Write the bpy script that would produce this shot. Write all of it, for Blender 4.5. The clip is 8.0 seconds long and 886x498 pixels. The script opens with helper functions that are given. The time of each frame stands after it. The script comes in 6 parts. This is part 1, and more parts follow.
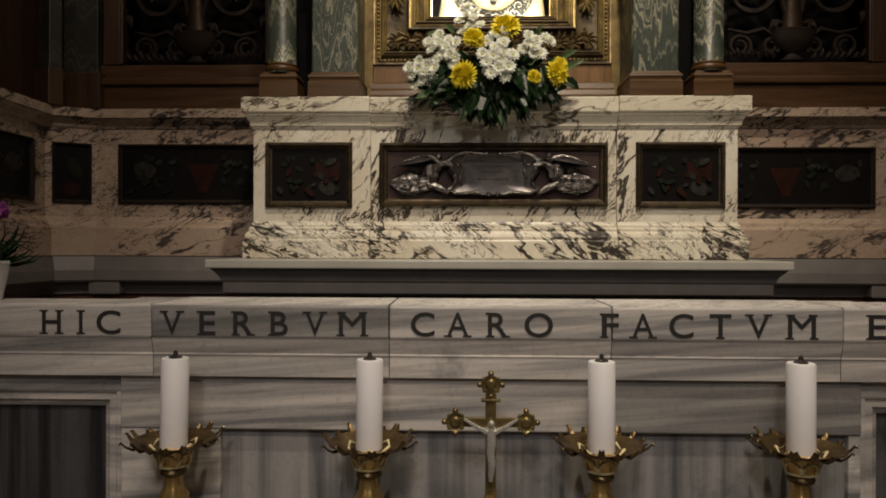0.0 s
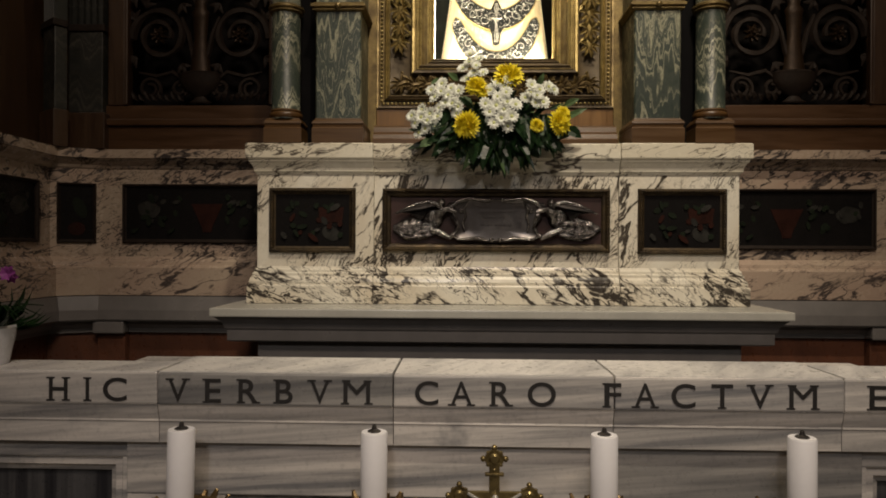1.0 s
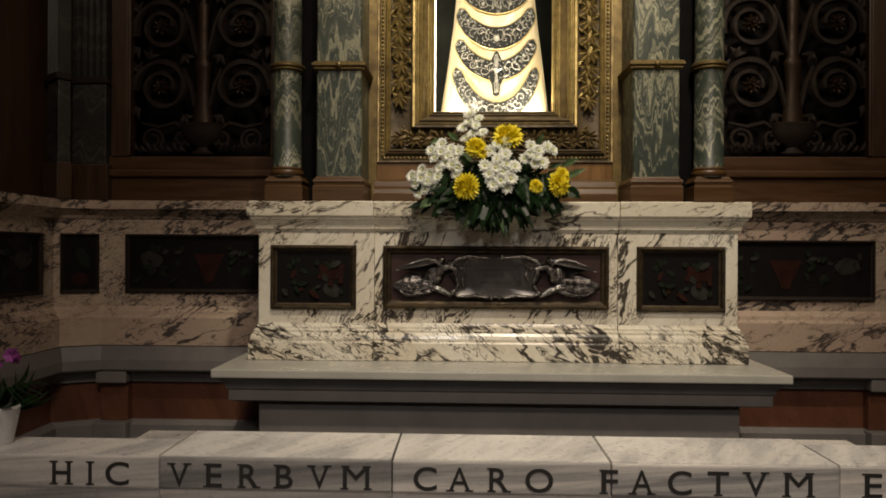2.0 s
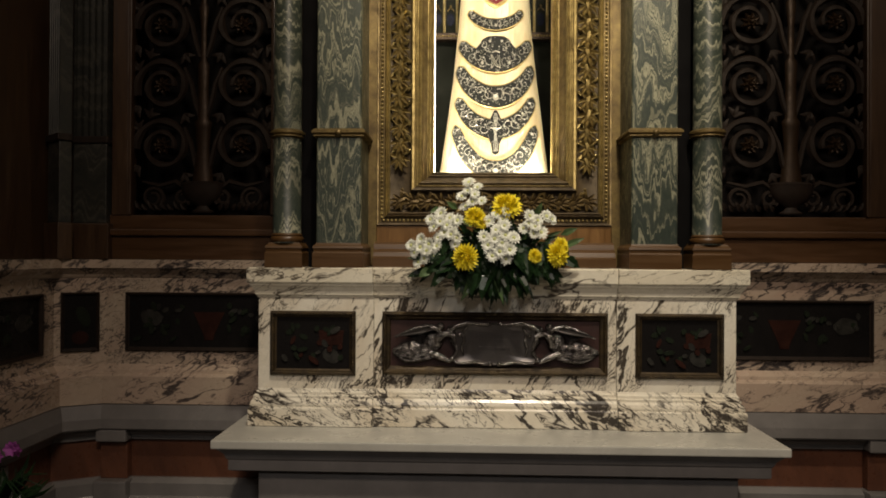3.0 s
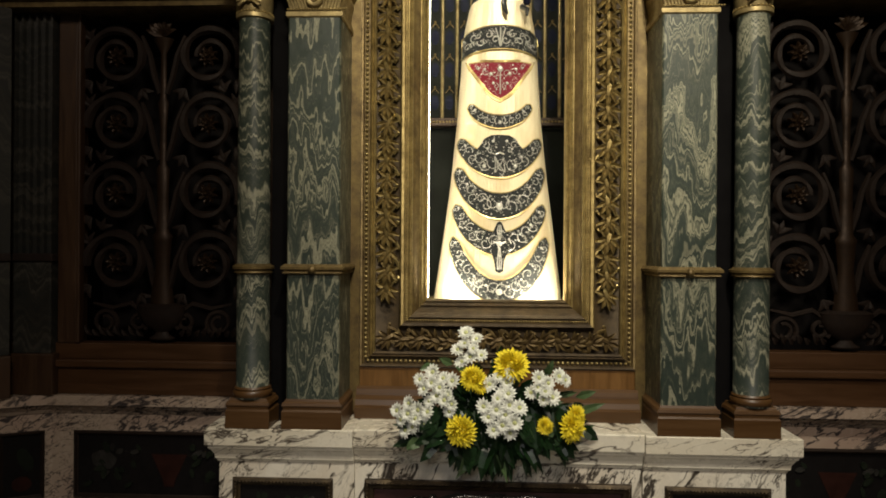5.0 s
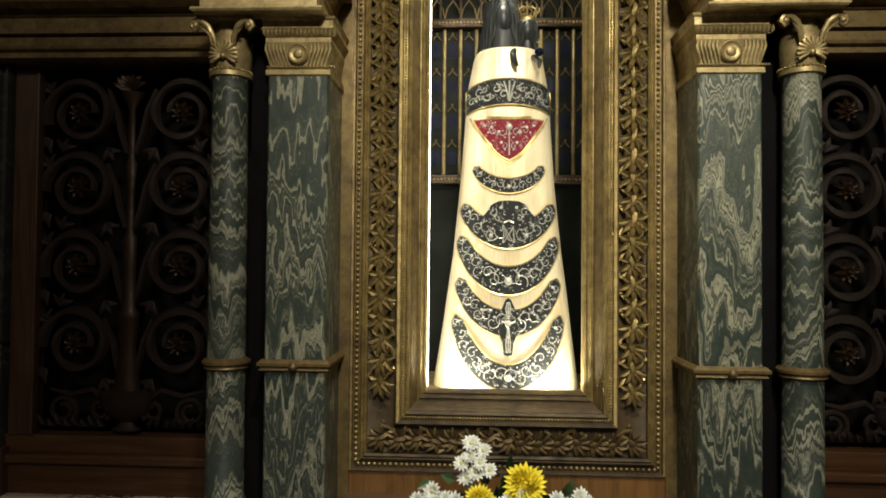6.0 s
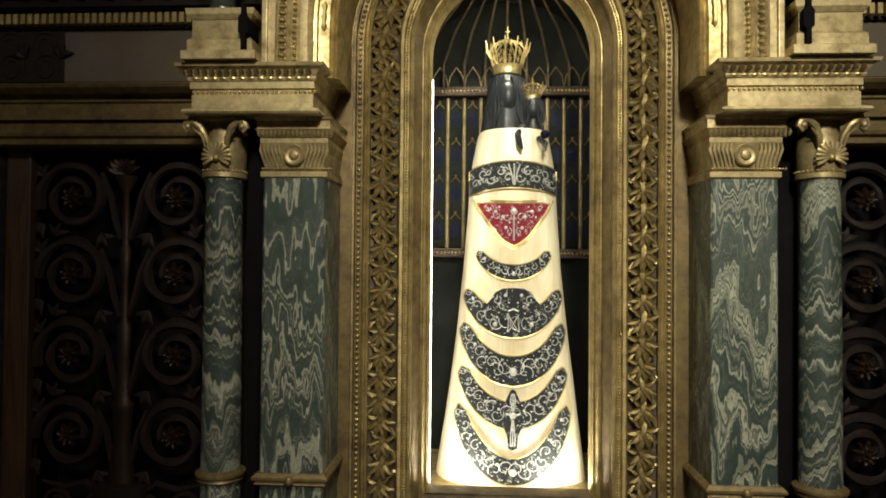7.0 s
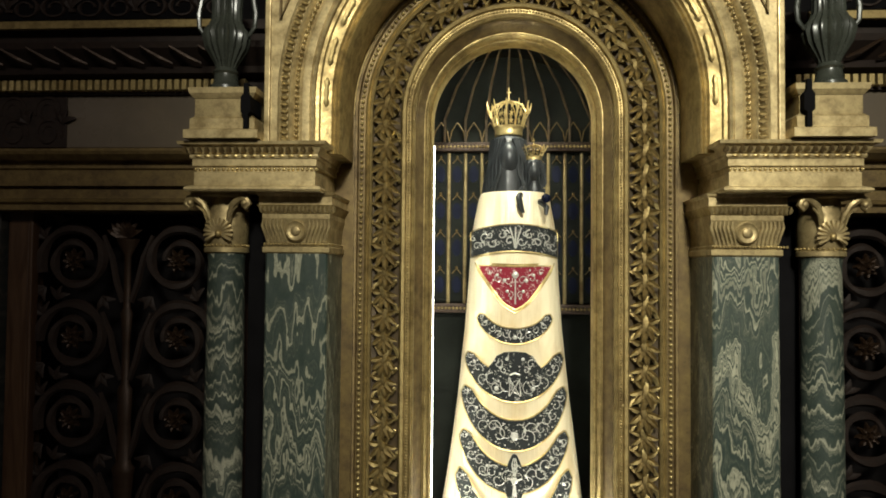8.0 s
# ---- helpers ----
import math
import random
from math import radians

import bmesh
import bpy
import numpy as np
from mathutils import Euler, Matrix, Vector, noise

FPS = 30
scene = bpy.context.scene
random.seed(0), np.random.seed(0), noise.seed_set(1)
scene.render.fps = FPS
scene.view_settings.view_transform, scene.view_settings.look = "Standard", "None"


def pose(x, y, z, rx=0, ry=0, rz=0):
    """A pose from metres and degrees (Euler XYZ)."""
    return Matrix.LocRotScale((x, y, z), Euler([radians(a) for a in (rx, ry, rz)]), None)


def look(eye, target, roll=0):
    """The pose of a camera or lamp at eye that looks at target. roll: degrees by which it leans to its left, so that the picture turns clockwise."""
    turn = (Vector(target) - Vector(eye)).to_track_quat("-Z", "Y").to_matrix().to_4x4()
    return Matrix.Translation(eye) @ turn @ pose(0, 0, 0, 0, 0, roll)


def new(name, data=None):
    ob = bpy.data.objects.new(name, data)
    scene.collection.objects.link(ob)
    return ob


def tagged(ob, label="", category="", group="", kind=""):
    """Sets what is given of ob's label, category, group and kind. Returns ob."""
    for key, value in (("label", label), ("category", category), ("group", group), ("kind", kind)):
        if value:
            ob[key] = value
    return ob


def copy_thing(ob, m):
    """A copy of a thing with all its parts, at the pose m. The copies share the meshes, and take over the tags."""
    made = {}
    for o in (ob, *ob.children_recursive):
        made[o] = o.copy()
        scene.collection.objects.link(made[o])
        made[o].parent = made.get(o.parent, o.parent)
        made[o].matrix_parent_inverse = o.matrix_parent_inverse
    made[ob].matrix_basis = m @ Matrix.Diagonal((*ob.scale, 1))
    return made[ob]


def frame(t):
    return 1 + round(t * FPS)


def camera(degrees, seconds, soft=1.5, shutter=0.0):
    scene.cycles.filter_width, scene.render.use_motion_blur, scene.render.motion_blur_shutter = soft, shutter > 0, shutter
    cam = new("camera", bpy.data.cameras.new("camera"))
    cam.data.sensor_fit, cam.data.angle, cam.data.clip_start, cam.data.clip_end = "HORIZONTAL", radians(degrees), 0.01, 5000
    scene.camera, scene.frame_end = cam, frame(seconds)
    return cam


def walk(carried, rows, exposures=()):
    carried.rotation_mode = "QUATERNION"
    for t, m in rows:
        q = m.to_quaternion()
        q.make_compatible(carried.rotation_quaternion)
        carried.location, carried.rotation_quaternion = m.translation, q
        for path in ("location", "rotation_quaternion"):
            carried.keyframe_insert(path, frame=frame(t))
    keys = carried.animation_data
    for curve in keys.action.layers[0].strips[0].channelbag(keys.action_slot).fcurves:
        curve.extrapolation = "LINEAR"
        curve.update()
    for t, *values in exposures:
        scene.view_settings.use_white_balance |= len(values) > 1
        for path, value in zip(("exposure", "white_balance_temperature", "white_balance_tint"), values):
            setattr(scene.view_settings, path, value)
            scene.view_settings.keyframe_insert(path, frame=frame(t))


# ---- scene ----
cam = camera(66.3, 8.0, soft=1.8)
# seconds, eye, a point looked at, roll
ROWS = [
    (0.0, (-0.097, -0.003, 1.125), (-0.153, 1.996, 1.12), 0.2),
    (0.5, (-0.101, -0.008, 1.188), (-0.158, 1.991, 1.185), 0.3),
    (1.0, (-0.104, -0.014, 1.264), (-0.162, 1.985, 1.263), 0.3),
    (2.5, (-0.092, -0.033, 1.538), (-0.161, 1.966, 1.543), 0.3),
    (3.0, (-0.092, -0.035, 1.641), (-0.16, 1.964, 1.654), 0.3),
    (3.5, (-0.093, -0.014, 1.767), (-0.156, 1.985, 1.762), 0.3),
    (4.0, (-0.073, 0.051, 1.878), (-0.15, 2.049, 1.872), 0.4),
    (4.5, (-0.056, 0.162, 1.987), (-0.15, 2.159, 1.971), 0.3),
    (6.0, (-0.078, 0.544, 2.259), (-0.175, 2.541, 2.308), 0.5),
    (6.5, (-0.074, 0.587, 2.379), (-0.183, 2.583, 2.428), 0.5),
    (7.0, (-0.07, 0.6, 2.514), (-0.188, 2.596, 2.553), 0.5),
    (7.5, (-0.076, 0.599, 2.613), (-0.191, 2.595, 2.65), 0.5),
    (8.0, (-0.075, 0.595, 2.667), (-0.193, 2.59, 2.729), 0.5),
]
walk(cam, [(t, look(eye, target, roll)) for t, eye, target, roll in ROWS],
     exposures=[(0.0, -0.12, 6700, 12), (2.5, -0.22, 6700, 12), (4.5, -0.3, 6450, 10), (6.5, -0.22, 5850, 7), (8.0, -0.15, 5650, 6)])

# ---- world, lamps, exposure ----
world = bpy.data.worlds.new("world")
scene.world = world
world.use_nodes = True
world.node_tree.nodes["Background"].inputs["Color"].default_value = (0.5, 0.55, 0.65, 1)
world.node_tree.nodes["Background"].inputs["Strength"].default_value = 0.02


def lamp(name, kind, eye, target, energy, colour, size):
    data = bpy.data.lights.new(name, kind)
    data.energy, data.color = energy, colour
    ob = new(name, data)
    ob.matrix_world = look(eye, target)
    return data


# ceiling spotlight over the shrine, nave lamps behind the visitors
spot = lamp("ceiling_spotlight", "SPOT", (0.30, -0.95, 4.3), (0.16, 2.1, 3.1), 600, (1.0, 0.89, 0.65), 0)
spot.spot_size, spot.spot_blend, spot.shadow_soft_size = radians(40), 1.0, 0.16
steep = lamp("predella_spotlight", "SPOT", (0.32, 0.2, 4.8), (0.17, 2.08, 1.33), 460, (1.0, 0.89, 0.69), 0)
steep.spot_size, steep.spot_blend, steep.shadow_soft_size = radians(42), 1.0, 0.08
table = lamp("altar_spotlight", "SPOT", (-0.35, -1.95, 3.2), (-0.1, 1.5, 0.8), 104, (0.94, 0.90, 0.86), 0)
table.spot_size, table.spot_blend, table.shadow_soft_size = radians(46), 1.0, 0.2
nave = lamp("nave_lamp", "AREA", (0.45, -1.6, 4.6), (0.2, 1.6, 1.1), 66, (1.0, 0.83, 0.67), 0)
nave.shape, nave.size, nave.size_y = "RECTANGLE", 1.2, 0.5

# ---- materials ----


class Mat:
    """A node material with short ways to add nodes."""

    def __init__(self, name, rough=0.5, metal=0.0, base=(0.5, 0.5, 0.5)):
        self.m = bpy.data.materials.new(name)
        self.m.use_nodes = True
        self.nt = self.m.node_tree
        self.b = self.nt.nodes["Principled BSDF"]
        self.b.inputs["Roughness"].default_value = rough
        self.b.inputs["Metallic"].default_value = metal
        self.b.inputs["Base Color"].default_value = (*base, 1)
        self.co = self.nt.nodes.new("ShaderNodeTexCoord").outputs["Object"]

    def put(self, socket, value):
        if isinstance(value, bpy.types.NodeSocket):
            self.nt.links.new(value, socket)
        elif isinstance(value, tuple) and len(value) == 3 and socket.type == "RGBA":
            socket.default_value = (*value, 1)
        else:
            socket.default_value = value

    def map(self, scale=(1, 1, 1), turn=(0, 0, 0), co=None):
        """Turns the coordinates first, then stretches them."""
        co = co or self.co
        for t, s in ((turn, (1, 1, 1)), ((0, 0, 0), scale)):
            n = self.nt.nodes.new("ShaderNodeMapping")
            self.put(n.inputs["Vector"], co)
            n.inputs["Scale"].default_value = s
            n.inputs["Rotation"].default_value = [radians(a) for a in t]
            co = n.outputs[0]
        return co

    def noise(self, scale, co=None, detail=5, rough=0.55, distort=0.0, colour=False):
        n = self.nt.nodes.new("ShaderNodeTexNoise")
        self.put(n.inputs["Vector"], co or self.co)
        n.inputs["Scale"].default_value = scale
        n.inputs["Detail"].default_value = detail
        n.inputs["Roughness"].default_value = rough
        n.inputs["Distortion"].default_value = distort
        return n.outputs["Color" if colour else 0]

    def wave(self, scale, distort, detail=3, dscale=1.0, co=None, direction="Z"):
        n = self.nt.nodes.new("ShaderNodeTexWave")
        n.bands_direction = direction
        self.put(n.inputs["Vector"], co or self.co)
        for k, v in (("Scale", scale), ("Distortion", distort), ("Detail", detail), ("Detail Scale", dscale)):
            n.inputs[k].default_value = v
        return n.outputs["Fac"]

    def cells(self, scale, co=None, edge=True):
        n = self.nt.nodes.new("ShaderNodeTexVoronoi")
        if edge:
            n.feature = "DISTANCE_TO_EDGE"
        self.put(n.inputs["Vector"], co or self.co)
        n.inputs["Scale"].default_value = scale
        return n.outputs["Distance"]

    def ramp(self, fac, *stops):
        n = self.nt.nodes.new("ShaderNodeValToRGB")
        self.put(n.inputs[0], fac)
        el = n.color_ramp.elements
        while len(el) < len(stops):
            el.new(0.5)
        for e, (p, c) in zip(el, stops):
            e.position = p
            e.color = (*c, 1) if isinstance(c, tuple) else (c, c, c, 1)
        return n.outputs[0]

    def math(self, op, a, b=0.0, clamp=False):
        n = self.nt.nodes.new("ShaderNodeMath")
        n.operation, n.use_clamp = op, clamp
        self.put(n.inputs[0], a)
        self.put(n.inputs[1], b)
        return n.outputs[0]

    def mix(self, fac, a, b, blend="MIX"):
        n = self.nt.nodes.new("ShaderNodeMix")
        n.data_type, n.blend_type = "RGBA", blend
        self.put(n.inputs[0], fac)
        self.put(n.inputs[6], a)
        self.put(n.inputs[7], b)
        return n.outputs[2]

    def warp(self, scale, amount, co=None):
        n = self.nt.nodes.new("ShaderNodeMix")
        n.data_type, n.blend_type = "RGBA", "LINEAR_LIGHT"
        n.inputs[0].default_value = amount
        self.put(n.inputs[6], co or self.co)
        self.put(n.inputs[7], self.noise(scale, co, 4, colour=True))
        return n.outputs[2]

    def random(self):
        return self.nt.nodes.new("ShaderNodeObjectInfo").outputs["Random"]

    def shift(self, amount=7.0):
        """Coordinates moved by each object's random value, so that repeats differ."""
        n = self.nt.nodes.new("ShaderNodeVectorMath")
        n.operation = "ADD"
        self.put(n.inputs[0], self.co)
        self.put(n.inputs[1], self.math("MULTIPLY", self.random(), amount))
        return n.outputs[0]

    def bump(self, height, strength=0.3, distance=0.002):
        n = self.nt.nodes.new("ShaderNodeBump")
        n.inputs["Strength"].default_value = strength
        n.inputs["Distance"].default_value = distance
        self.put(n.inputs["Height"], height)
        self.put(self.b.inputs["Normal"], n.outputs[0])

    def colour(self, value):
        self.put(self.b.inputs["Base Color"], value)

    def rough(self, value):
        self.put(self.b.inputs["Roughness"], value)

    def glow(self, colour, strength):
        self.put(self.b.inputs["Emission Color"], colour)
        self.b.inputs["Emission Strength"].default_value = strength


def veined_marble(name, ground, vein, warm, density=0.5, turn=38, fine=0.03):
    """Cream marble with a net of dark, slanting veins."""
    k = Mat(name, 0.22)
    co = k.map((0.9, 0.9, 2.4), (0, turn, 0), k.shift(5.0))
    w = k.warp(3.0, 0.22, co)
    w = k.warp(13.0, 0.04, w)

    def vein_set(scale, base, swell, patch_scale, cut):
        """Lines where a noise crosses its middle, thicker in patches."""
        d = k.math("ABSOLUTE", k.math("SUBTRACT", k.noise(scale, w, 3, 0.5), 0.5))
        patch = k.ramp(k.noise(patch_scale, co, 3), (cut, 0.0), (cut + 0.2, 1.0))
        width = k.math("ADD", base, k.math("MULTIPLY", patch, swell))
        return k.math("MULTIPLY", k.math("MULTIPLY", k.math("SUBTRACT", width, d), 42.0, True), k.ramp(patch, (0.0, 0.45), (0.5, 1.0)))

    fac = k.math("MAXIMUM", vein_set(5.0, 0.006, 0.036, 2.2, density), vein_set(10.0, 0.007, 0.036, 3.0, density))
    fac = k.math("MAXIMUM", fac, vein_set(23.0, 0.003, 0.03, 4.0, density + fine))
    tone = k.mix(k.ramp(k.noise(3.0, co, 4), (0.35, 0.0), (0.7, 1.0)), ground, warm)
    k.colour(k.mix(fac, tone, vein))
    k.rough(k.ramp(k.noise(30, None, 4), (0.3, 0.16), (0.75, 0.36)))
    k.bump(k.noise(140, None, 3), 0.05)
    return k.m


def streaked_marble(name, light, dark, along=(0.7, 0.7, 7.0), turn=(0, 6, 0), contrast=(0.38, 0.72), each=3.0):
    """White and grey marble with long streaks."""
    k = Mat(name, 0.3)
    co = k.map(along, turn, k.shift(each))
    w = k.warp(1.6, 0.25, co)
    a = k.noise(2.6, w, 7, 0.62)
    b = k.noise(9.0, w, 5, 0.6)
    base = k.mix(k.ramp(a, (contrast[0], 0.0), (contrast[1], 1.0)), light, dark)
    base = k.mix(k.ramp(b, (0.52, 0.0), (0.75, 0.55)), base, dark)
    base = k.mix(k.math("MULTIPLY", k.random(), 0.42), base, tuple(0.55 * v for v in light))
    blot = k.ramp(k.noise(3.5, k.shift(2.0), 5, 0.7), (0.58, 0.0), (0.68, 0.6))
    base = k.mix(blot, base, dark)
    dust = k.noise(55, None, 4, 0.7)
    k.colour(k.mix(k.ramp(dust, (0.55, 0.0), (0.8, 0.35)), base, tuple(0.55 * v for v in dark)))
    k.rough(k.ramp(dust, (0.3, 0.22), (0.8, 0.5)))
    k.bump(dust, 0.08)
    return k.m


def cipollino(name, steep, across, freq=25.0, dark=(0.020, 0.027, 0.023), mid=(0.055, 0.066, 0.05), pale=(0.24, 0.24, 0.18)):
    """Green marble in wavy, zigzag bands of pale and dark."""
    k = Mat(name, 0.28)
    co = k.shift(9.0)
    sep = k.nt.nodes.new("ShaderNodeSeparateXYZ")
    k.put(sep.inputs[0], co)
    zig = k.noise(across, k.map((1.0, 1.0, 0.16), (0, 0, 0), co), 3, 0.5)
    zig2 = k.noise(across * 2.6, k.map((1.0, 1.0, 0.35), (0, 0, 0), co), 2, 0.5)
    slow = k.noise(4.0, co, 2)
    h = k.math("ADD", sep.outputs[2], k.math("MULTIPLY", zig, steep))
    h = k.math("ADD", h, k.math("MULTIPLY", zig2, steep * 0.2))
    h = k.math("ADD", h, k.math("MULTIPLY", slow, 0.12))
    feather = k.noise(150.0, k.map((1.0, 1.0, 0.12), (0, 0, 0), co), 3, 0.6)
    h = k.math("ADD", h, k.math("MULTIPLY", feather, 0.018 + 0.035 * steep))
    comb = k.nt.nodes.new("ShaderNodeCombineXYZ")
    k.put(comb.inputs[2], h)
    bands = k.noise(freq, comb.outputs[0], 5, 0.62)
    broad = k.noise(7.5, comb.outputs[0], 2, 0.5)
    f = k.math("ADD", k.math("MULTIPLY", bands, 0.68), k.math("MULTIPLY", broad, 0.32))
    c = k.ramp(f, (0.34, dark), (0.395, mid), (0.42, tuple(0.6 * v for v in pale)), (0.445, mid), (0.48, tuple(1.6 * v for v in dark)), (0.515, mid), (0.548, pale), (0.585, mid), (0.65, dark))
    c = k.mix(k.ramp(k.noise(90.0, None, 4, 0.7), (0.45, 0.0), (0.75, 0.5)), c, dark)
    k.colour(c)
    k.rough(k.ramp(k.noise(40), (0.3, 0.33), (0.8, 0.55)))
    return k.m


def gilding(name, bright, dull, rough=0.36, wear=0.5, metal=0.85):
    """Leaf gilding, rubbed on the high spots and brown in the hollows."""
    k = Mat(name, rough, metal)
    a = k.noise(26, None, 6, 0.7)
    c = k.noise(7, None, 3, 0.6)
    a = k.math("ADD", k.math("MULTIPLY", a, 0.65), k.math("MULTIPLY", c, 0.35))
    b = k.noise(160, None, 3)
    grime = k.ramp(k.noise(85, None, 5, 0.75), (0.52, 0.0), (0.7, 0.55))
    k.colour(k.mix(grime, k.mix(k.ramp(a, (wear - 0.12, 0.0), (wear + 0.12, 1.0)), bright, dull), tuple(0.5 * v for v in dull)))
    k.rough(k.ramp(a, (0.35, rough - 0.1), (0.65, rough + 0.22)))
    k.bump(b, 0.22)
    return k.m


def timber(name, light, dark, along=(14, 14, 1.2)):
    k = Mat(name, 0.38)
    co = k.map(along, (0, 0, 0), k.shift(4.0))
    g = k.noise(3.0, co, 6, 0.65, 1.2)
    s = k.noise(5.0, None, 4)
    k.colour(k.mix(k.ramp(s, (0.3, 0.0), (0.8, 0.6)), k.mix(k.ramp(g, (0.3, 0.0), (0.7, 1.0)), dark, light), dark))
    k.rough(k.ramp(g, (0.3, 0.3), (0.7, 0.5)))
    k.bump(g, 0.15)
    return k.m


def plain(name, colour, rough=0.5, metal=0.0, vary=0.35, scale=30.0, bump=0.1, spec=0.5):
    k = Mat(name, rough, metal)
    k.b.inputs["Specular IOR Level"].default_value = spec
    n = k.noise(scale, None, 5, 0.65)
    k.colour(k.mix(k.ramp(n, (0.35, 0.0), (0.75, 1.0)), colour, tuple(v * (1 - vary) for v in colour)))
    k.rough(k.ramp(n, (0.3, max(rough - 0.08, 0.05)), (0.8, min(rough + 0.15, 1.0))))
    if bump:
        k.bump(k.noise(scale * 4, None, 3), bump)
    return k.m


def jewelled(name, ground, mark, scale):
    """Dark cloth worked all over with silver tendrils."""
    k = Mat(name, 0.55)
    w = k.warp(30.0, 0.03)
    ring = k.wave(scale, 9.0, 2, 1.6, w, "DIAGONAL")
    f = k.math("MULTIPLY", k.ramp(ring, (0.78, 0.0), (0.92, 0.6)), k.ramp(k.noise(70.0, None, 2), (0.5, 0.0), (0.58, 1.0)))
    k.colour(k.mix(f, ground, mark))
    k.b.inputs["Specular IOR Level"].default_value = 0.15
    k.bump(f, 0.4)
    return k.m


BRECCIA = veined_marble("veined_cream_marble", (0.72, 0.685, 0.59), (0.06, 0.05, 0.04), (0.58, 0.51, 0.40), 0.425, 62, 0.02)
BRECCIA_DENSE = veined_marble("densely_veined_cream_marble", (0.72, 0.685, 0.59), (0.045, 0.038, 0.032), (0.60, 0.53, 0.41), 0.375, -30, 0.02)
BRECCIA_PALE = veined_marble("sparsely_veined_cream_marble", (0.70, 0.665, 0.56), (0.085, 0.07, 0.055), (0.56, 0.50, 0.38), 0.43, 12, 0.02)
BRECCIA_PINK = veined_marble("veined_rosy_marble", (0.44, 0.35, 0.27), (0.07, 0.055, 0.05), (0.40, 0.29, 0.23), 0.43, 18)
BRECCIA_DARK = veined_marble("dark_veined_rosy_marble", (0.44, 0.36, 0.28), (0.05, 0.042, 0.04), (0.38, 0.28, 0.22), 0.39, 24, 0.01)
MARBLE = streaked_marble("streaked_white_marble", (0.69, 0.65, 0.615), (0.16, 0.165, 0.18), (0.38, 0.38, 8.0), (0, 4, 0), (0.40, 0.64))
MARBLE_GREY = streaked_marble("streaked_grey_marble", (0.40, 0.385, 0.37), (0.12, 0.122, 0.13), (0.38, 0.38, 8.0), (0, 4, 0), (0.38, 0.64))
MARBLE_TOP = streaked_marble("mensa_white_marble", (0.80, 0.775, 0.75), (0.27, 0.27, 0.29), (4.0, 0.9, 3.0), (0, 0, 32), (0.45, 0.72))
MARBLE_DARK = streaked_marble("banded_grey_marble", (0.40, 0.39, 0.39), (0.085, 0.09, 0.105), (5.5, 5.5, 0.2), (0, 0, 0), (0.38, 0.66))
MARBLE_BLACK = streaked_marble("black_panel_marble", (0.10, 0.10, 0.105), (0.02, 0.02, 0.025), (9.0, 9.0, 0.25), (0, 0, 0), (0.36, 0.62))
GREY_STONE = plain("grey_stone", (0.19, 0.178, 0.172), 0.34, 0, 0.3, 9.0)
SLAB_STONE = plain("pale_slab_stone", (0.45, 0.44, 0.40), 0.28, 0, 0.25, 7.0)
RED_MARBLE = streaked_marble("red_marble", (0.15, 0.06, 0.034), (0.07, 0.03, 0.02), (5.0, 5.0, 1.5), (0, 20, 0))
CIPO_FLAT = cipollino("green_marble_pilaster", 0.62, 20.0, 15.0, (0.014, 0.021, 0.017), (0.044, 0.054, 0.040), (0.285, 0.28, 0.195))
CIPO_ROUND = cipollino("green_marble_column", 0.27, 19.0, 26.0, (0.016, 0.023, 0.019), (0.05, 0.06, 0.045), (0.31, 0.305, 0.22))
# darker copy of the green marble, the corner's dimness in its colour
CIPO_DIM = cipollino("dimmed_green_marble", 0.22, 12.0, 25.0, (0.010, 0.011, 0.010), (0.022, 0.022, 0.018), (0.05, 0.047, 0.038))
GOLD = gilding("bright_gilding", (0.68, 0.55, 0.24), (0.30, 0.215, 0.08), 0.36, 0.5, 0.8)
GOLD_PALE = gilding("pale_gilding", (0.60, 0.48, 0.24), (0.21, 0.155, 0.062), 0.42, 0.5, 0.45)
GOLD_OLD = gilding("old_gilding", (0.42, 0.32, 0.125), (0.16, 0.113, 0.04), 0.42, 0.5, 0.6)
GOLD_CARVED = gilding("carved_gilding", (0.46, 0.365, 0.17), (0.17, 0.125, 0.055), 0.42, 0.5, 0.6)
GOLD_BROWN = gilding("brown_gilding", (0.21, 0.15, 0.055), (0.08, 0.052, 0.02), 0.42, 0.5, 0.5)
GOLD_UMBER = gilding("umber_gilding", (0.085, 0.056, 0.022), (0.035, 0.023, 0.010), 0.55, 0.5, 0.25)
GOLD_LEAF = gilding("leaf_gilding", (0.56, 0.45, 0.19), (0.17, 0.122, 0.045), 0.42, 0.48, 0.8)
BRASS = gilding("brass", (0.72, 0.50, 0.20), (0.30, 0.19, 0.07), 0.28, 0.6)
BRASS_BRIGHT = gilding("bright_brass", (0.86, 0.74, 0.42), (0.60, 0.47, 0.24), 0.36, 0.58, 0.1)
BRASS_OLIVE = gilding("olive_brass", (0.42, 0.33, 0.15), (0.15, 0.11, 0.05), 0.3, 0.5, 0.8)
FIGURE_SILVER = plain("bright_silver", (0.78, 0.76, 0.72), 0.28, 0.6, 0.25, 50.0, 0.05)
BRASS_DARK = gilding("tarnished_brass", (0.30, 0.21, 0.10), (0.10, 0.065, 0.03), 0.34, 0.48)
BRONZE = plain("dark_bronze", (0.018, 0.0105, 0.0068), 0.65, 0.1, 0.5, 40.0, 0.3, 0.3)
BRONZE_WARM = plain("rubbed_bronze", (0.034, 0.018, 0.008), 0.5, 0.5, 0.5, 60.0, 0.3)
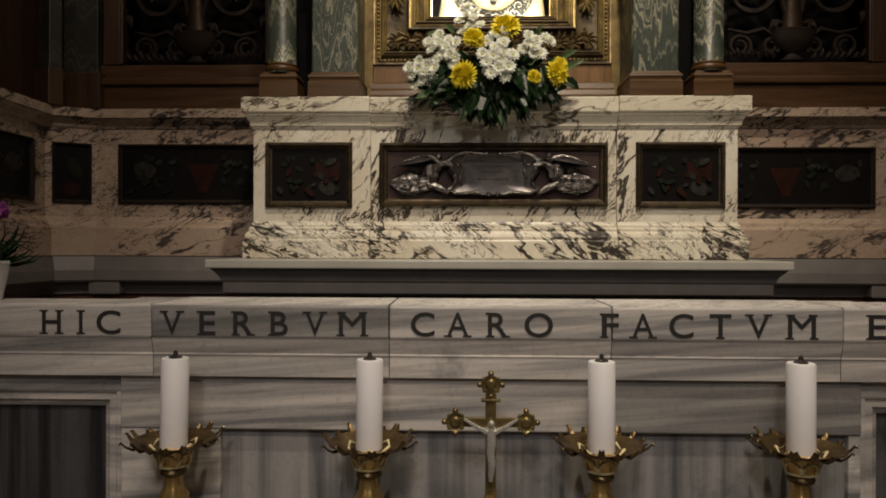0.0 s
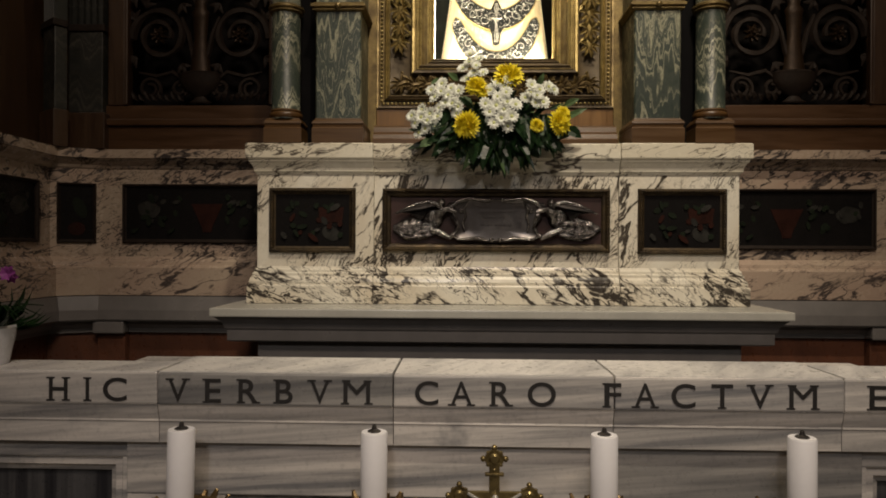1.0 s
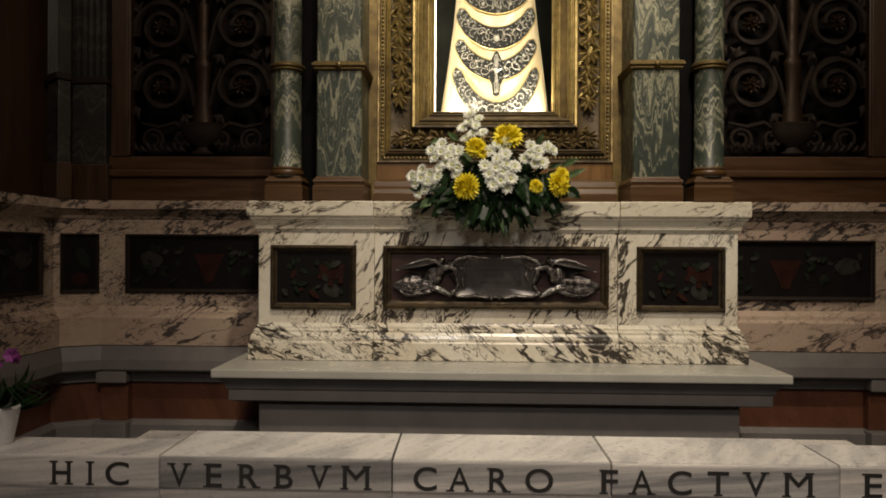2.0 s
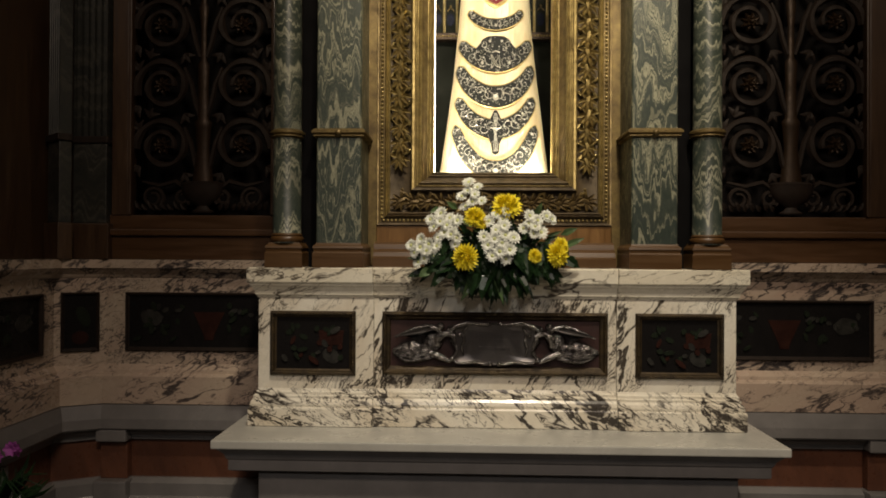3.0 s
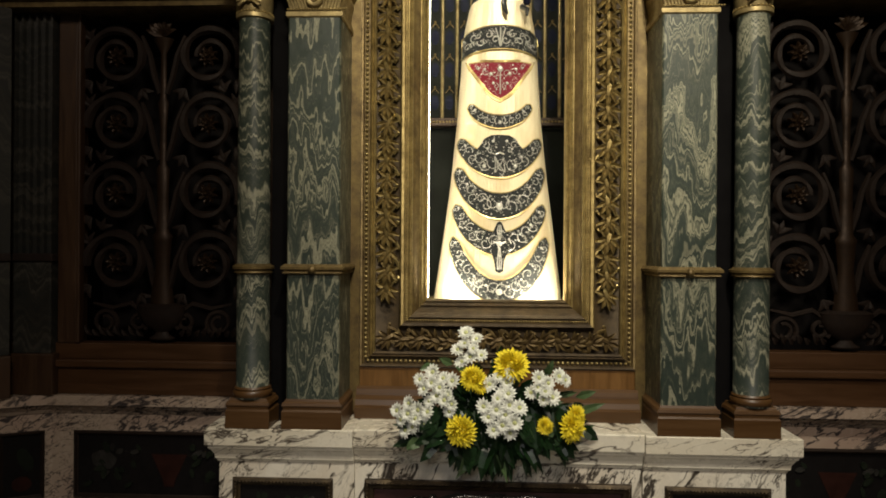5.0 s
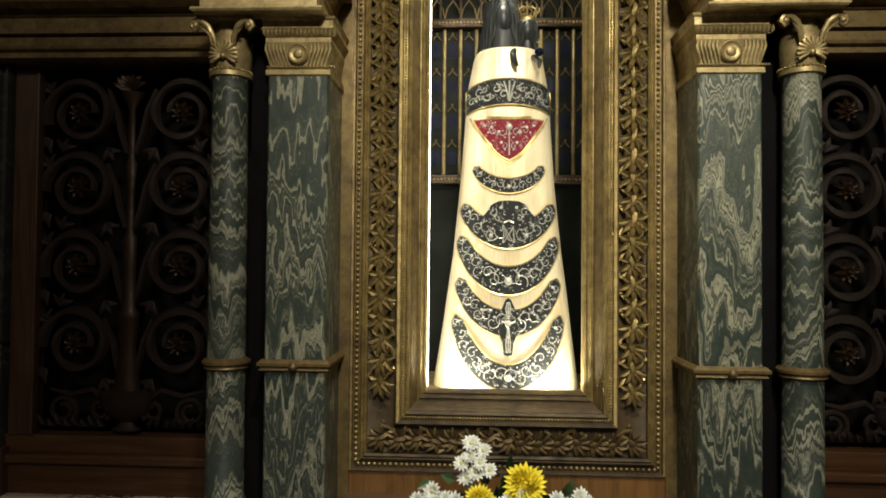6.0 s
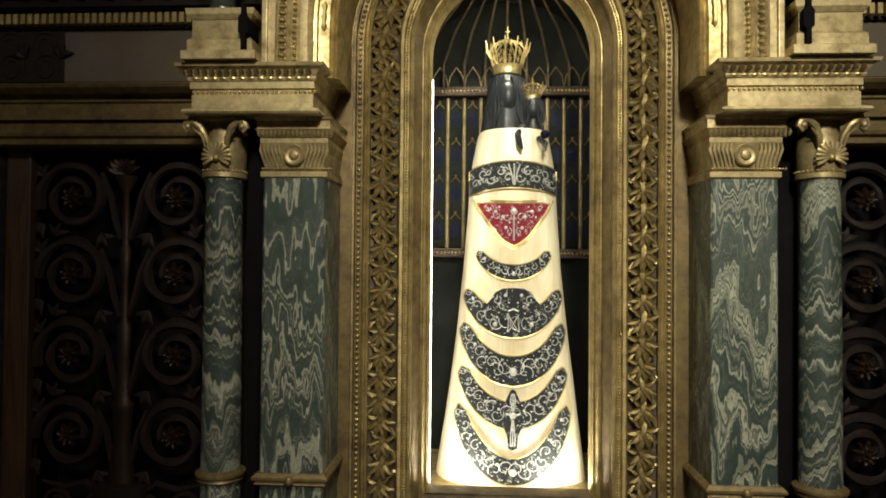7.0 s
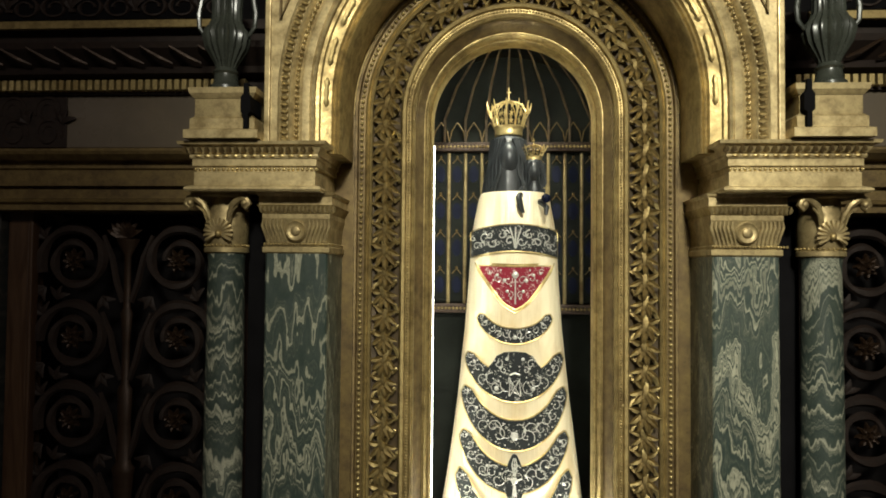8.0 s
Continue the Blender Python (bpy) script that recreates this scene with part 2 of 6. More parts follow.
WOOD = timber("brown_wood", (0.066, 0.035, 0.015), (0.026, 0.013, 0.007))
WOOD_WARM = timber("golden_wood", (0.20, 0.10, 0.026), (0.09, 0.043, 0.012))
WOOD_BASE = timber("red_brown_wood", (0.095, 0.047, 0.0135), (0.055, 0.026, 0.008), (1.2, 22, 22))
WOOD_RAIL = timber("rail_wood", (0.085, 0.039, 0.014), (0.042, 0.019, 0.007), (1.2, 14, 14))
# near-black colours carry the shade behind the grilles and inside the niche
GRILLE_BACK = plain("grille_backing_shade", (0.008, 0.0066, 0.0064), 0.8, 0, 0.5, 7.0, 0.1, 0.1)
NICHE_DARK = plain("niche_shade_black", (0.010, 0.0115, 0.0085), 0.7, 0, 0.6, 9.0, 0.1, 0.1)
# near-black that stands in for shade in gaps and slots
DARK = plain("shade_black", (0.005, 0.0047, 0.005), 0.85, 0, 0.3, 12.0, 0.1, 0.05)
LEAD = plain("black_letter_paint", (0.022, 0.02, 0.02), 0.55, 0, 0.3, 60.0)
WAX = plain("white_candle", (0.88, 0.87, 0.90), 0.45, 0, 0.06, 25.0, 0.03)
kk = Mat("worn_silver", 0.2, 0.85)
hammer = kk.noise(75.0, None, 4, 0.65)
kk.colour(kk.ramp(hammer, (0.38, (0.32, 0.30, 0.285)), (0.6, (0.035, 0.03, 0.028))))
kk.bump(hammer, 0.9, 0.006)
SILVER = kk.m
SILVER_DULL = plain("dull_silver", (0.12, 0.11, 0.107), 0.34, 0.8, 0.4, 20.0, 0.15)
INLAY = plain("dark_inlay_ground", (0.011, 0.010, 0.010), 0.25, 0, 0.4, 14.0, 0.02, 0.12)
INLAY_RED = plain("red_inlay", (0.032, 0.013, 0.010), 0.3, 0, 0.6, 24.0, 0.02, 0.12)
INLAY_PALE = plain("pale_inlay", (0.034, 0.033, 0.03), 0.3, 0, 0.7, 30.0, 0.02, 0.12)
INLAY_GREEN = plain("green_inlay", (0.016, 0.021, 0.014), 0.3, 0, 0.6, 30.0, 0.02, 0.12)
VELVET = plain("dark_red_ground", (0.030, 0.008, 0.006), 0.6, 0, 0.4, 20.0)
LEAF = plain("leaf_green", (0.010, 0.027, 0.009), 0.3, 0, 0.5, 22.0, 0.1, 0.3)
LEAF_PALE = plain("pale_leaf_green", (0.07, 0.12, 0.045), 0.42, 0, 0.4, 22.0, 0.1)
WHITE_PETAL = plain("white_petal", (0.78, 0.80, 0.72), 0.6, 0, 0.1, 60.0, 0.05)
YELLOW_PETAL = plain("yellow_petal", (0.88, 0.74, 0.03), 0.6, 0, 0.3, 60.0, 0.05)
FLOWER_EYE = plain("flower_eye", (0.55, 0.58, 0.26), 0.7, 0, 0.3, 90.0)
PURPLE = plain("purple_petal", (0.30, 0.06, 0.28), 0.6, 0, 0.3, 60.0)
POT_WHITE = plain("white_ceramic", (0.72, 0.72, 0.74), 0.25, 0, 0.06, 20.0, 0.02)
kk = Mat("cream_gold_cloth", 0.42, 0.3)
fold = kk.noise(2.2, kk.map((34, 34, 2.2)), 4, 0.55)
weave = kk.noise(120.0, None, 3)
kk.colour(kk.mix(kk.ramp(kk.noise(14.0, kk.map((1, 1, 0.4)), 4), (0.45, 0.0), (0.75, 0.7)), (0.84, 0.74, 0.50), (0.60, 0.43, 0.18)))
kk.bump(kk.math("ADD", fold, kk.math("MULTIPLY", weave, 0.15)), 0.55, 0.006)
ROBE = kk.m
INLAY_FRAME = gilding("dark_gilt_frame", (0.095, 0.066, 0.032), (0.03, 0.021, 0.012), 0.42, 0.46, 0.6)
JEWEL_BLACK = jewelled("black_jewelled_cloth", (0.018, 0.02, 0.02), (0.55, 0.54, 0.47), 34.0)
JEWEL_RED = jewelled("red_jewelled_cloth", (0.19, 0.012, 0.025), (0.60, 0.50, 0.45), 38.0)
BLACK_WOOD = plain("black_carved_wood", (0.018, 0.02, 0.021), 0.36, 0, 0.3, 20.0, 0.05, 0.3)
BLUE_GLASS = plain("blue_glass", (0.003, 0.005, 0.02), 0.5, 0, 0.6, 25.0, 0.02, 0.08)
PEARL = plain("silver_pearl", (0.50, 0.49, 0.44), 0.35, 0.4, 0.2, 50.0, 0.0)
URN_STONE = plain("grey_green_urn_stone", (0.042, 0.046, 0.036), 0.26, 0.1, 0.5, 25.0)
PANEL_STONE = plain("grey_brown_panel_stone", (0.105, 0.084, 0.058), 0.3, 0, 0.35, 6.0, 0.03)
PLASTER = plain("chapel_plaster", (0.34, 0.31, 0.27), 0.9, 0, 0.2, 5.0)
FLOOR = streaked_marble("floor_marble", (0.34, 0.33, 0.31), (0.14, 0.135, 0.13), (1.5, 1.5, 1.5))


def glowing(name, strength):
    k = Mat(name, 0.5)
    k.glow((1.0, 0.90, 0.68), strength)
    return k.m


STRIP = glowing("lamp_strip", 15.0)
STRIP_SOFT = glowing("soft_lamp_strip", 9.0)
STRIP_HOT = glowing("hot_lamp", 285.0)

# ---- mesh helpers ----


def thing(name, at, label, category, group="", kind=""):
    ob = new(name)
    ob.empty_display_size = 0.05
    ob.location = at
    return tagged(ob, label, category, group, kind)


def mesh_of(name, bm, mats, smooth=False):
    bmesh.ops.recalc_face_normals(bm, faces=bm.faces)
    data = bpy.data.meshes.new(name)
    bm.to_mesh(data)
    bm.free()
    for m in mats if isinstance(mats, (list, tuple)) else [mats]:
        data.materials.append(m)
    if smooth:
        data.shade_smooth()
        data.set_sharp_from_angle(angle=radians(42))
    return data


def part(name, bm, mats, parent, label="", smooth=False, at=(0, 0, 0)):
    """Links a bmesh (or a ready mesh) as one object under a thing or a part."""
    data = bm if isinstance(bm, bpy.types.Mesh) else mesh_of(name, bm, mats, smooth)
    ob = new(name, data)
    ob.parent = parent
    if isinstance(at, Matrix):
        ob.matrix_basis = at
    else:
        ob.location = at
    return tagged(ob, label)


def single(name, bm, mats, label, category, smooth=False, group="", kind="", at=(0, 0, 0)):
    ob = new(name, mesh_of(name, bm, mats, smooth))
    ob.location = at
    return tagged(ob, label, category, group, kind)


def box(bm, x0, x1, y0, y1, z0, z1, bevel=0.0, mat=0):
    r = bmesh.ops.create_cube(bm, size=1.0)
    bmesh.ops.transform(bm, verts=r["verts"], matrix=Matrix.LocRotScale(((x0 + x1) / 2, (y0 + y1) / 2, (z0 + z1) / 2), None, (x1 - x0, y1 - y0, z1 - z0)))
    faces = {f for v in r["verts"] for f in v.link_faces}
    for f in faces:
        f.material_index = mat
    if bevel:
        edges = list({e for v in r["verts"] for e in v.link_edges})
        made = bmesh.ops.bevel(bm, geom=edges, offset=bevel, segments=2, affect="EDGES", profile=0.6)
        for f in made["faces"]:
            f.material_index = mat
    return bm


def boxed(*a, **k):
    return box(bmesh.new(), *a, **k)


def lathe(bm, profile, seg=20, at=(0, 0, 0), mat=0, flute=0, depth=0.0, squash=1.0):
    """A turned body from (radius, height) pairs; flute: number of grooves."""
    rings = []
    for r, z in profile:
        ring = []
        for i in range(seg):
            a = 2 * math.pi * i / seg
            rr = r * (1 - depth * (0.5 + 0.5 * math.cos(a * flute))) if flute else r
            ring.append(bm.verts.new((at[0] + rr * math.cos(a), at[1] + squash * rr * math.sin(a), at[2] + z)))
        rings.append(ring)
    for a, b in zip(rings, rings[1:]):
        for i in range(seg):
            f = bm.faces.new((a[i], a[(i + 1) % seg], b[(i + 1) % seg], b[i]))
            f.material_index = mat
    for ring in (rings[0], rings[-1]):
        f = bm.faces.new(ring)
        f.material_index = mat
    return bm


def tube(bm, pts, radius, seg=6, mat=0, flat=1.0):
    """A round bar along points; radius may be a list."""
    pts = [Vector(p) for p in pts]
    rings = []
    for i, p in enumerate(pts):
        d = (pts[min(i + 1, len(pts) - 1)] - pts[max(i - 1, 0)]).normalized()
        side = d.cross(Vector((0, 1, 0)))
        side = side.normalized() if side.length > 1e-4 else Vector((1, 0, 0))
        up = side.cross(d).normalized()
        r = radius[i] if isinstance(radius, (list, tuple)) else radius
        rings.append([bm.verts.new(p + r * (math.cos(2 * math.pi * j / seg) * side + flat * math.sin(2 * math.pi * j / seg) * up)) for j in range(seg)])
    for a, b in zip(rings, rings[1:]):
        for j in range(seg):
            f = bm.faces.new((a[j], a[(j + 1) % seg], b[(j + 1) % seg], b[j]))
            f.material_index = mat
    for ring in (rings[0], rings[-1]):
        f = bm.faces.new(ring)
        f.material_index = mat
    return bm


def sweep(bm, path, profile, plane="xy", closed=False, mat=0):
    """Sweeps a closed profile of (outward offset, height or depth) along a mitred path; outward is to the right of the way."""
    n = len(path)
    rings = []
    for i in range(n):
        p = Vector(path[i])
        a = Vector(path[i - 1]) if (i or closed) else None
        b = Vector(path[(i + 1) % n]) if (i < n - 1 or closed) else None
        ns = []
        if a is not None:
            d = (p - a).normalized()
            ns.append(Vector((d.y, -d.x)))
        if b is not None:
            d = (b - p).normalized()
            ns.append(Vector((d.y, -d.x)))
        m = ns[0] if len(ns) == 1 else (ns[0] + ns[1]) / max(1 + ns[0].dot(ns[1]), 0.2)
        ring = []
        for o, h in profile:
            q = p + m * o
            ring.append(bm.verts.new((q.x, q.y, h) if plane == "xy" else (q.x, h, q.y)))
        rings.append(ring)
    pairs = list(zip(rings, rings[1:])) + ([(rings[-1], rings[0])] if closed else [])
    k = len(profile)
    for a, b in pairs:
        for j in range(k):
            f = bm.faces.new((a[j], a[(j + 1) % k], b[(j + 1) % k], b[j]))
            f.material_index = mat
    if not closed:
        for ring in (rings[0], rings[-1]):
            f = bm.faces.new(ring)
            f.material_index = mat
    return bm


def swept(*a, **k):
    return sweep(bmesh.new(), *a, **k)


def ball(bm, at, r, u=6, v=4, mat=0, squash=(1, 1, 1)):
    made = bmesh.ops.create_uvsphere(bm, u_segments=u, v_segments=v, radius=r)
    bmesh.ops.transform(bm, verts=made["verts"], matrix=Matrix.LocRotScale(at, None, squash))
    for f in {f for q in made["verts"] for f in q.link_faces}:
        f.material_index = mat
    return bm


def blobs(name, places, r, parent, mats, label="", squash=1.0):
    """Many small beads in one mesh."""
    dirs = [(1, 0, 0), (0.5, 0, 0.87), (-0.5, 0, 0.87), (-1, 0, 0), (-0.5, 0, -0.87), (0.5, 0, -0.87)]
    verts, faces = [], []
    for x, y, z in places:
        n = len(verts)
        verts += [(x + r * a, y, z + r * c) for a, b, c in dirs]
        verts += [(x + 0.6 * r * a, y - 0.75 * r * squash, z + 0.6 * r * c) for a, b, c in dirs]
        verts.append((x, y - r * squash, z))
        for i in range(6):
            j = (i + 1) % 6
            faces += [(n + i, n + j, n + 6 + j, n + 6 + i), (n + 6 + i, n + 6 + j, n + 12)]
    data = bpy.data.meshes.new(name)
    data.from_pydata(verts, [], faces)
    data.materials.append(mats)
    data.shade_smooth()
    ob = new(name, data)
    ob.parent = parent
    return tagged(ob, label, kind="stuff")


def along(path, step, closed=False):
    """Points and ways at even steps along a path in x and z."""
    pts = [Vector(p) for p in path] + ([Vector(path[0])] if closed else [])
    out, carry = [], step / 2
    for a, b in zip(pts, pts[1:]):
        d = b - a
        s = carry
        while s < d.length:
            out.append((a + d * (s / d.length), math.atan2(d.y, d.x)))
            s += step
        carry = s - d.length
    return out


def leaf_blade(bm, root, tip, width, up, mat=0, fold=0.25, bend=0.0):
    """A pointed leaf of six faces from root to tip."""
    root, tip, up = Vector(root), Vector(tip), Vector(up).normalized()
    d = tip - root
    side = d.cross(up).normalized() * width / 2
    nor = side.cross(d).normalized()
    rows = []
    for s, w in ((0.0, 0.12), (0.35, 1.0), (0.7, 0.72), (1.0, 0.0)):
        c = root + d * s + nor * (bend * d.length * math.sin(math.pi * s * 0.8))
        lift = nor * (fold * width * w * 0.5)
        rows.append((bm.verts.new(c - side * w + lift), bm.verts.new(c), bm.verts.new(c + side * w + lift)) if w else (bm.verts.new(c),))
    for a, b in zip(rows, rows[1:]):
        for i in (0, 1):
            f = bm.faces.new((a[i], a[i + 1], b[i + 1], b[i]) if len(b) == 3 else (a[i], a[i + 1], b[0]))
            f.material_index = mat
    return bm

# ---- the chapel itself ----
single("floor", boxed(-3.2, 3.2, -3.6, 3.2, -0.1, 0.0), FLOOR, "worn grey marble chapel floor", "floor", kind="structure")
single("ceiling", boxed(-3.2, 3.2, -3.6, 3.2, 5.2, 5.3), PLASTER, "plain plaster chapel ceiling", "ceiling", kind="structure")
single("wall_south", boxed(-3.2, 3.2, -3.7, -3.6, 0.0, 5.2), PLASTER, "plain plaster wall behind the visitors", "wall", kind="structure")
single("wall_west", boxed(-3.3, -3.2, -3.7, 3.2, 0.0, 5.2), PLASTER, "plain plaster side wall", "wall", kind="structure")
single("wall_east", boxed(3.2, 3.3, -3.7, 3.2, 0.0, 5.2), PLASTER, "plain plaster side wall", "wall", kind="structure")
single("wall_north", boxed(-3.2, 3.2, 3.1, 3.2, 0.0, 5.2), DARK, "dark wall behind the shrine", "wall", kind="structure")

# wall dado on both sides: polyline from the front of the side wall round the corner to behind the shrine
DADO = [(-1.565, 1.2), (-1.565, 2.345), (-1.415, 2.42), (-0.75, 2.42)]


def mirror(path):
    return [(-x, y) for x, y in reversed(path)]


dado_profiles = {
    "grey_plinth": ([(-0.1, 0.0), (0.03, 0.0), (0.03, 0.74), (0.02, 0.755), (0.02, 0.80), (0.0, 0.815), (-0.1, 0.815)], GREY_STONE),
    "red_panel_course": ([(-0.1, 0.815), (-0.012, 0.815), (-0.012, 0.955), (-0.1, 0.955)], RED_MARBLE),
    "ledge_moulding": ([(-0.1, 0.955), (0.002, 0.955), (0.004, 0.97), (0.02, 0.985), (0.025, 1.0), (-0.1, 1.0)], GREY_STONE),
    "grey_ledge": ([(-0.1, 1.0), (0.05, 1.0), (0.055, 1.006), (0.055, 1.04), (0.045, 1.089), (-0.1, 1.089)], GREY_STONE),
    "dado_base": ([(-0.1, 1.089), (0.038, 1.092), (0.038, 1.19), (0.03, 1.197), (0.022, 1.2), (0.02, 1.212), (0.006, 1.225), (0.0, 1.23), (-0.1, 1.23)], BRECCIA_PINK),
    "dado_face": ([(-0.1, 1.23), (0.0, 1.23), (0.0, 1.545), (-0.1, 1.545)], BRECCIA_DARK),
    "dado_cornice": ([(-0.1, 1.545), (0.0, 1.545), (0.006, 1.55), (0.012, 1.56), (0.03, 1.572), (0.034, 1.58), (0.045, 1.582), (0.045, 1.613), (-0.1, 1.613)], BRECCIA_DARK),
}
for side, path in (("west", DADO), ("east", mirror(DADO))):
    wall = thing("dado_" + side, (0, 0, 0), "marble wall dado with grey ledge and red panels", "wall dado", kind="structure")
    for name, (profile, m) in dado_profiles.items():
        part(name, swept(path, profile), m, wall)
    s = -1 if side == "west" else 1
    # grey uprights between the red panels
    for x in (1.37,):
        part("pier_panel", boxed(s * x - 0.05, s * x + 0.05, 2.398, 2.44, 0.816, 0.954, 0.003), RED_MARBLE, wall)
        part("pier_moulding", boxed(s * x - 0.056, s * x + 0.056, 2.372, 2.44, 0.9545, 0.9985, 0.006), GREY_STONE, wall)
        part("pier_foot", boxed(s * x - 0.06, s * x + 0.06, 2.362, 2.44, 0.0, 0.8155, 0.006), GREY_STONE, wall)
    for y in (2.05, 1.55):
        part("panel_upright", boxed(s * 1.575 - 0.025, s * 1.575 + 0.025, y - 0.04, y + 0.04, 0.815, 0.955, 0.003), GREY_STONE, wall)


def framed_inlay(name, width, height, frame_w, label, group, build, m_frame):
    """A framed panel of dark inlay in the x-z plane, its middle at the origin, the wall at y = 0."""
    ob = thing(name, (0, 0, 0), label, "inlay panel", group)
    w, h = width / 2, height / 2
    path = [(-w + frame_w, -h + frame_w), (w - frame_w, -h + frame_w), (w - frame_w, h - frame_w), (-w + frame_w, h - frame_w)]
    part("frame", swept(path, [(0, 0.004), (0, -0.004), (frame_w * 0.25, -0.006), (frame_w * 0.4, -0.012), (frame_w * 0.7, -0.014), (frame_w, -0.008), (frame_w, 0.004)], "xz", True), m_frame, ob)
    part("ground", boxed(-w + frame_w, w - frame_w, -0.002, 0.004, -h + frame_w, h - frame_w), INLAY, ob)
    build(ob, w - frame_w, h - frame_w)
    return ob


def chip(ob, name, outline, m, y=-0.002, thick=0.0015):
    """A thin inlaid piece with the given outline."""
    bm = bmesh.new()
    lo = [bm.verts.new((x, y, z)) for x, z in outline]
    hi = [bm.verts.new((x, y - thick, z)) for x, z in outline]
    bm.faces.new(hi)
    for i in range(len(lo)):
        j = (i + 1) % len(lo)
        bm.faces.new((lo[i], lo[j], hi[j], hi[i]))
    return part(name, bm, m, ob)


def oval(cx, cz, rx, rz, n=14, turn=0.0, wob=0.0, k=3):
    out = []
    for i in range(n):
        a = 2 * math.pi * i / n
        q = 1 + wob * math.sin(k * a)
        x, z = rx * q * math.cos(a), rz * q * math.sin(a)
        out.append((cx + x * math.cos(turn) - z * math.sin(turn), cz + x * math.sin(turn) + z * math.cos(turn)))
    return out


def urn_inlay(ob, w, h):
    """A red urn between sprays of pale flowers."""
    rnd = random.Random(3)
    chip(ob, "inlaid_urn", [(-0.016, -h * 0.72), (0.016, -h * 0.72), (0.02, -h * 0.5), (0.052, h * 0.25), (0.058, h * 0.38), (-0.058, h * 0.38), (-0.052, h * 0.25), (-0.02, -h * 0.5)], INLAY_RED)
    for s in (-1, 1):
        chip(ob, "inlaid_blossom", oval(s * w * 0.72, 0.015, 0.042, 0.03, 16, 0.2 * s, 0.06, 5), INLAY_PALE)
        for i in range(16):
            x = s * (0.07 + rnd.random() * (w - 0.1))
            z = (rnd.random() * 1.5 - 0.8) * h
            chip(ob, "inlaid_leaf", oval(x, z, 0.008 + 0.012 * rnd.random(), 0.006 + 0.004 * rnd.random(), 8, rnd.random() * 3), rnd.choice((INLAY_GREEN, INLAY_GREEN, INLAY_PALE)), -0.002, 0.001 + 0.0004 * i)


def still_life(ob, w, h):
    """Fruit and flowers with a red block behind them."""
    rnd = random.Random(8)
    chip(ob, "inlaid_block", [(w * 0.2, -h * 0.1), (w * 0.8, -h * 0.05), (w * 0.85, h * 0.5), (w * 0.15, h * 0.5)], INLAY_RED)
    chip(ob, "inlaid_fruit", oval(w * 0.5, -h * 0.5, 0.03, 0.022, 14, -0.5), INLAY_PALE)
    for i in range(24):
        chip(ob, "inlaid_leaf", oval((rnd.random() * 1.6 - 0.8) * w, (rnd.random() * 1.5 - 0.8) * h, 0.008 + 0.014 * rnd.random(), 0.005 + 0.005 * rnd.random(), 8, rnd.random() * 3), rnd.choice((INLAY_GREEN, INLAY_GREEN, INLAY_PALE, INLAY_RED)), -0.002, 0.001 + 0.0003 * i)


def half_shell(ob, w, h):
    chip(ob, "inlaid_shell", oval(0, -h * 0.6, 0.028, 0.024, 12), INLAY_RED)
    chip(ob, "inlaid_leaf", oval(0.01, h * 0.2, 0.02, 0.04, 10, 0.4), INLAY_GREEN)


long_panel = framed_inlay("inlay_panel", 0.62, 0.214, 0.014, "dark inlaid stone panel with red urn and pale flowers", "dado panels", urn_inlay, BRONZE)
long_panel.matrix_basis = pose(-1.03, 2.42, 1.386)
copy_thing(long_panel, pose(1.04, 2.42, 1.374))
small_panel = framed_inlay("inlay_panel", 0.125, 0.214, 0.012, "small dark inlaid corner panel in the dado", "dado panels", half_shell, BRONZE)
small_panel.matrix_basis = pose(-1.49, 2.3825, 1.386, 0, 0, 26.6)
copy_thing(small_panel, pose(1.49, 2.3825, 1.386, 0, 0, -26.6))
side_panel = copy_thing(long_panel, pose(-1.565, 1.96, 1.386, 0, 0, 90))
copy_thing(side_panel, pose(1.565, 1.96, 1.386, 0, 0, -90))

# ---- the old altar at the wall: slab on its block ----
old = thing("wall_altar", (0, 2.2, 0), "grey stone wall altar with a thick moulded slab", "altar")
part("block", boxed(-0.72, 0.72, -0.19, 0.2, 0.0, 0.985, 0.006), GREY_STONE, old)
part("foot", swept([(-0.75, 0.2), (-0.75, -0.215), (0.75, -0.215), (0.75, 0.2)], [(-0.4 * 0, 0.0), (0.03, 0.0), (0.03, 0.10), (0.0, 0.13)]), GREY_STONE, old)
SLAB = [(-0.8, 0.2), (-0.8, -0.225), (0.8, -0.225), (0.8, 0.2)]
part("under_slab", swept(SLAB, [(-0.2, 0.985), (-0.01, 0.985), (0.0, 0.99), (0.0, 1.02), (0.005, 1.026), (-0.2, 1.026)]), GREY_STONE, old)
part("slab_cove", swept(SLAB, [(-0.2, 1.026), (0.005, 1.026), (0.01, 1.04), (0.024, 1.056), (0.03, 1.062), (-0.2, 1.062)]), GREY_STONE, old)
part("slab", boxed(-0.84, 0.84, -0.265, 0.2, 1.0625, 1.088, 0.004), SLAB_STONE, old)

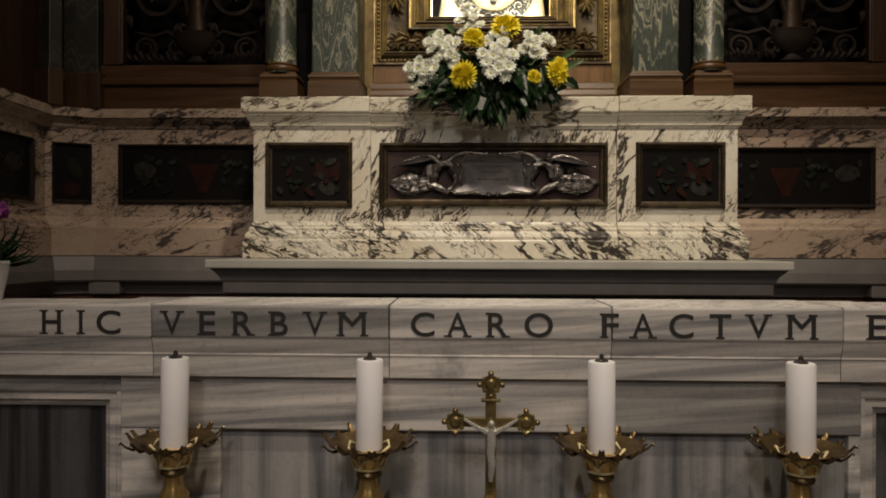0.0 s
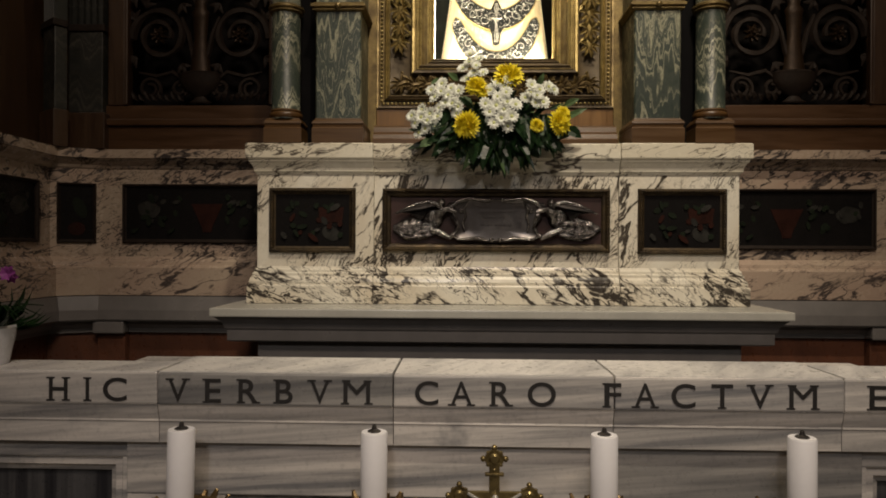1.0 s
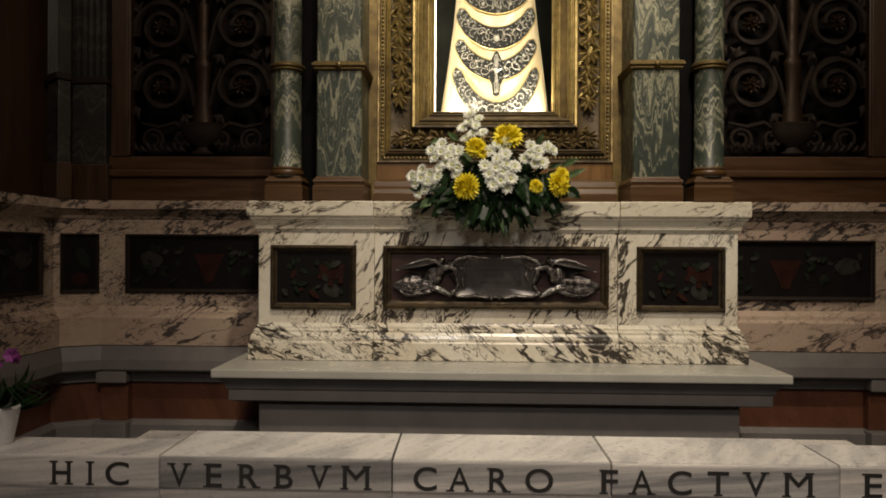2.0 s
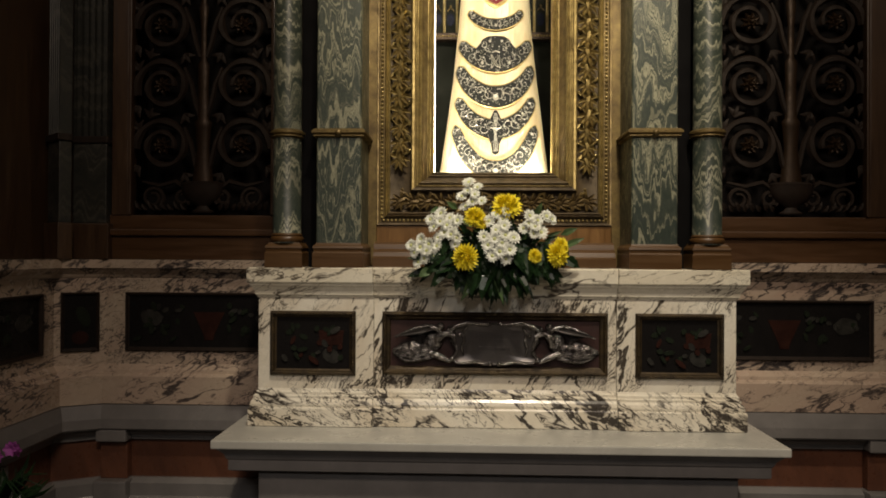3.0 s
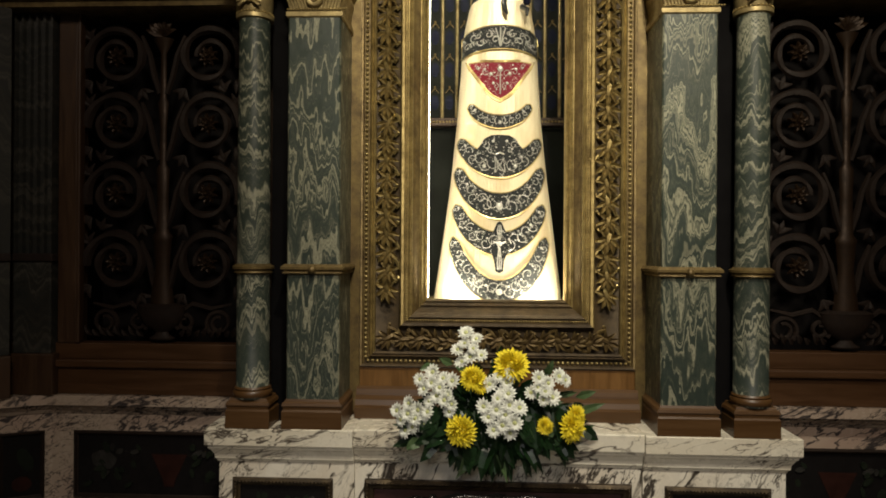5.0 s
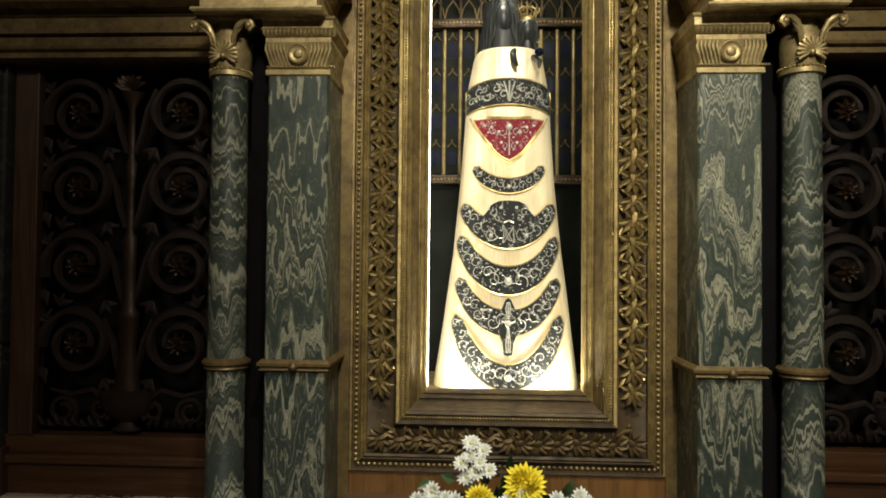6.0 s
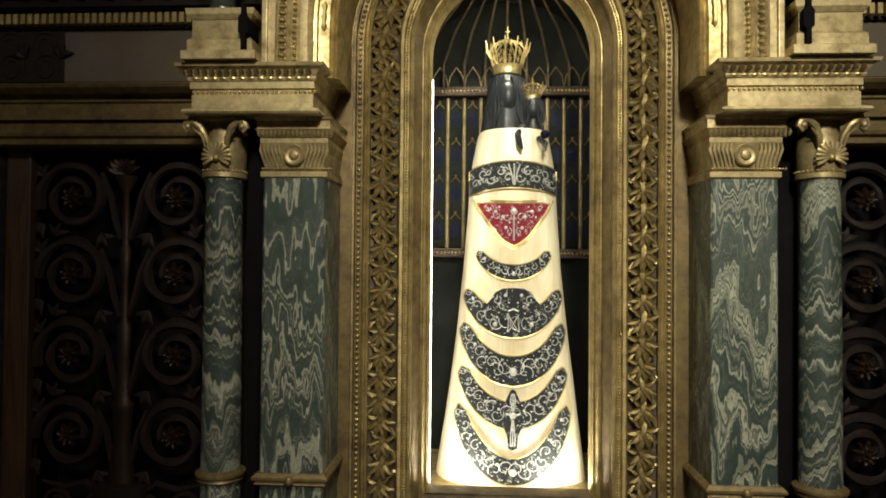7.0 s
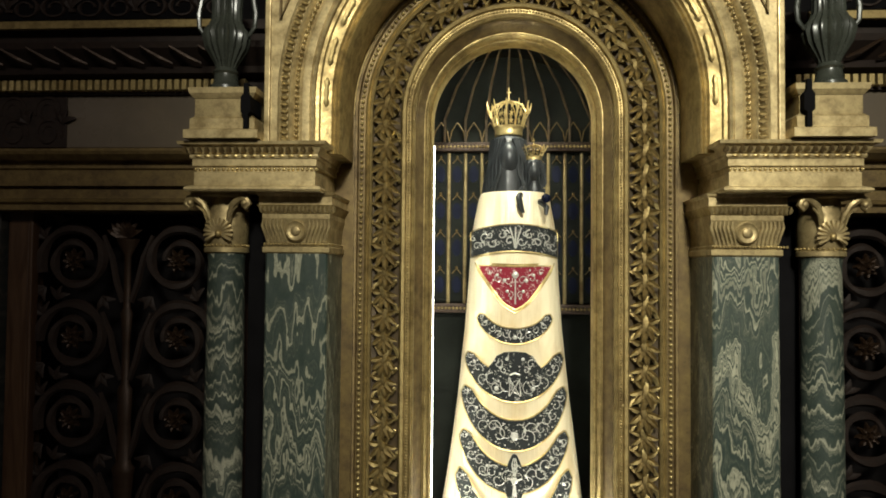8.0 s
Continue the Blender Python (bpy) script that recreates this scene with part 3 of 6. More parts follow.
# ---- predella of veined marble with three framed panels ----
pre = thing("marble_predella", (0, 0, 0), "cream marble predella with dark veins, framed panels and cornice", "predella")
DIE_W, BREAK = 0.758, 0.386
PRE = {
    "base_block": [(-0.1, 1.0885), (0.024, 1.0885), (0.026, 1.091), (0.026, 1.144), (0.024, 1.148), (0.020, 1.149), (0.021, 1.158), (0.018, 1.168), (0.012, 1.176), (0.012, 1.184), (0.008, 1.187), (0.007, 1.195), (0.003, 1.199), (0.0, 1.206), (-0.1, 1.206)],
    "die_block": [(-0.1, 1.206), (0.0, 1.206), (0.0, 1.497), (-0.1, 1.497)],
    "cornice_block": [(-0.1, 1.497), (0.002, 1.497), (0.005, 1.503), (0.009, 1.507), (0.010, 1.518), (0.018, 1.532), (0.023, 1.537), (0.024, 1.543), (0.029, 1.545), (0.031, 1.549), (0.031, 1.591), (0.028, 1.594), (-0.1, 1.594)],
}
left = [(-DIE_W, 2.4), (-DIE_W, 2.13), (-BREAK - 0.0008, 2.13)]
centre = [(-BREAK, 2.141), (BREAK, 2.141)]
for name, profile in PRE.items():
    m = {"base_block": BRECCIA_DENSE, "die_block": BRECCIA, "cornice_block": BRECCIA_PALE}[name]
    part(name, swept(left, profile), m, pre)
    part(name, swept(centre, profile), m, pre)
    part(name, swept(mirror(left), profile), m, pre)
part("top_bed", boxed(-0.70, 0.70, 2.2, 2.5, 1.50, 1.5935), BRECCIA, pre)
part("core", boxed(-0.70, 0.70, 2.2, 2.5, 1.0885, 1.50), GREY_STONE, pre)

for s in (-1, 1):
    p = framed_inlay("still_life_panel", 0.275, 0.205, 0.02, "dark framed still life inlaid in coloured stone", "predella panels", still_life, INLAY_FRAME)
    blobs("frame_beads", [(q.x, -0.0135, q.y) for q, a in along([(-0.1285, -0.0935), (0.1285, -0.0935), (0.1285, 0.0935), (-0.1285, 0.0935)], 0.0095, True)], 0.0036, p, INLAY_FRAME)
    p.matrix_basis = pose(s * 0.581, 2.13, 1.352)


def beads_round(w, h, step, y):
    return [(p.x, y, p.y) for p, a in along([(-w, -h), (w, -h), (w, h), (-w, h)], step, True)]


relief = thing("silver_relief", (0.0, 2.141, 1.354), "worn silver relief of a scrolled tablet in a gilded frame", "relief")
RW, RH, RF = 0.358, 0.1, 0.026
path = [(-RW + RF, -RH + RF), (RW - RF, -RH + RF), (RW - RF, RH - RF), (-RW + RF, RH - RF)]
part("frame", swept(path, [(0, 0.01), (0, -0.005), (0.004, -0.009), (0.01, -0.011), (0.018, -0.02), (RF, -0.012), (RF, 0.004)], "xz", True), INLAY_FRAME, relief)
blobs("frame_beads", beads_round(RW - 0.008, RH - 0.008, 0.0105, -0.017), 0.0042, relief, INLAY_FRAME)
part("ground", boxed(-RW + RF, RW - RF, -0.001, 0.004, -RH + RF, RH - RF), VELVET, relief)
bm = bmesh.new()
outline = [(-0.105, -0.06), (-0.12, -0.045), (-0.108, -0.02), (-0.125, 0.01), (-0.112, 0.035), (-0.13, 0.055), (-0.09, 0.066), (-0.03, 0.06), (0.0, 0.068), (0.03, 0.06), (0.09, 0.066), (0.13, 0.055), (0.112, 0.035), (0.125, 0.01), (0.108, -0.02), (0.12, -0.045), (0.105, -0.06), (0.05, -0.055), (0.02, -0.066), (-0.02, -0.066), (-0.05, -0.055)]
rows = []
for inset, y in ((1.0, -0.001), (1.0, -0.018), (0.965, -0.024), (0.9, -0.019), (0.6, -0.017)):
    rows.append([bm.verts.new((x * 1.16 * inset, y, z * inset)) for x, z in outline])
for a, b in zip(rows, rows[1:]):
    for i in range(len(a)):
        j = (i + 1) % len(a)
        bm.faces.new((a[i], a[j], b[j], b[i]))
bm.faces.new(rows[-1])
tablet = part("tablet", bm, SILVER_DULL, relief, "dull silver tablet", True)
for s in (-1, 1):
    for name, pts, r in (("rolled_edge", ((0.015, 0.062), (0.05, 0.064), (0.085, 0.067), (0.118, 0.058), (0.14, 0.042), (0.132, 0.022), (0.124, 0.0), (0.118, -0.022), (0.13, -0.042)), 0.0062),
                         ("rolled_edge", ((0.012, -0.06), (0.03, -0.064), (0.06, -0.057), (0.095, -0.06), (0.118, -0.06), (0.134, -0.05)), 0.004),
                         ("inner_fold", ((0.088, 0.054), (0.1, 0.036), (0.096, 0.012), (0.104, -0.012), (0.098, -0.036)), 0.0042)):
        n = len(pts) - 1
        part(name, tube(bmesh.new(), [(s * x, -0.023, z) for x, z in pts], [r * (0.45 + 0.75 * math.sin(math.pi * i / n)) for i in range(n + 1)], 8), SILVER, tablet, "bright rubbed silver edge", True)
    for x, z, r in ((0.136, -0.048, 0.0095), (0.146, 0.045, 0.0085), (0.014, -0.062, 0.008), (0.02, 0.064, 0.007), (0.11, 0.03, 0.0075)):
        part("scroll_end", ball(bmesh.new(), (s * x, -0.022, z), r, 10, 6), SILVER, tablet, "bright rubbed silver edge", True)
bm = bmesh.new()
for row, (z, w) in enumerate(((0.03, 0.05), (0.012, 0.036), (-0.012, 0.05))):
    x = -w
    rnd = random.Random(row)
    while x < w:
        l = 0.006 + 0.008 * rnd.random()
        box(bm, x, min(x + l, w), -0.0195, -0.0168, z - 0.0035, z + 0.0035)
        x += l + 0.004
part("worn_lettering_bars", bm, SILVER_DULL, relief)


def supporter(s):
    """Beside the tablet: a long wing of feathers and folded drapery, as plain bossed shapes."""
    bm = ball(bmesh.new(), (0, 0, 0), 1.0, 36, 18)
    rnd = random.Random(5 + s)
    waves = [(Vector((rnd.uniform(-9, 9), rnd.uniform(-9, 9), rnd.uniform(-9, 9))), rnd.uniform(0, 6)) for i in range(7)]
    for v in bm.verts:
        v.co *= 1 + 0.055 * sum(math.sin(w.dot(v.co) + p) for w, p in waves) / 2
        v.co = Vector((s * 0.258 + 0.066 * v.co.x, -0.003 + 0.019 * v.co.y, -0.029 + 0.035 * v.co.z))
    body = part("supporter", bm, SILVER, relief, "bossed silver drapery and wing", True)

    def piece(name, bm, m=SILVER):
        return part(name, bm, m, body, "", True)
    for i in range(11):
        f = i / 10
        root = (s * (0.172 + 0.05 * f), -0.016 - 0.008 * (1 - f), 0.05 - 0.022 * f)
        tip = (s * (0.325 - 0.085 * f), -0.012, 0.018 - 0.022 * f + 0.012 * math.sin(f * 3))
        piece("feather", leaf_blade(bmesh.new(), root, tip, 0.015, (0, -1, 0.25), 0, 0.7, 0.1), SILVER_DULL)
    piece("wing_edge", tube(bmesh.new(), [(s * x, -0.022, z) for x, z in ((0.165, 0.03), (0.185, 0.05), (0.215, 0.056), (0.25, 0.048), (0.285, 0.034), (0.315, 0.02))], [0.006, 0.009, 0.009, 0.008, 0.006, 0.003], 8))
    piece("drapery_lobe", ball(bmesh.new(), (s * 0.196, -0.002, 0.004), 0.026, 14, 8, 0, (1.25, 0.7, 1.25)))
    for i in range(8):
        f = i / 7
        pts = []
        for k in range(9):
            q = k / 8
            pts.append((s * (0.185 + 0.14 * q), -0.012 - 0.009 * math.sin(math.pi * q), -0.022 - 0.004 * f - (0.036 * f - 0.006) * math.sin(math.pi * min(1.0, q * 0.9 + 0.1)) + 0.006 * math.sin(q * 7 + i * 1.7)))
        piece("drapery_fold", tube(bmesh.new(), pts, [0.002, 0.0036, 0.0044, 0.0048, 0.0046, 0.0044, 0.004, 0.0034, 0.0015], 6))
    piece("limb", tube(bmesh.new(), [(s * 0.185, -0.012, -0.004), (s * 0.178, -0.022, 0.02), (s * 0.155, -0.027, 0.034), (s * 0.125, -0.026, 0.026)], [0.016, 0.016, 0.010, 0.006], 8))
    piece("knee", tube(bmesh.new(), [(s * 0.205, -0.014, -0.03), (s * 0.17, -0.018, -0.042), (s * 0.14, -0.016, -0.058)], [0.013, 0.012, 0.006], 8))
    for k in (0.0, 0.007, -0.007):
        piece("drapery_fold", tube(bmesh.new(), [(s * (0.196 + k), -0.022, 0.03), (s * (0.2 + k), -0.024, 0.005), (s * (0.188 + k), -0.022, -0.02)], [0.003, 0.004, 0.002], 6))
    piece("boss", ball(bmesh.new(), (s * 0.172, -0.022, 0.055), 0.0135, 10, 8))


supporter(-1)
supporter(1)


def rosette(r, m_petal, n=8):
    """A small cast flower facing -y."""
    bm = bmesh.new()
    lathe(bm, [(r * 0.95, 0.0), (r, 0.003), (r * 0.8, 0.012), (r * 0.5, 0.007)], 48, (0, 0, 0), 0, n, 0.42)
    lathe(bm, [(r * 0.6, 0.006), (r * 0.62, 0.012), (r * 0.45, 0.018), (r * 0.22, 0.012), (r * 0.2, 0.02), (r * 0.1, 0.024)], 48, (0, 0, 0), 0, 6, 0.35)
    bmesh.ops.transform(bm, verts=bm.verts, matrix=pose(0, 0, 0, 90))
    return mesh_of("rosette", bm, m_petal, True)


ROSE = rosette(0.036, BRONZE_WARM)


def scroll_mesh(r, turns=1.55):
    bm = bmesh.new()
    pts, rad = [], []
    for i in range(46):
        f = i / 45
        a = math.radians(200) - f * turns * 2 * math.pi
        q = r * (1 - 0.62 * f)
        pts.append((q * math.cos(a), -0.004 * math.sin(f * 3), q * math.sin(a)))
        rad.append(0.0145 * (1 - 0.35 * f) * (1 + 0.22 * math.sin(f * 40)))
    tube(bm, pts, rad, 6)
    return mesh_of("scroll", bm, BRONZE, True)


SCROLL = scroll_mesh(0.102)


def tuft_mesh():
    """Three bent leaves on one stub, pointing along x."""
    bm = bmesh.new()
    for a in (-38, 0, 38):
        t = radians(a)
        tube(bm, [(0, 0, 0), (0.02 * math.cos(t), -0.006, 0.02 * math.sin(t)), (0.04 * math.cos(t * 1.3), -0.002, 0.04 * math.sin(t * 1.3))], [0.004, 0.009, 0.002], 5, 0, 0.5)
    return mesh_of("leaf_tuft", bm, BRONZE, True)


TUFT = tuft_mesh()

# ---- wooden back wall with grilles ----
back = thing("wooden_screen", (0, 0, 0), "dark brown wooden wall screen behind the columns", "wall screen", kind="structure")
for s in (-1, 1):
    def bx(name, x0, x1, y0, y1, z0, z1, m, b=0.003):
        a, c = sorted((s * x0, s * x1))
        return part(name, boxed(a, c, y0, y1, z0, z1, b), m, back)
    bx("bottom_rail", 0.40, 1.60, 2.395, 2.46, 1.6135, 1.70, WOOD_RAIL)
    bx("rail_moulding", 0.40, 1.60, 2.38, 2.46, 1.70, 1.725, WOOD_RAIL, 0.006)
    bx("bottom_rail", 0.40, 1.60, 2.40, 2.46, 1.725, 1.775, WOOD_RAIL)
    bx("stile", 0.40, 0.785, 2.40, 2.46, 1.775, 2.82, WOOD)
    bx("stile", 1.325, 1.385, 2.395, 2.46, 1.775, 2.82, WOOD)
    bx("bead", 0.786, 0.80, 2.39, 2.42, 1.776, 2.82, WOOD, 0.004)
    bx("bead", 1.312, 1.324, 2.39, 2.42, 1.776, 2.82, WOOD, 0.004)
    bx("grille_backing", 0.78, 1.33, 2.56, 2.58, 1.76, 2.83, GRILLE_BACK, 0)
    bx("corner_panel", 1.386, 1.75, 2.42, 2.46, 1.775, 2.82, WOOD)
    bx("side_panel", 1.62, 1.66, 1.2, 2.42, 1.6135, 3.4, WOOD)
    # wall entablature beside the shrine
    prof = [(-0.15, 2.818), (0.0, 2.818), (0.0, 2.834), (0.014, 2.838), (0.016, 2.846), (0.004, 2.849), (0.004, 2.872), (-0.012, 2.873), (-0.012, 2.880), (0.012, 2.881), (0.012, 2.922), (0.02, 2.926), (-0.014, 2.928), (-0.014, 2.946), (0.012, 2.95), (0.03, 2.962), (0.034, 2.97), (-0.012, 2.973), (-0.012, 2.985), (-0.15, 2.985)]
    path = [(-1.62, 2.33), (-0.5, 2.33)] if s < 0 else [(0.5, 2.33), (1.62, 2.33)]
    part("wall_entablature", swept(path, prof), GOLD_BROWN, back, "dark brown wooden entablature")
    part("frieze_panel", boxed(*sorted((s * 0.5, s * 1.62)), 2.34, 2.40, 2.9855, 3.125, 0.002), PANEL_STONE, back, "smooth grey-brown stone panel")
    part("frieze_end", boxed(*sorted((s * 1.19, s * 1.62)), 2.336, 2.34, 2.986, 3.124, 0.001), BRONZE, back, "dark carved frieze end")
    for i in range(4):
        for k, dz in ((-1, 0.04), (1, 0.1)):
            part("frieze_scroll", SCROLL, None, back, at=Matrix.Translation((s * (1.24 + 0.095 * i), 2.338, 2.985 + dz)) @ Matrix.Diagonal((0.38 * k, 0.4, 0.38, 1)))
        part("frieze_leaf", TUFT, None, back, at=Matrix.Translation((s * (1.20 + 0.095 * i), 2.335, 3.05)) @ Matrix.Rotation(-radians(70 + 50 * i), 4, "Y"))
    bm = bmesh.new()
    x = 0.70
    while x < 1.6:
        box(bm, s * x - 0.006, s * x + 0.006, 2.305, 2.335, 3.132, 3.158)
        x += 0.0195
    tagged(part("dentil_row", bm, GOLD, back), kind="stuff")
    part("dentil_bed", swept(path, [(-0.1, 3.125), (0.0, 3.125), (0.0, 3.165), (0.04, 3.17), (0.045, 3.185), (0.03, 3.19), (0.075, 3.225), (0.08, 3.24), (0.05, 3.245), (0.05, 3.268), (0.07, 3.273), (0.07, 3.297), (-0.1, 3.297)]), BRONZE, back, "dark carved cornice")
    part("gilt_band", boxed(*sorted((s * 0.7, s * 1.62)), 2.245, 2.258, 3.274, 3.294, 0.002), GOLD_OLD, back, "dull gilt band")
    bm = bmesh.new()
    x = 0.72
    while x < 1.6:
        tube(bm, [(s * x, 2.268, 3.188), (s * (x + 0.03), 2.258, 3.20), (s * (x + 0.075), 2.245, 3.226)], [0.003, 0.006, 0.003], 5)
        x += 0.075
    tagged(part("slanting_leaf_row", bm, BRONZE_WARM, back), kind="stuff")
    for i in range(5):
        x = 0.80 + 0.17 * i
        for k in (-1, 1):
            part("cresting_scroll", SCROLL, None, back, at=Matrix.Translation((s * x + k * 0.045, 2.27, 3.335)) @ Matrix.Diagonal((0.42 * k, 0.5, 0.32, 1)))
        part("cresting_leaf", TUFT, None, back, at=Matrix.Translation((s * x, 2.265, 3.33)) @ Matrix.Rotation(-radians(90), 4, "Y"))
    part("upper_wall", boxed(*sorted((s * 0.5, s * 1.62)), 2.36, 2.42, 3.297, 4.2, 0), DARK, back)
    # fluted pilasters of the corner
    for x, turn, w in ((1.455, 0, 0.062), (1.555, -38 * s, 0.05)):
        pil = thing("corner_pilaster", (s * x, 2.385 if turn == 0 else 2.34, 1.6135), "fluted green marble corner pilaster, darkened for its dim corner", "pilaster", "corner pilasters")
        pil.rotation_euler = (0, 0, radians(-turn))
        part("foot", boxed(-w - 0.012, w + 0.012, -0.02, 0.03, 0, 0.13, 0.004), WOOD, pil)
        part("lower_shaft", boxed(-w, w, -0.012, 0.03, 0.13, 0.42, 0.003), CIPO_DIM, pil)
        part("band", boxed(-w - 0.008, w + 0.008, -0.02, 0.03, 0.42, 0.445, 0.004), BRONZE, pil)
        path = [(-w, 0.03), (-w, -0.012)]
        for q in range(5):
            x0 = -w + 0.006 + q * (2 * w - 0.006) / 5
            x1 = x0 + (2 * w - 0.006) / 5 - 0.006
            path += [(x0, -0.012), (x0 + 0.003, 0.0), (x1 - 0.003, 0.0), (x1, -0.012)]
        path += [(w, -0.012), (w, 0.03)]
        bm = bmesh.new()
        low, high = [[bm.verts.new((px, py, z)) for px, py in path] for z in (0.445, 1.2)]
        for q in range(len(path) - 1):
            bm.faces.new((low[q], low[q + 1], high[q + 1], high[q]))
        bm.faces.new(low), bm.faces.new(high)
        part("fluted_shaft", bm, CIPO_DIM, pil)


grille = thing("bronze_grille", (0, 0, 0), "dark bronze grille of scrolling tendrils with rosettes", "grille", "screen grilles")
bm = bmesh.new()
lathe(bm, [(0.04, 1.785), (0.044, 1.79), (0.026, 1.80), (0.02, 1.81), (0.06, 1.835), (0.078, 1.865), (0.08, 1.885), (0.084, 1.892), (0.06, 1.9)], 16, mat=0, squash=0.45)
part("vase", bm, BRONZE, grille, "", True)
bm = bmesh.new()
lathe(bm, [(0.04, 1.895), (0.036, 1.93), (0.024, 2.02), (0.030, 2.10), (0.034, 2.115), (0.022, 2.13), (0.019, 2.24), (0.022, 2.33), (0.012, 2.345), (0.011, 2.46), (0.018, 2.54), (0.011, 2.555), (0.01, 2.7), (0.03, 2.735), (0.034, 2.745), (0.012, 2.75)], 10, squash=0.6)
part("stem", bm, BRONZE_WARM, grille, "rubbed reddish bronze stem", True)
for i in range(7):
    a = radians(20 + i * 140 / 6)
    part("palmette_leaf", leaf_blade(bmesh.new(), (0, -0.008, 2.75), (0.055 * math.cos(a), -0.014, 2.75 + 0.06 * math.sin(a)), 0.02, (0, -1, 0), 0, 0.4, 0.2), BRONZE_WARM, grille)
for row, z in enumerate((2.03, 2.25, 2.472, 2.685)):
    for s in (-1, 1):
        m = Matrix.Translation((s * 0.148, 0, z)) @ Matrix.Diagonal((-s, 1, 1, 1)) @ pose(0, 0, 0, 0, 0 if row % 2 else 14, 0)
        part("scroll", SCROLL, None, grille, at=m)
        part("rosette", ROSE, None, grille, at=Matrix.Translation((s * 0.148, -0.006, z)) @ pose(0, 0, 0, 0, 25 * row + 10 * s, 0))
        bm = bmesh.new()
        tube(bm, [(s * 0.012, 0, z - 0.115), (s * 0.03, 0, z - 0.06), (s * 0.045, 0, z + 0.01), (s * 0.07, 0, z + 0.07)], [0.008, 0.01, 0.009, 0.006], 6)
        part("tendril", bm, BRONZE, grille, "", True)
        for dx, dz, a in ((0.235, 0.06, 60), (0.235, -0.075, -40), (0.07, -0.10, -120), (0.20, 0.105, 110)):
            part("leaf_tuft", TUFT, None, grille, at=Matrix.Translation((s * dx, 0, z + dz)) @ Matrix.Rotation(-radians(a if s > 0 else 180 - a), 4, "Y"))
for s in (-1, 1):
    bm = bmesh.new()
    for cx, r in ((0.075, 0.03), (0.185, 0.042)):
        tube(bm, [(s * (cx + r * (1 - 0.6 * i / 24) * math.cos(4.0 - i * 0.38)), 0, 1.84 + r * (1 - 0.6 * i / 24) * math.sin(4.0 - i * 0.38)) for i in range(25)], [0.008 - 0.0001 * i for i in range(25)], 6)
    tube(bm, [(s * 0.05, 0, 1.865), (s * 0.10, 0, 1.90), (s * 0.16, 0, 1.885), (s * 0.225, 0, 1.90)], [0.008, 0.009, 0.008, 0.004], 6)
    for i in range(8):
        x = 0.06 + 0.024 * i
        leaf_blade(bm, (s * x, 0, 1.795), (s * (x + 0.02), -0.006, 1.82 + 0.012 * (i % 2)), 0.018, (0, -1, 0), 0, 0.4, 0.2)
    part("foot_scroll", bm, BRONZE, grille)
grille.matrix_basis = pose(-1.06, 2.425, 0)
copy_thing(grille, pose(1.065, 2.425, 0))

# ---- columns and pilasters ----
Z0, ZENT = 1.594, 2.836


def base_block(bm, w, d):
    return sweep(bm, [(-w, d), (-w, 0), (w, 0), (w, d)], [(-w * 0.9, 0), (0.010, 0), (0.010, 0.046), (0.006, 0.051), (0.007, 0.057), (0.010, 0.062), (0.008, 0.069), (0.003, 0.073), (0.0, 0.079), (-w * 0.9, 0.079)])


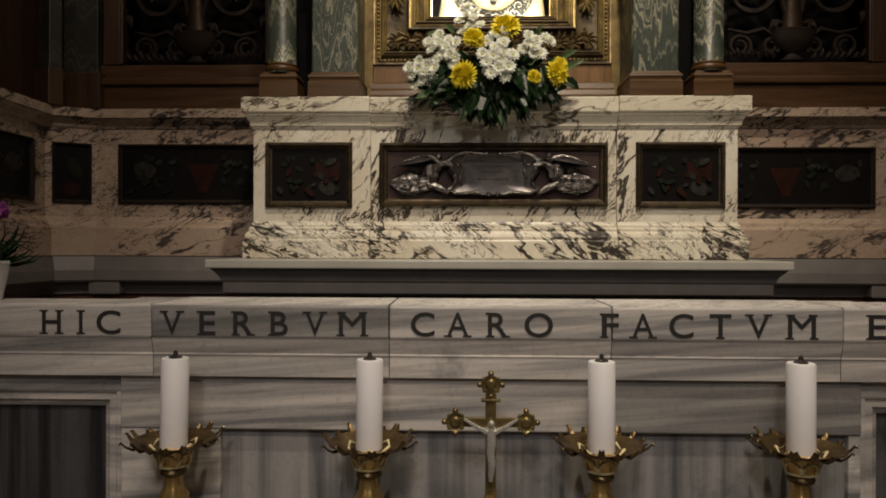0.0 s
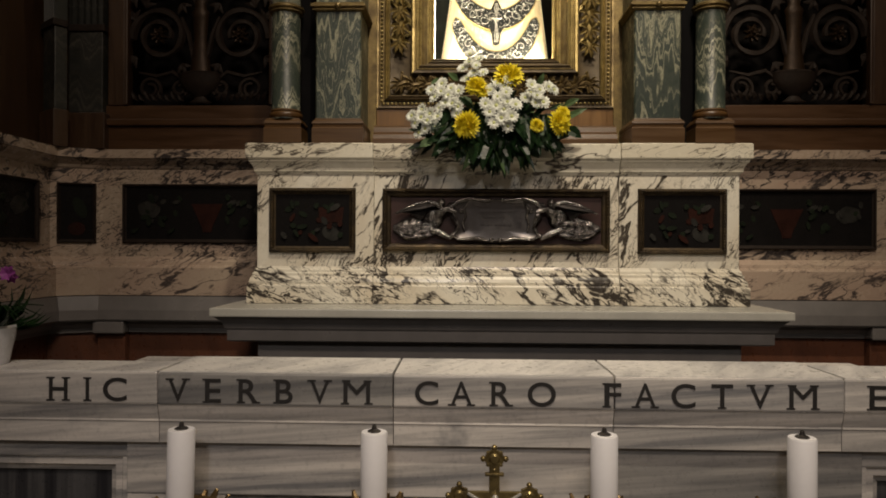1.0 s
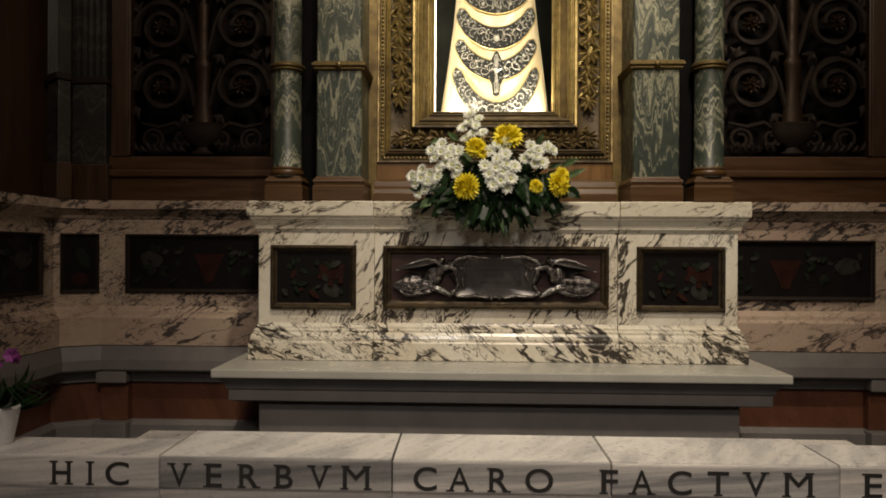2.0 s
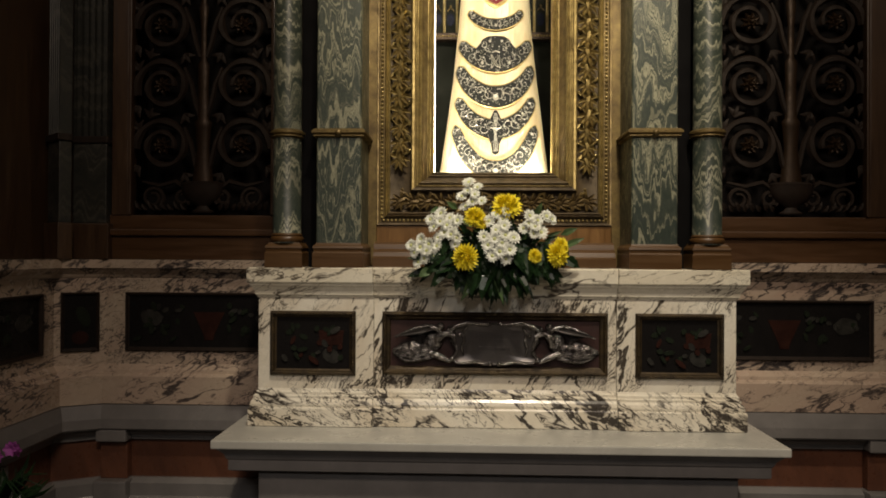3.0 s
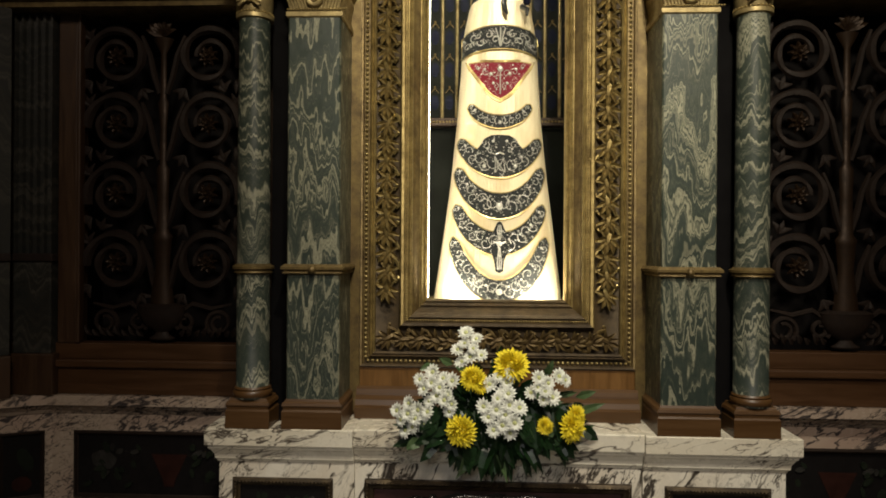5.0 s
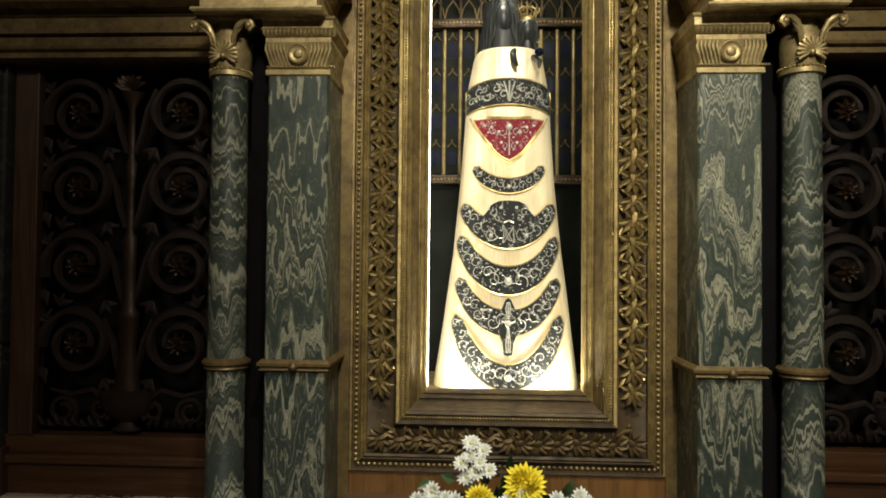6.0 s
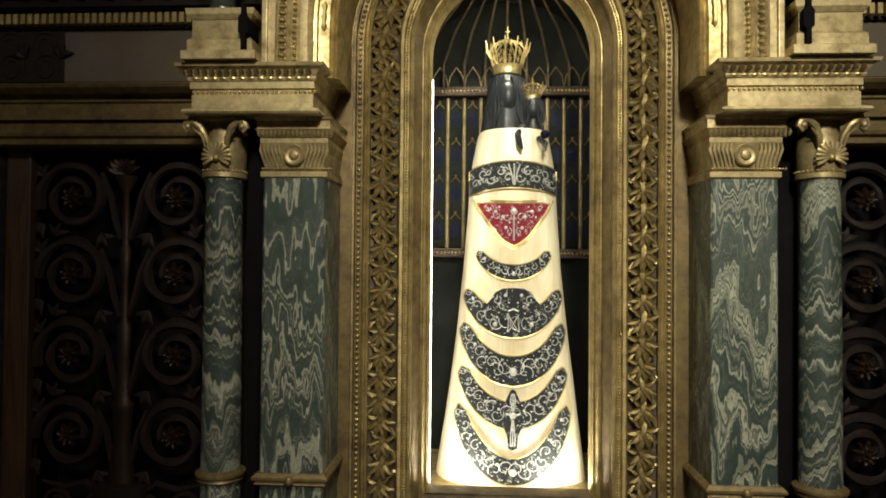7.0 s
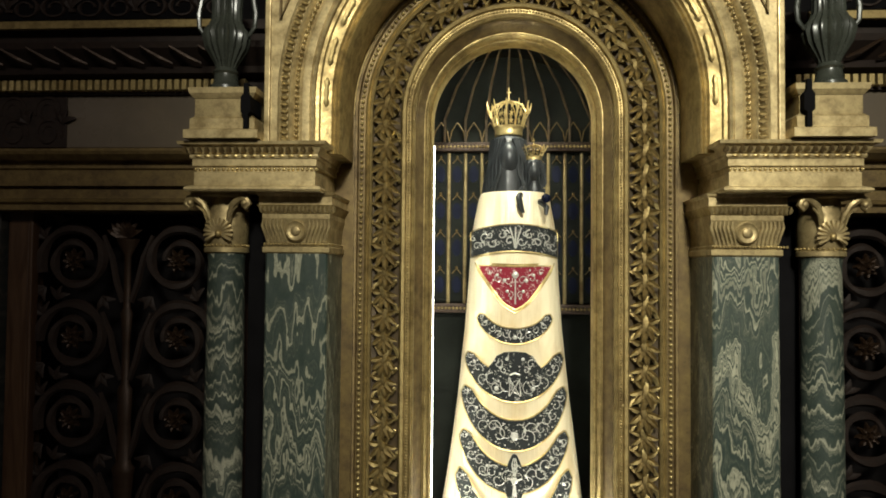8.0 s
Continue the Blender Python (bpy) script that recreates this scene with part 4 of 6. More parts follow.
def pilaster():
    ob = thing("pilaster", (0, 0, 0), "flat green banded marble pilaster with gilded capital and ring", "pilaster", "shrine pilasters")
    w = 0.0715
    part("base", base_block(bmesh.new(), w, 0.2), WOOD_BASE, ob, "brown gilded wooden base")
    for name, z0, z1 in (("lower_shaft", 0.079, 0.415), ("upper_shaft", 0.443, 1.108)):
        part(name, swept([(-w, 0.18), (-w, 0.004), (-w + 0.004, 0.0), (w - 0.004, 0.0), (w, 0.004), (w, 0.18)], [(-0.05, z0), (0, z0), (0, z1), (-0.05, z1)]), CIPO_FLAT, ob)
    ring = part("ring", swept([(-w, 0.18), (-w, 0.0), (w, 0.0), (w, 0.18)], [(-0.05, 0.415), (0.004, 0.415), (0.01, 0.419), (0.006, 0.425), (0.014, 0.429), (0.014, 0.435), (0.006, 0.443), (-0.05, 0.443)]), GOLD_BROWN, ob, "dull gilt ring")
    bm = bmesh.new()
    ball(bm, (0, -0.014, 0.429), 0.011, 10, 6)
    part("ring_boss", bm, GOLD_BROWN, ring)
    jamb = [(-w, 0.18), (-w, 0.0), (w, 0.0), (w, 0.18)]
    part("capital_collar", swept(jamb, [(-0.05, 1.108), (0.001, 1.108), (0.005, 1.111), (0.005, 1.122), (0.001, 1.125), (-0.05, 1.125)]), GOLD_CARVED, ob)
    capital = part("capital", swept(jamb, [(-0.05, 1.125), (0.002, 1.125), (0.003, 1.13), (-0.002, 1.133), (0.001, 1.168), (0.006, 1.187), (0.006, 1.198), (-0.05, 1.198)]), GOLD_CARVED, ob)
    for s in (-1, 1):
        for i in range(6):
            x = s * (0.027 + 0.0088 * i)
            part("capital_flute", tube(bmesh.new(), [(x - s * 0.004, -0.001, 1.134), (x, -0.005, 1.153), (x + s * 0.006, -0.006, 1.171), (x + s * 0.004, -0.008, 1.184)], [0.002, 0.0034, 0.0036, 0.0018], 6), GOLD_CARVED, capital, "", True)
    bm = bmesh.new()
    lathe(bm, [(0.025, 0), (0.025, 0.005), (0.022, 0.008), (0.019, 0.005), (0.012, 0.0045), (0.010, 0.009), (0.005, 0.011), (0.002, 0.011)], 16)
    bmesh.ops.transform(bm, verts=bm.verts, matrix=Matrix.Translation((0, -0.002, 1.159)) @ pose(0, 0, 0, 90))
    part("capital_boss", bm, GOLD_CARVED, capital, "round gilt boss", True)
    blobs("capital_beads", [(-w + 0.0068 * i, -0.006, 1.1285) for i in range(24)], 0.0032, capital, GOLD_OLD)
    blobs("capital_beads", [(-w + 0.0052 * i, -0.0075, 1.2) for i in range(31)], 0.0026, capital, GOLD_OLD)
    part("leaf_ledge", swept(jamb, [(-0.05, 1.198), (0.004, 1.198), (0.006, 1.2), (0.014, 1.214), (0.016, 1.217), (-0.05, 1.217)]), GOLD_OLD, ob)
    bm = bmesh.new()
    for i in range(18):
        x = -w - 0.006 + 0.0098 * i
        leaf_blade(bm, (x, -0.0175, 1.2155), (x, -0.007, 1.1995), 0.0085, (0, -1, -0.3), 0, 0.5, 0.15)
    tagged(part("carved_leaf_row", bm, GOLD_CARVED, ob), kind="stuff")
    part("block", swept(jamb, [(-0.05, 1.217), (0.012, 1.217), (0.012, 1.236), (0.016, 1.239), (0.018, 1.244), (-0.05, 1.244)]), GOLD_PALE, ob, "pale gilded block over the capital")
    return ob


def column():
    ob = thing("column", (0, 0, 0), "slim round green banded marble column with gilded capital", "column", "shrine columns")
    r = 0.0445
    part("base", base_block(bmesh.new(), 0.05, 0.1), WOOD_BASE, ob, "brown gilded wooden base", at=(0, -0.036, 0))
    part("lower_shaft", lathe(bmesh.new(), [(r + 0.004, 0.078), (r + 0.004, 0.094), (r, 0.1), (r, 0.418)], 28), CIPO_ROUND, ob, "", True)
    part("foot_torus", lathe(bmesh.new(), [(r, 0.078), (r + 0.007, 0.083), (r + 0.009, 0.092), (r + 0.006, 0.098), (r + 0.003, 0.1), (r + 0.005, 0.104), (r + 0.001, 0.109)], 28), WOOD_BASE, ob, "brown foot ring", True)
    part("ring", lathe(bmesh.new(), [(r, 0.415), (r + 0.009, 0.419), (r + 0.005, 0.425), (r + 0.012, 0.429), (r + 0.012, 0.435), (r, 0.443)], 28), GOLD_BROWN, ob, "dull gilt ring", True)
    part("upper_shaft", lathe(bmesh.new(), [(r, 0.441), (r - 0.001, 0.8), (r - 0.003, 1.091), (r, 1.109)], 28), CIPO_ROUND, ob, "", True)
    part("capital_collar", lathe(bmesh.new(), [(r, 1.107), (r + 0.006, 1.11), (r + 0.006, 1.12), (r + 0.001, 1.123)], 24), GOLD_CARVED, ob, "", True)
    blobs("capital_beads", [((r + 0.004) * math.cos(q * math.pi / 15), (r + 0.004) * math.sin(q * math.pi / 15), 1.1255) for q in range(30)], 0.0032, ob, GOLD_OLD)
    capital = part("capital_bell", lathe(bmesh.new(), [(r + 0.001, 1.123), (r + 0.004, 1.133), (r + 0.005, 1.168), (r + 0.003, 1.198), (r - 0.004, 1.208), (r - 0.004, 1.235)], 30, flute=15, depth=0.04), GOLD_CARVED, ob, "", True)
    for s in (-1, 1):
        bm = tube(bmesh.new(), [(s * 0.019, -r - 0.004, 1.175), (s * 0.024, -r - 0.009, 1.197), (s * 0.035, -r - 0.013, 1.218), (s * 0.052, -r - 0.015, 1.232), (s * 0.066, -r - 0.015, 1.229), (s * 0.071, -r - 0.015, 1.218), (s * 0.064, -r - 0.015, 1.21), (s * 0.057, -r - 0.015, 1.217)], [0.004, 0.006, 0.008, 0.009, 0.009, 0.008, 0.008, 0.006], 8)
        ball(bm, (s * 0.0625, -r - 0.018, 1.2195), 0.0085, 10, 6)
        part("volute", bm, GOLD_CARVED, capital, "", True)
        part("volute_edge", tube(bmesh.new(), [(s * 0.026, -r - 0.008, 1.175), (s * 0.032, -r - 0.014, 1.2), (s * 0.046, -r - 0.02, 1.212)], [0.002, 0.0032, 0.002], 6), GOLD_CARVED, capital, "", True)
    for i in range(13):
        a = radians(-30 + 240 * i / 12)
        part("shell_ray", tube(bmesh.new(), [(0, -r - 0.006, 1.153), (0.018 * math.cos(a), -r - 0.0125, 1.153 + 0.018 * math.sin(a)), (0.033 * math.cos(a), -r - 0.008, 1.153 + 0.033 * math.sin(a))], [0.002, 0.0042, 0.0042], 6), GOLD_CARVED, capital, "", True)
    bm = bmesh.new()
    ball(bm, (0, -r - 0.009, 1.151), 0.0085, 10, 6)
    part("shell_boss", bm, GOLD_OLD, capital, "", True)
    part("abacus", boxed(-0.064, 0.064, -0.062, 0.06, 1.235, 1.2435, 0.003), GOLD_CARVED, ob)
    return ob


pil = pilaster()
pil.matrix_basis = pose(-0.4985, 2.112, Z0)
copy_thing(pil, pose(0.4985, 2.112, Z0))
col = column()
col.matrix_basis = pose(-0.672, 2.145, Z0)
copy_thing(col, pose(0.672, 2.145, Z0))
# near-black strips carry the shade between column and pilaster
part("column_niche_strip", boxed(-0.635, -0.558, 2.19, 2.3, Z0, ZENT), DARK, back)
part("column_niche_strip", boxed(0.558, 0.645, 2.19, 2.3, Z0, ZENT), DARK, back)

# ---- entablature blocks, pedestals and urns ----


def entablature(s):
    ob = thing("entablature", (0, 0.012, 0.008), "pale gilded entablature block with carved leaf cornice", "entablature", "shrine entablatures")
    path = [(-0.720, 2.3), (-0.720, 2.052), (-0.445, 2.052), (-0.445, 2.27)]
    path = path if s < 0 else mirror(path)
    part("ledge", swept(path, [(-0.06, 2.829), (0.012, 2.829), (0.016, 2.833), (0.014, 2.838), (0.004, 2.842), (-0.06, 2.842)]), GOLD_PALE, ob)
    part("frieze", swept(path, [(-0.06, 2.842), (-0.001, 2.842), (-0.001, 2.872), (-0.004, 2.874), (-0.004, 2.884), (0.002, 2.886), (0.002, 2.902), (-0.06, 2.902)]), GOLD_PALE, ob)
    part("cornice", swept(path, [(-0.06, 2.902), (0.005, 2.902), (0.007, 2.907), (0.006, 2.911), (0.009, 2.915), (0.016, 2.927), (0.026, 2.93), (0.028, 2.937), (-0.06, 2.94)]), GOLD_PALE, ob)
    a, b = (-0.720, -0.445) if s < 0 else (0.445, 0.720)
    n = int((b - a) / 0.0105)
    blobs("bead_row", [(a + 0.004 + 0.0105 * i, 2.0545, 2.879) for i in range(n + 1)], 0.0042, ob, GOLD)
    n = int((b - a) / 0.021)
    for i in range(n):
        x = a + 0.012 + 0.021 * i
        part("cornice_pearl", tube(bmesh.new(), [(x - 0.0075, 2.0455, 2.9075), (x - 0.003, 2.044, 2.9075), (x + 0.003, 2.044, 2.9075), (x + 0.0075, 2.0455, 2.9075)], [0.0012, 0.0032, 0.0032, 0.0012], 6), GOLD, ob, "", True)
    bm = bmesh.new()
    for i in range(int((b - a + 0.036) / 0.0165)):
        x = a - 0.012 + 0.0165 * i
        leaf_blade(bm, (x, 2.0415, 2.9125), (x, 2.031, 2.9285), 0.0145, (0, -1, 0.2), 0, 0.5, 0.1)
    tagged(part("carved_leaf_row", bm, GOLD_BROWN, ob, "dark carved leaf row"), kind="stuff")
    part("core", boxed(a + 0.05, b - 0.05, 2.1, 2.31, 2.829, 2.938), GOLD_OLD, ob)
    return ob


entablature(-1)
entablature(1)


def pedestal(s):
    ob = thing("urn_pedestal", (s * 0.644, 2.09, 2.9485), "pale gilded pedestal under a stone urn", "pedestal", "urn pedestals")
    path = [(-0.062, 0.08), (-0.062, -0.05), (0.062, -0.05), (0.062, 0.08)]
    part("foot", swept(path, [(-0.04, 0), (0.02, 0), (0.02, 0.018), (0.01, 0.022), (0.01, 0.044), (0.003, 0.05), (-0.04, 0.05)]), GOLD_PALE, ob)
    part("die", swept(path, [(-0.04, 0.05), (0.002, 0.05), (0.002, 0.09), (-0.04, 0.09)]), GOLD_CARVED, ob, "dull gilded die")
    part("cap", swept(path, [(-0.04, 0.09), (0.004, 0.09), (0.012, 0.1), (0.014, 0.112), (-0.04, 0.115)]), GOLD_PALE, ob)
    part("top", boxed(-0.03, 0.03, -0.02, 0.07, 0.06, 0.1145), GOLD_PALE, ob)
    # raised near-black piece stands in for the shade of an open slot
    x = 0.056 if s < 0 else -0.052
    bm = bmesh.new()
    front = [bm.verts.new((x + dx, -0.0725, z)) for dx, z in ((-0.005, 0.02), (0.005, 0.02), (0.005, 0.05), (0.011, 0.056), (0.011, 0.088), (0.005, 0.096), (0.005, 0.118), (-0.005, 0.118), (-0.005, 0.096), (-0.011, 0.088), (-0.011, 0.056), (-0.005, 0.05))]
    rear = [bm.verts.new((v.co.x, 0.0, v.co.z)) for v in front]
    bm.faces.new(front), bm.faces.new(rear)
    for q in range(len(front)):
        bm.faces.new((front[q - 1], front[q], rear[q], rear[q - 1]))
    part("slot", bm, DARK, ob, "near-black piece for the shade of the pedestal's slot")
    return ob


def urn():
    ob = thing("stone_urn", (0, 0, 0), "grey-green fluted stone urn with scrolled handles", "urn", "stone urns")
    part("foot", lathe(bmesh.new(), [(0.036, 0), (0.036, 0.012), (0.028, 0.02), (0.026, 0.04), (0.03, 0.045), (0.022, 0.055)], 24), URN_STONE, ob, "", True)
    body = part("body", lathe(bmesh.new(), [(0.022, 0.053), (0.026, 0.065), (0.048, 0.10), (0.054, 0.125), (0.05, 0.14), (0.04, 0.152), (0.034, 0.165), (0.033, 0.19), (0.037, 0.25), (0.045, 0.262), (0.04, 0.275), (0.02, 0.29), (0.014, 0.31)], 96, flute=18, depth=0.13), URN_STONE, ob, "", True)
    for s in (-1, 1):
        bm = bmesh.new()
        tube(bm, [(s * x, 0, z) for x, z in ((0.05, 0.13), (0.064, 0.15), (0.066, 0.18), (0.06, 0.215), (0.064, 0.235), (0.055, 0.245), (0.044, 0.238), (0.048, 0.226))], [0.004, 0.0055, 0.006, 0.006, 0.006, 0.006, 0.005, 0.004], 8)
        part("handle", bm, URN_STONE, body, "", True)
    return ob


pedestal(-1)
pedestal(1)
vase = urn()
vase.matrix_basis = pose(-0.66, 2.09, 3.0633)
copy_thing(vase, pose(0.666, 2.09, 3.0633))

# near-black boxes put the shade beside the arch into colour
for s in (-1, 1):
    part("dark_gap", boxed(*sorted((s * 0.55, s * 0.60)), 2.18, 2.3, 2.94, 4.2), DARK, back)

# ---- arch over the niche ----
ARC_Z = 3.054


def arch_path(r, foot, n=40):
    """From the right foot over the top to the left foot."""
    return [(r, foot)] + [(r * math.cos(math.pi * i / n), ARC_Z + r * math.sin(math.pi * i / n)) for i in range(n + 1)] + [(-r, foot)]


arch = thing("gilded_arch", (0, 0, 0), "pale gilded arch with carved bead and leaf bands", "arch")
AP = arch_path(0.40, 2.93)
part("soffit", swept(AP, [(0.0, 2.26), (0.0, 2.125), (0.004, 2.118), (0.009, 2.122), (0.012, 2.116), (0.018, 2.119), (0.022, 2.112), (0.045, 2.106), (0.048, 2.10), (0.055, 2.098), (0.055, 2.26)], "xz"), GOLD_OLD, arch, "dull gilded soffit", True)
part("inner_band", swept(AP, [(0.055, 2.26), (0.055, 2.085), (0.06, 2.08), (0.066, 2.084), (0.074, 2.08), (0.08, 2.076), (0.088, 2.082), (0.098, 2.082), (0.098, 2.26)], "xz"), GOLD_PALE, arch, "", True)
part("leaf_band", swept(AP, [(0.098, 2.26), (0.098, 2.068), (0.104, 2.06), (0.109, 2.066), (0.121, 2.066), (0.126, 2.058), (0.132, 2.062), (0.132, 2.26)], "xz"), GOLD_PALE, arch, "", True)
blobs("bead_row", [(p.x, 2.076, p.y) for p, a in along(arch_path(0.492, 2.935), 0.0125)], 0.0055, arch, GOLD_OLD)
bm = bmesh.new()
for p, a in along(arch_path(0.515, 2.935), 0.0155):
    d = Vector((math.cos(a), 0, math.sin(a)))
    n = Vector((d.z, 0, -d.x))
    c = Vector((p.x, 2.062, p.y))
    leaf_blade(bm, c - n * 0.008, c + n * 0.009 + Vector((0, -0.004, 0)), 0.013, (0, -1, 0), 0, 0.6, 0.2)
tagged(part("carved_leaf_row", bm, GOLD_OLD, arch, "dark carved leaf row"), kind="stuff")
# long raised cartouches in the soffit band
for i in range(15):
    a = radians(2 + i * 176 / 14)
    pts = [(0.433 * math.cos(a + k), 2.106, ARC_Z + 0.433 * math.sin(a + k)) for k in (-0.075, -0.055, -0.03, 0.0, 0.03, 0.055, 0.075)]
    part("cartouche", tube(bmesh.new(), pts, [0.002, 0.007, 0.0045, 0.0065, 0.0045, 0.007, 0.002], 6), GOLD, arch, "", True)
# spandrel plate with its arched cut-out
bm = bmesh.new()
n = 40
outer = []
for x, z in arch_path(0.532, 2.932, n):
    ang = math.atan2(max(z - ARC_Z, 0), x)
    t = min(0.562 / max(abs(math.cos(ang)), 1e-4), (3.75 - ARC_Z) / max(math.sin(ang), 1e-4))
    outer.append((t * math.cos(ang), ARC_Z + t * math.sin(ang)) if z > ARC_Z else (math.copysign(0.562, x), z))
inner = arch_path(0.5305, 2.932, n)
grid = [[bm.verts.new((x, y, z)) for x, z in ring] for ring, y in ((inner, 2.24), (inner, 2.072), (outer, 2.072), (outer, 2.24))]
for a, b in zip(grid, grid[1:]):
    for i in range(len(a) - 1):
        bm.faces.new((a[i], a[i + 1], b[i + 1], b[i]))
part("spandrel", bm, GOLD_PALE, arch)
for s in (-1, 1):
    part("spandrel_edge", boxed(*sorted((s * 0.5625, s * 0.550)), 2.062, 2.0715, 2.945, 3.75, 0.002), GOLD_PALE, arch)

    # brown tube draws the shade line of a sunk field on the flat plate
    corner = math.acos(0.530 / 0.556)
    arc = [(s * 0.556 * math.cos(corner + 0.8 * i / 16), 2.0705, ARC_Z + 0.556 * math.sin(corner + 0.8 * i / 16)) for i in range(17)]
    part("spandrel_moulding", tube(bmesh.new(), [(s * 0.530, 2.0705, 3.74)] + [(s * 0.530, 2.0705, 3.5), (s * 0.530, 2.0705, 3.35)] + arc, 0.0035, 6), GOLD_BROWN, arch, "brown line for the shade round the spandrel field", True)

# ---- gilded niche frame ----
frame_ob = thing("niche_frame", (0, 0, 0), "carved gilded round-arched frame with acanthus and beads", "frame")
NZ = 1.934


def niche_path(r, bottom, n=48):
    """Counter-clockwise seen from the front: bottom left, bottom right, up and over."""
    return [(-r, bottom), (r, bottom)] + [(r * math.cos(math.pi * i / n), ARC_Z + r * math.sin(math.pi * i / n)) for i in range(n + 1)]


NP = niche_path(0.20, NZ)
bands = [
    ("inner_moulding", [(0.008, 2.40), (0.008, 2.352), (0.012, 2.346), (0.015, 2.35), (0.018, 2.341), (0.023, 2.334), (0.027, 2.338), (0.029, 2.338), (0.029, 2.40)], GOLD_OLD),
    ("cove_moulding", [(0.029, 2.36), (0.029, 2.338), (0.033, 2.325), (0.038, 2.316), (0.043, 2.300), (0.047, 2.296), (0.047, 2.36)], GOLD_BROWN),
    ("rope_moulding", [(0.047, 2.36), (0.047, 2.280), (0.053, 2.274), (0.058, 2.280), (0.067, 2.280), (0.070, 2.271), (0.077, 2.268), (0.082, 2.274), (0.082, 2.36)], GOLD_OLD),
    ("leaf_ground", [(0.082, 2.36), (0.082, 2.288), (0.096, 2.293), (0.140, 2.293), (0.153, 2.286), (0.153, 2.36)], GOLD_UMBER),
    ("double_fillet", [(0.153, 2.36), (0.153, 2.268), (0.158, 2.263), (0.162, 2.268), (0.165, 2.264), (0.170, 2.268), (0.172, 2.275), (0.172, 2.36)], GOLD_OLD),
    ("bead_moulding", [(0.172, 2.36), (0.172, 2.277), (0.188, 2.277), (0.191, 2.268), (0.196, 2.266), (0.198, 2.27), (0.198, 2.36)], GOLD_BROWN),
]
for name, prof, m in bands:
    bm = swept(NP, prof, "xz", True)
    # bottom rail faces take a darker gilding in place of shade
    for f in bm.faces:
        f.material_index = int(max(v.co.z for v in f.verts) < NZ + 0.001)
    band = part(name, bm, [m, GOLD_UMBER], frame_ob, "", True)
    leaf_ground = band if name == "leaf_ground" else None if name == "inner_moulding" else leaf_ground
blobs("bead_row", [(p.x, 2.274, p.y) for p, a in along(niche_path(0.3805, NZ - 0.1805), 0.0138, True)], 0.0052, frame_ob, GOLD_LEAF)
blobs("rope_beads", [(p.x, 2.279, p.y) for p, a in along(niche_path(0.2625, NZ - 0.0625), 0.0075, True)], 0.0036, frame_ob, GOLD_OLD)


def acanthus():
    """A carved leaf tuft about 5 cm long, pointing along x, facing -y."""
    bm = bmesh.new()
    for i, (a, l, w) in enumerate(((0, 0.036, 0.011), (30, 0.033, 0.010), (-30, 0.033, 0.010), (62, 0.029, 0.010), (-62, 0.029, 0.010), (118, 0.024, 0.010), (-118, 0.024, 0.010))):
        t = radians(a)
        leaf_blade(bm, (0.002 * math.cos(t) - 0.008, -0.008, 0.002 * math.sin(t)), (-0.008 + l * math.cos(t), -0.006 - 0.006 * (i % 2), l * math.sin(t)), w, (0, -1, 0), 0, 0.9, 0.3)
    tube(bm, [(-0.034, 0.0, 0.0), (-0.022, -0.006, 0.0), (-0.006, -0.013, 0.0), (0.006, -0.012, 0.0)], [0.003, 0.006, 0.006, 0.003], 5)
    for k in (-1, 1):
        tube(bm, [(-0.03, -0.002, 0.0), (-0.026, -0.006, k * 0.012), (-0.016, -0.007, k * 0.02), (-0.02, -0.006, k * 0.027)], [0.003, 0.004, 0.0045, 0.002], 5)
        ball(bm, (-0.022, -0.006, k * 0.026), 0.0045, 6, 4)
    return mesh_of("acanthus_leaf", bm, GOLD_LEAF, True)


ACA = acanthus()
rnd = random.Random(4)
for p, a in along([(0.318, NZ - 0.02)] + niche_path(0.318, NZ)[2:] + [(-0.318, NZ - 0.02)], 0.0535):
    # the tufts on the uprights point down
    turn = a if p.x < 0 and p.y < ARC_Z else a + math.pi
    if p.y >= ARC_Z:
        turn = a + math.pi if p.x > 0 else a
    part("acanthus_leaf", ACA, None, leaf_ground, at=Matrix.Translation((p.x, 2.291, p.y)) @ Matrix.Rotation(-turn + rnd.uniform(-0.35, 0.35), 4, "Y") @ Matrix.Scale(rnd.uniform(1.3, 1.62), 4))
# bottom row of leaves: a browner copy with the shade in its colour
ACA_SHADED = ACA.copy()
ACA_SHADED.materials[0] = GOLD_BROWN
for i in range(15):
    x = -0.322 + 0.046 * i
    part("acanthus_leaf", ACA_SHADED, None, leaf_ground, at=Matrix.Translation((x, 2.289, NZ - 0.118)) @ Matrix.Rotation((0 if x > 0 else math.pi) + rnd.uniform(-0.5, 0.5), 4, "Y") @ Matrix.Scale(1.3, 4))

# wooden ground round the frame
for s in (-1, 1):
    part("frame_ground", boxed(*sorted((s * 0.3985, s * 0.46)), 2.274, 2.34, 1.60, ARC_Z, 0.002), GOLD_BROWN, back)
part("frame_ground", boxed(-0.398, 0.398, 2.274, 2.34, 1.60, 1.7345, 0.002), WOOD_WARM, back)
part("frame_sill", swept([(-0.405, 2.30), (0.405, 2.30)], [(-0.03, 1.594), (0.07, 1.594), (0.07, 1.625), (0.06, 1.63), (0.055, 1.645), (0.04, 1.655), (0.036, 1.672), (0.025, 1.68), (-0.03, 1.68)]), WOOD_BASE, back)
bm = bmesh.new()
NQ = [(0.3985 * math.cos(math.pi * i / 40), ARC_Z + 0.3985 * math.sin(math.pi * i / 40)) for i in range(41)]
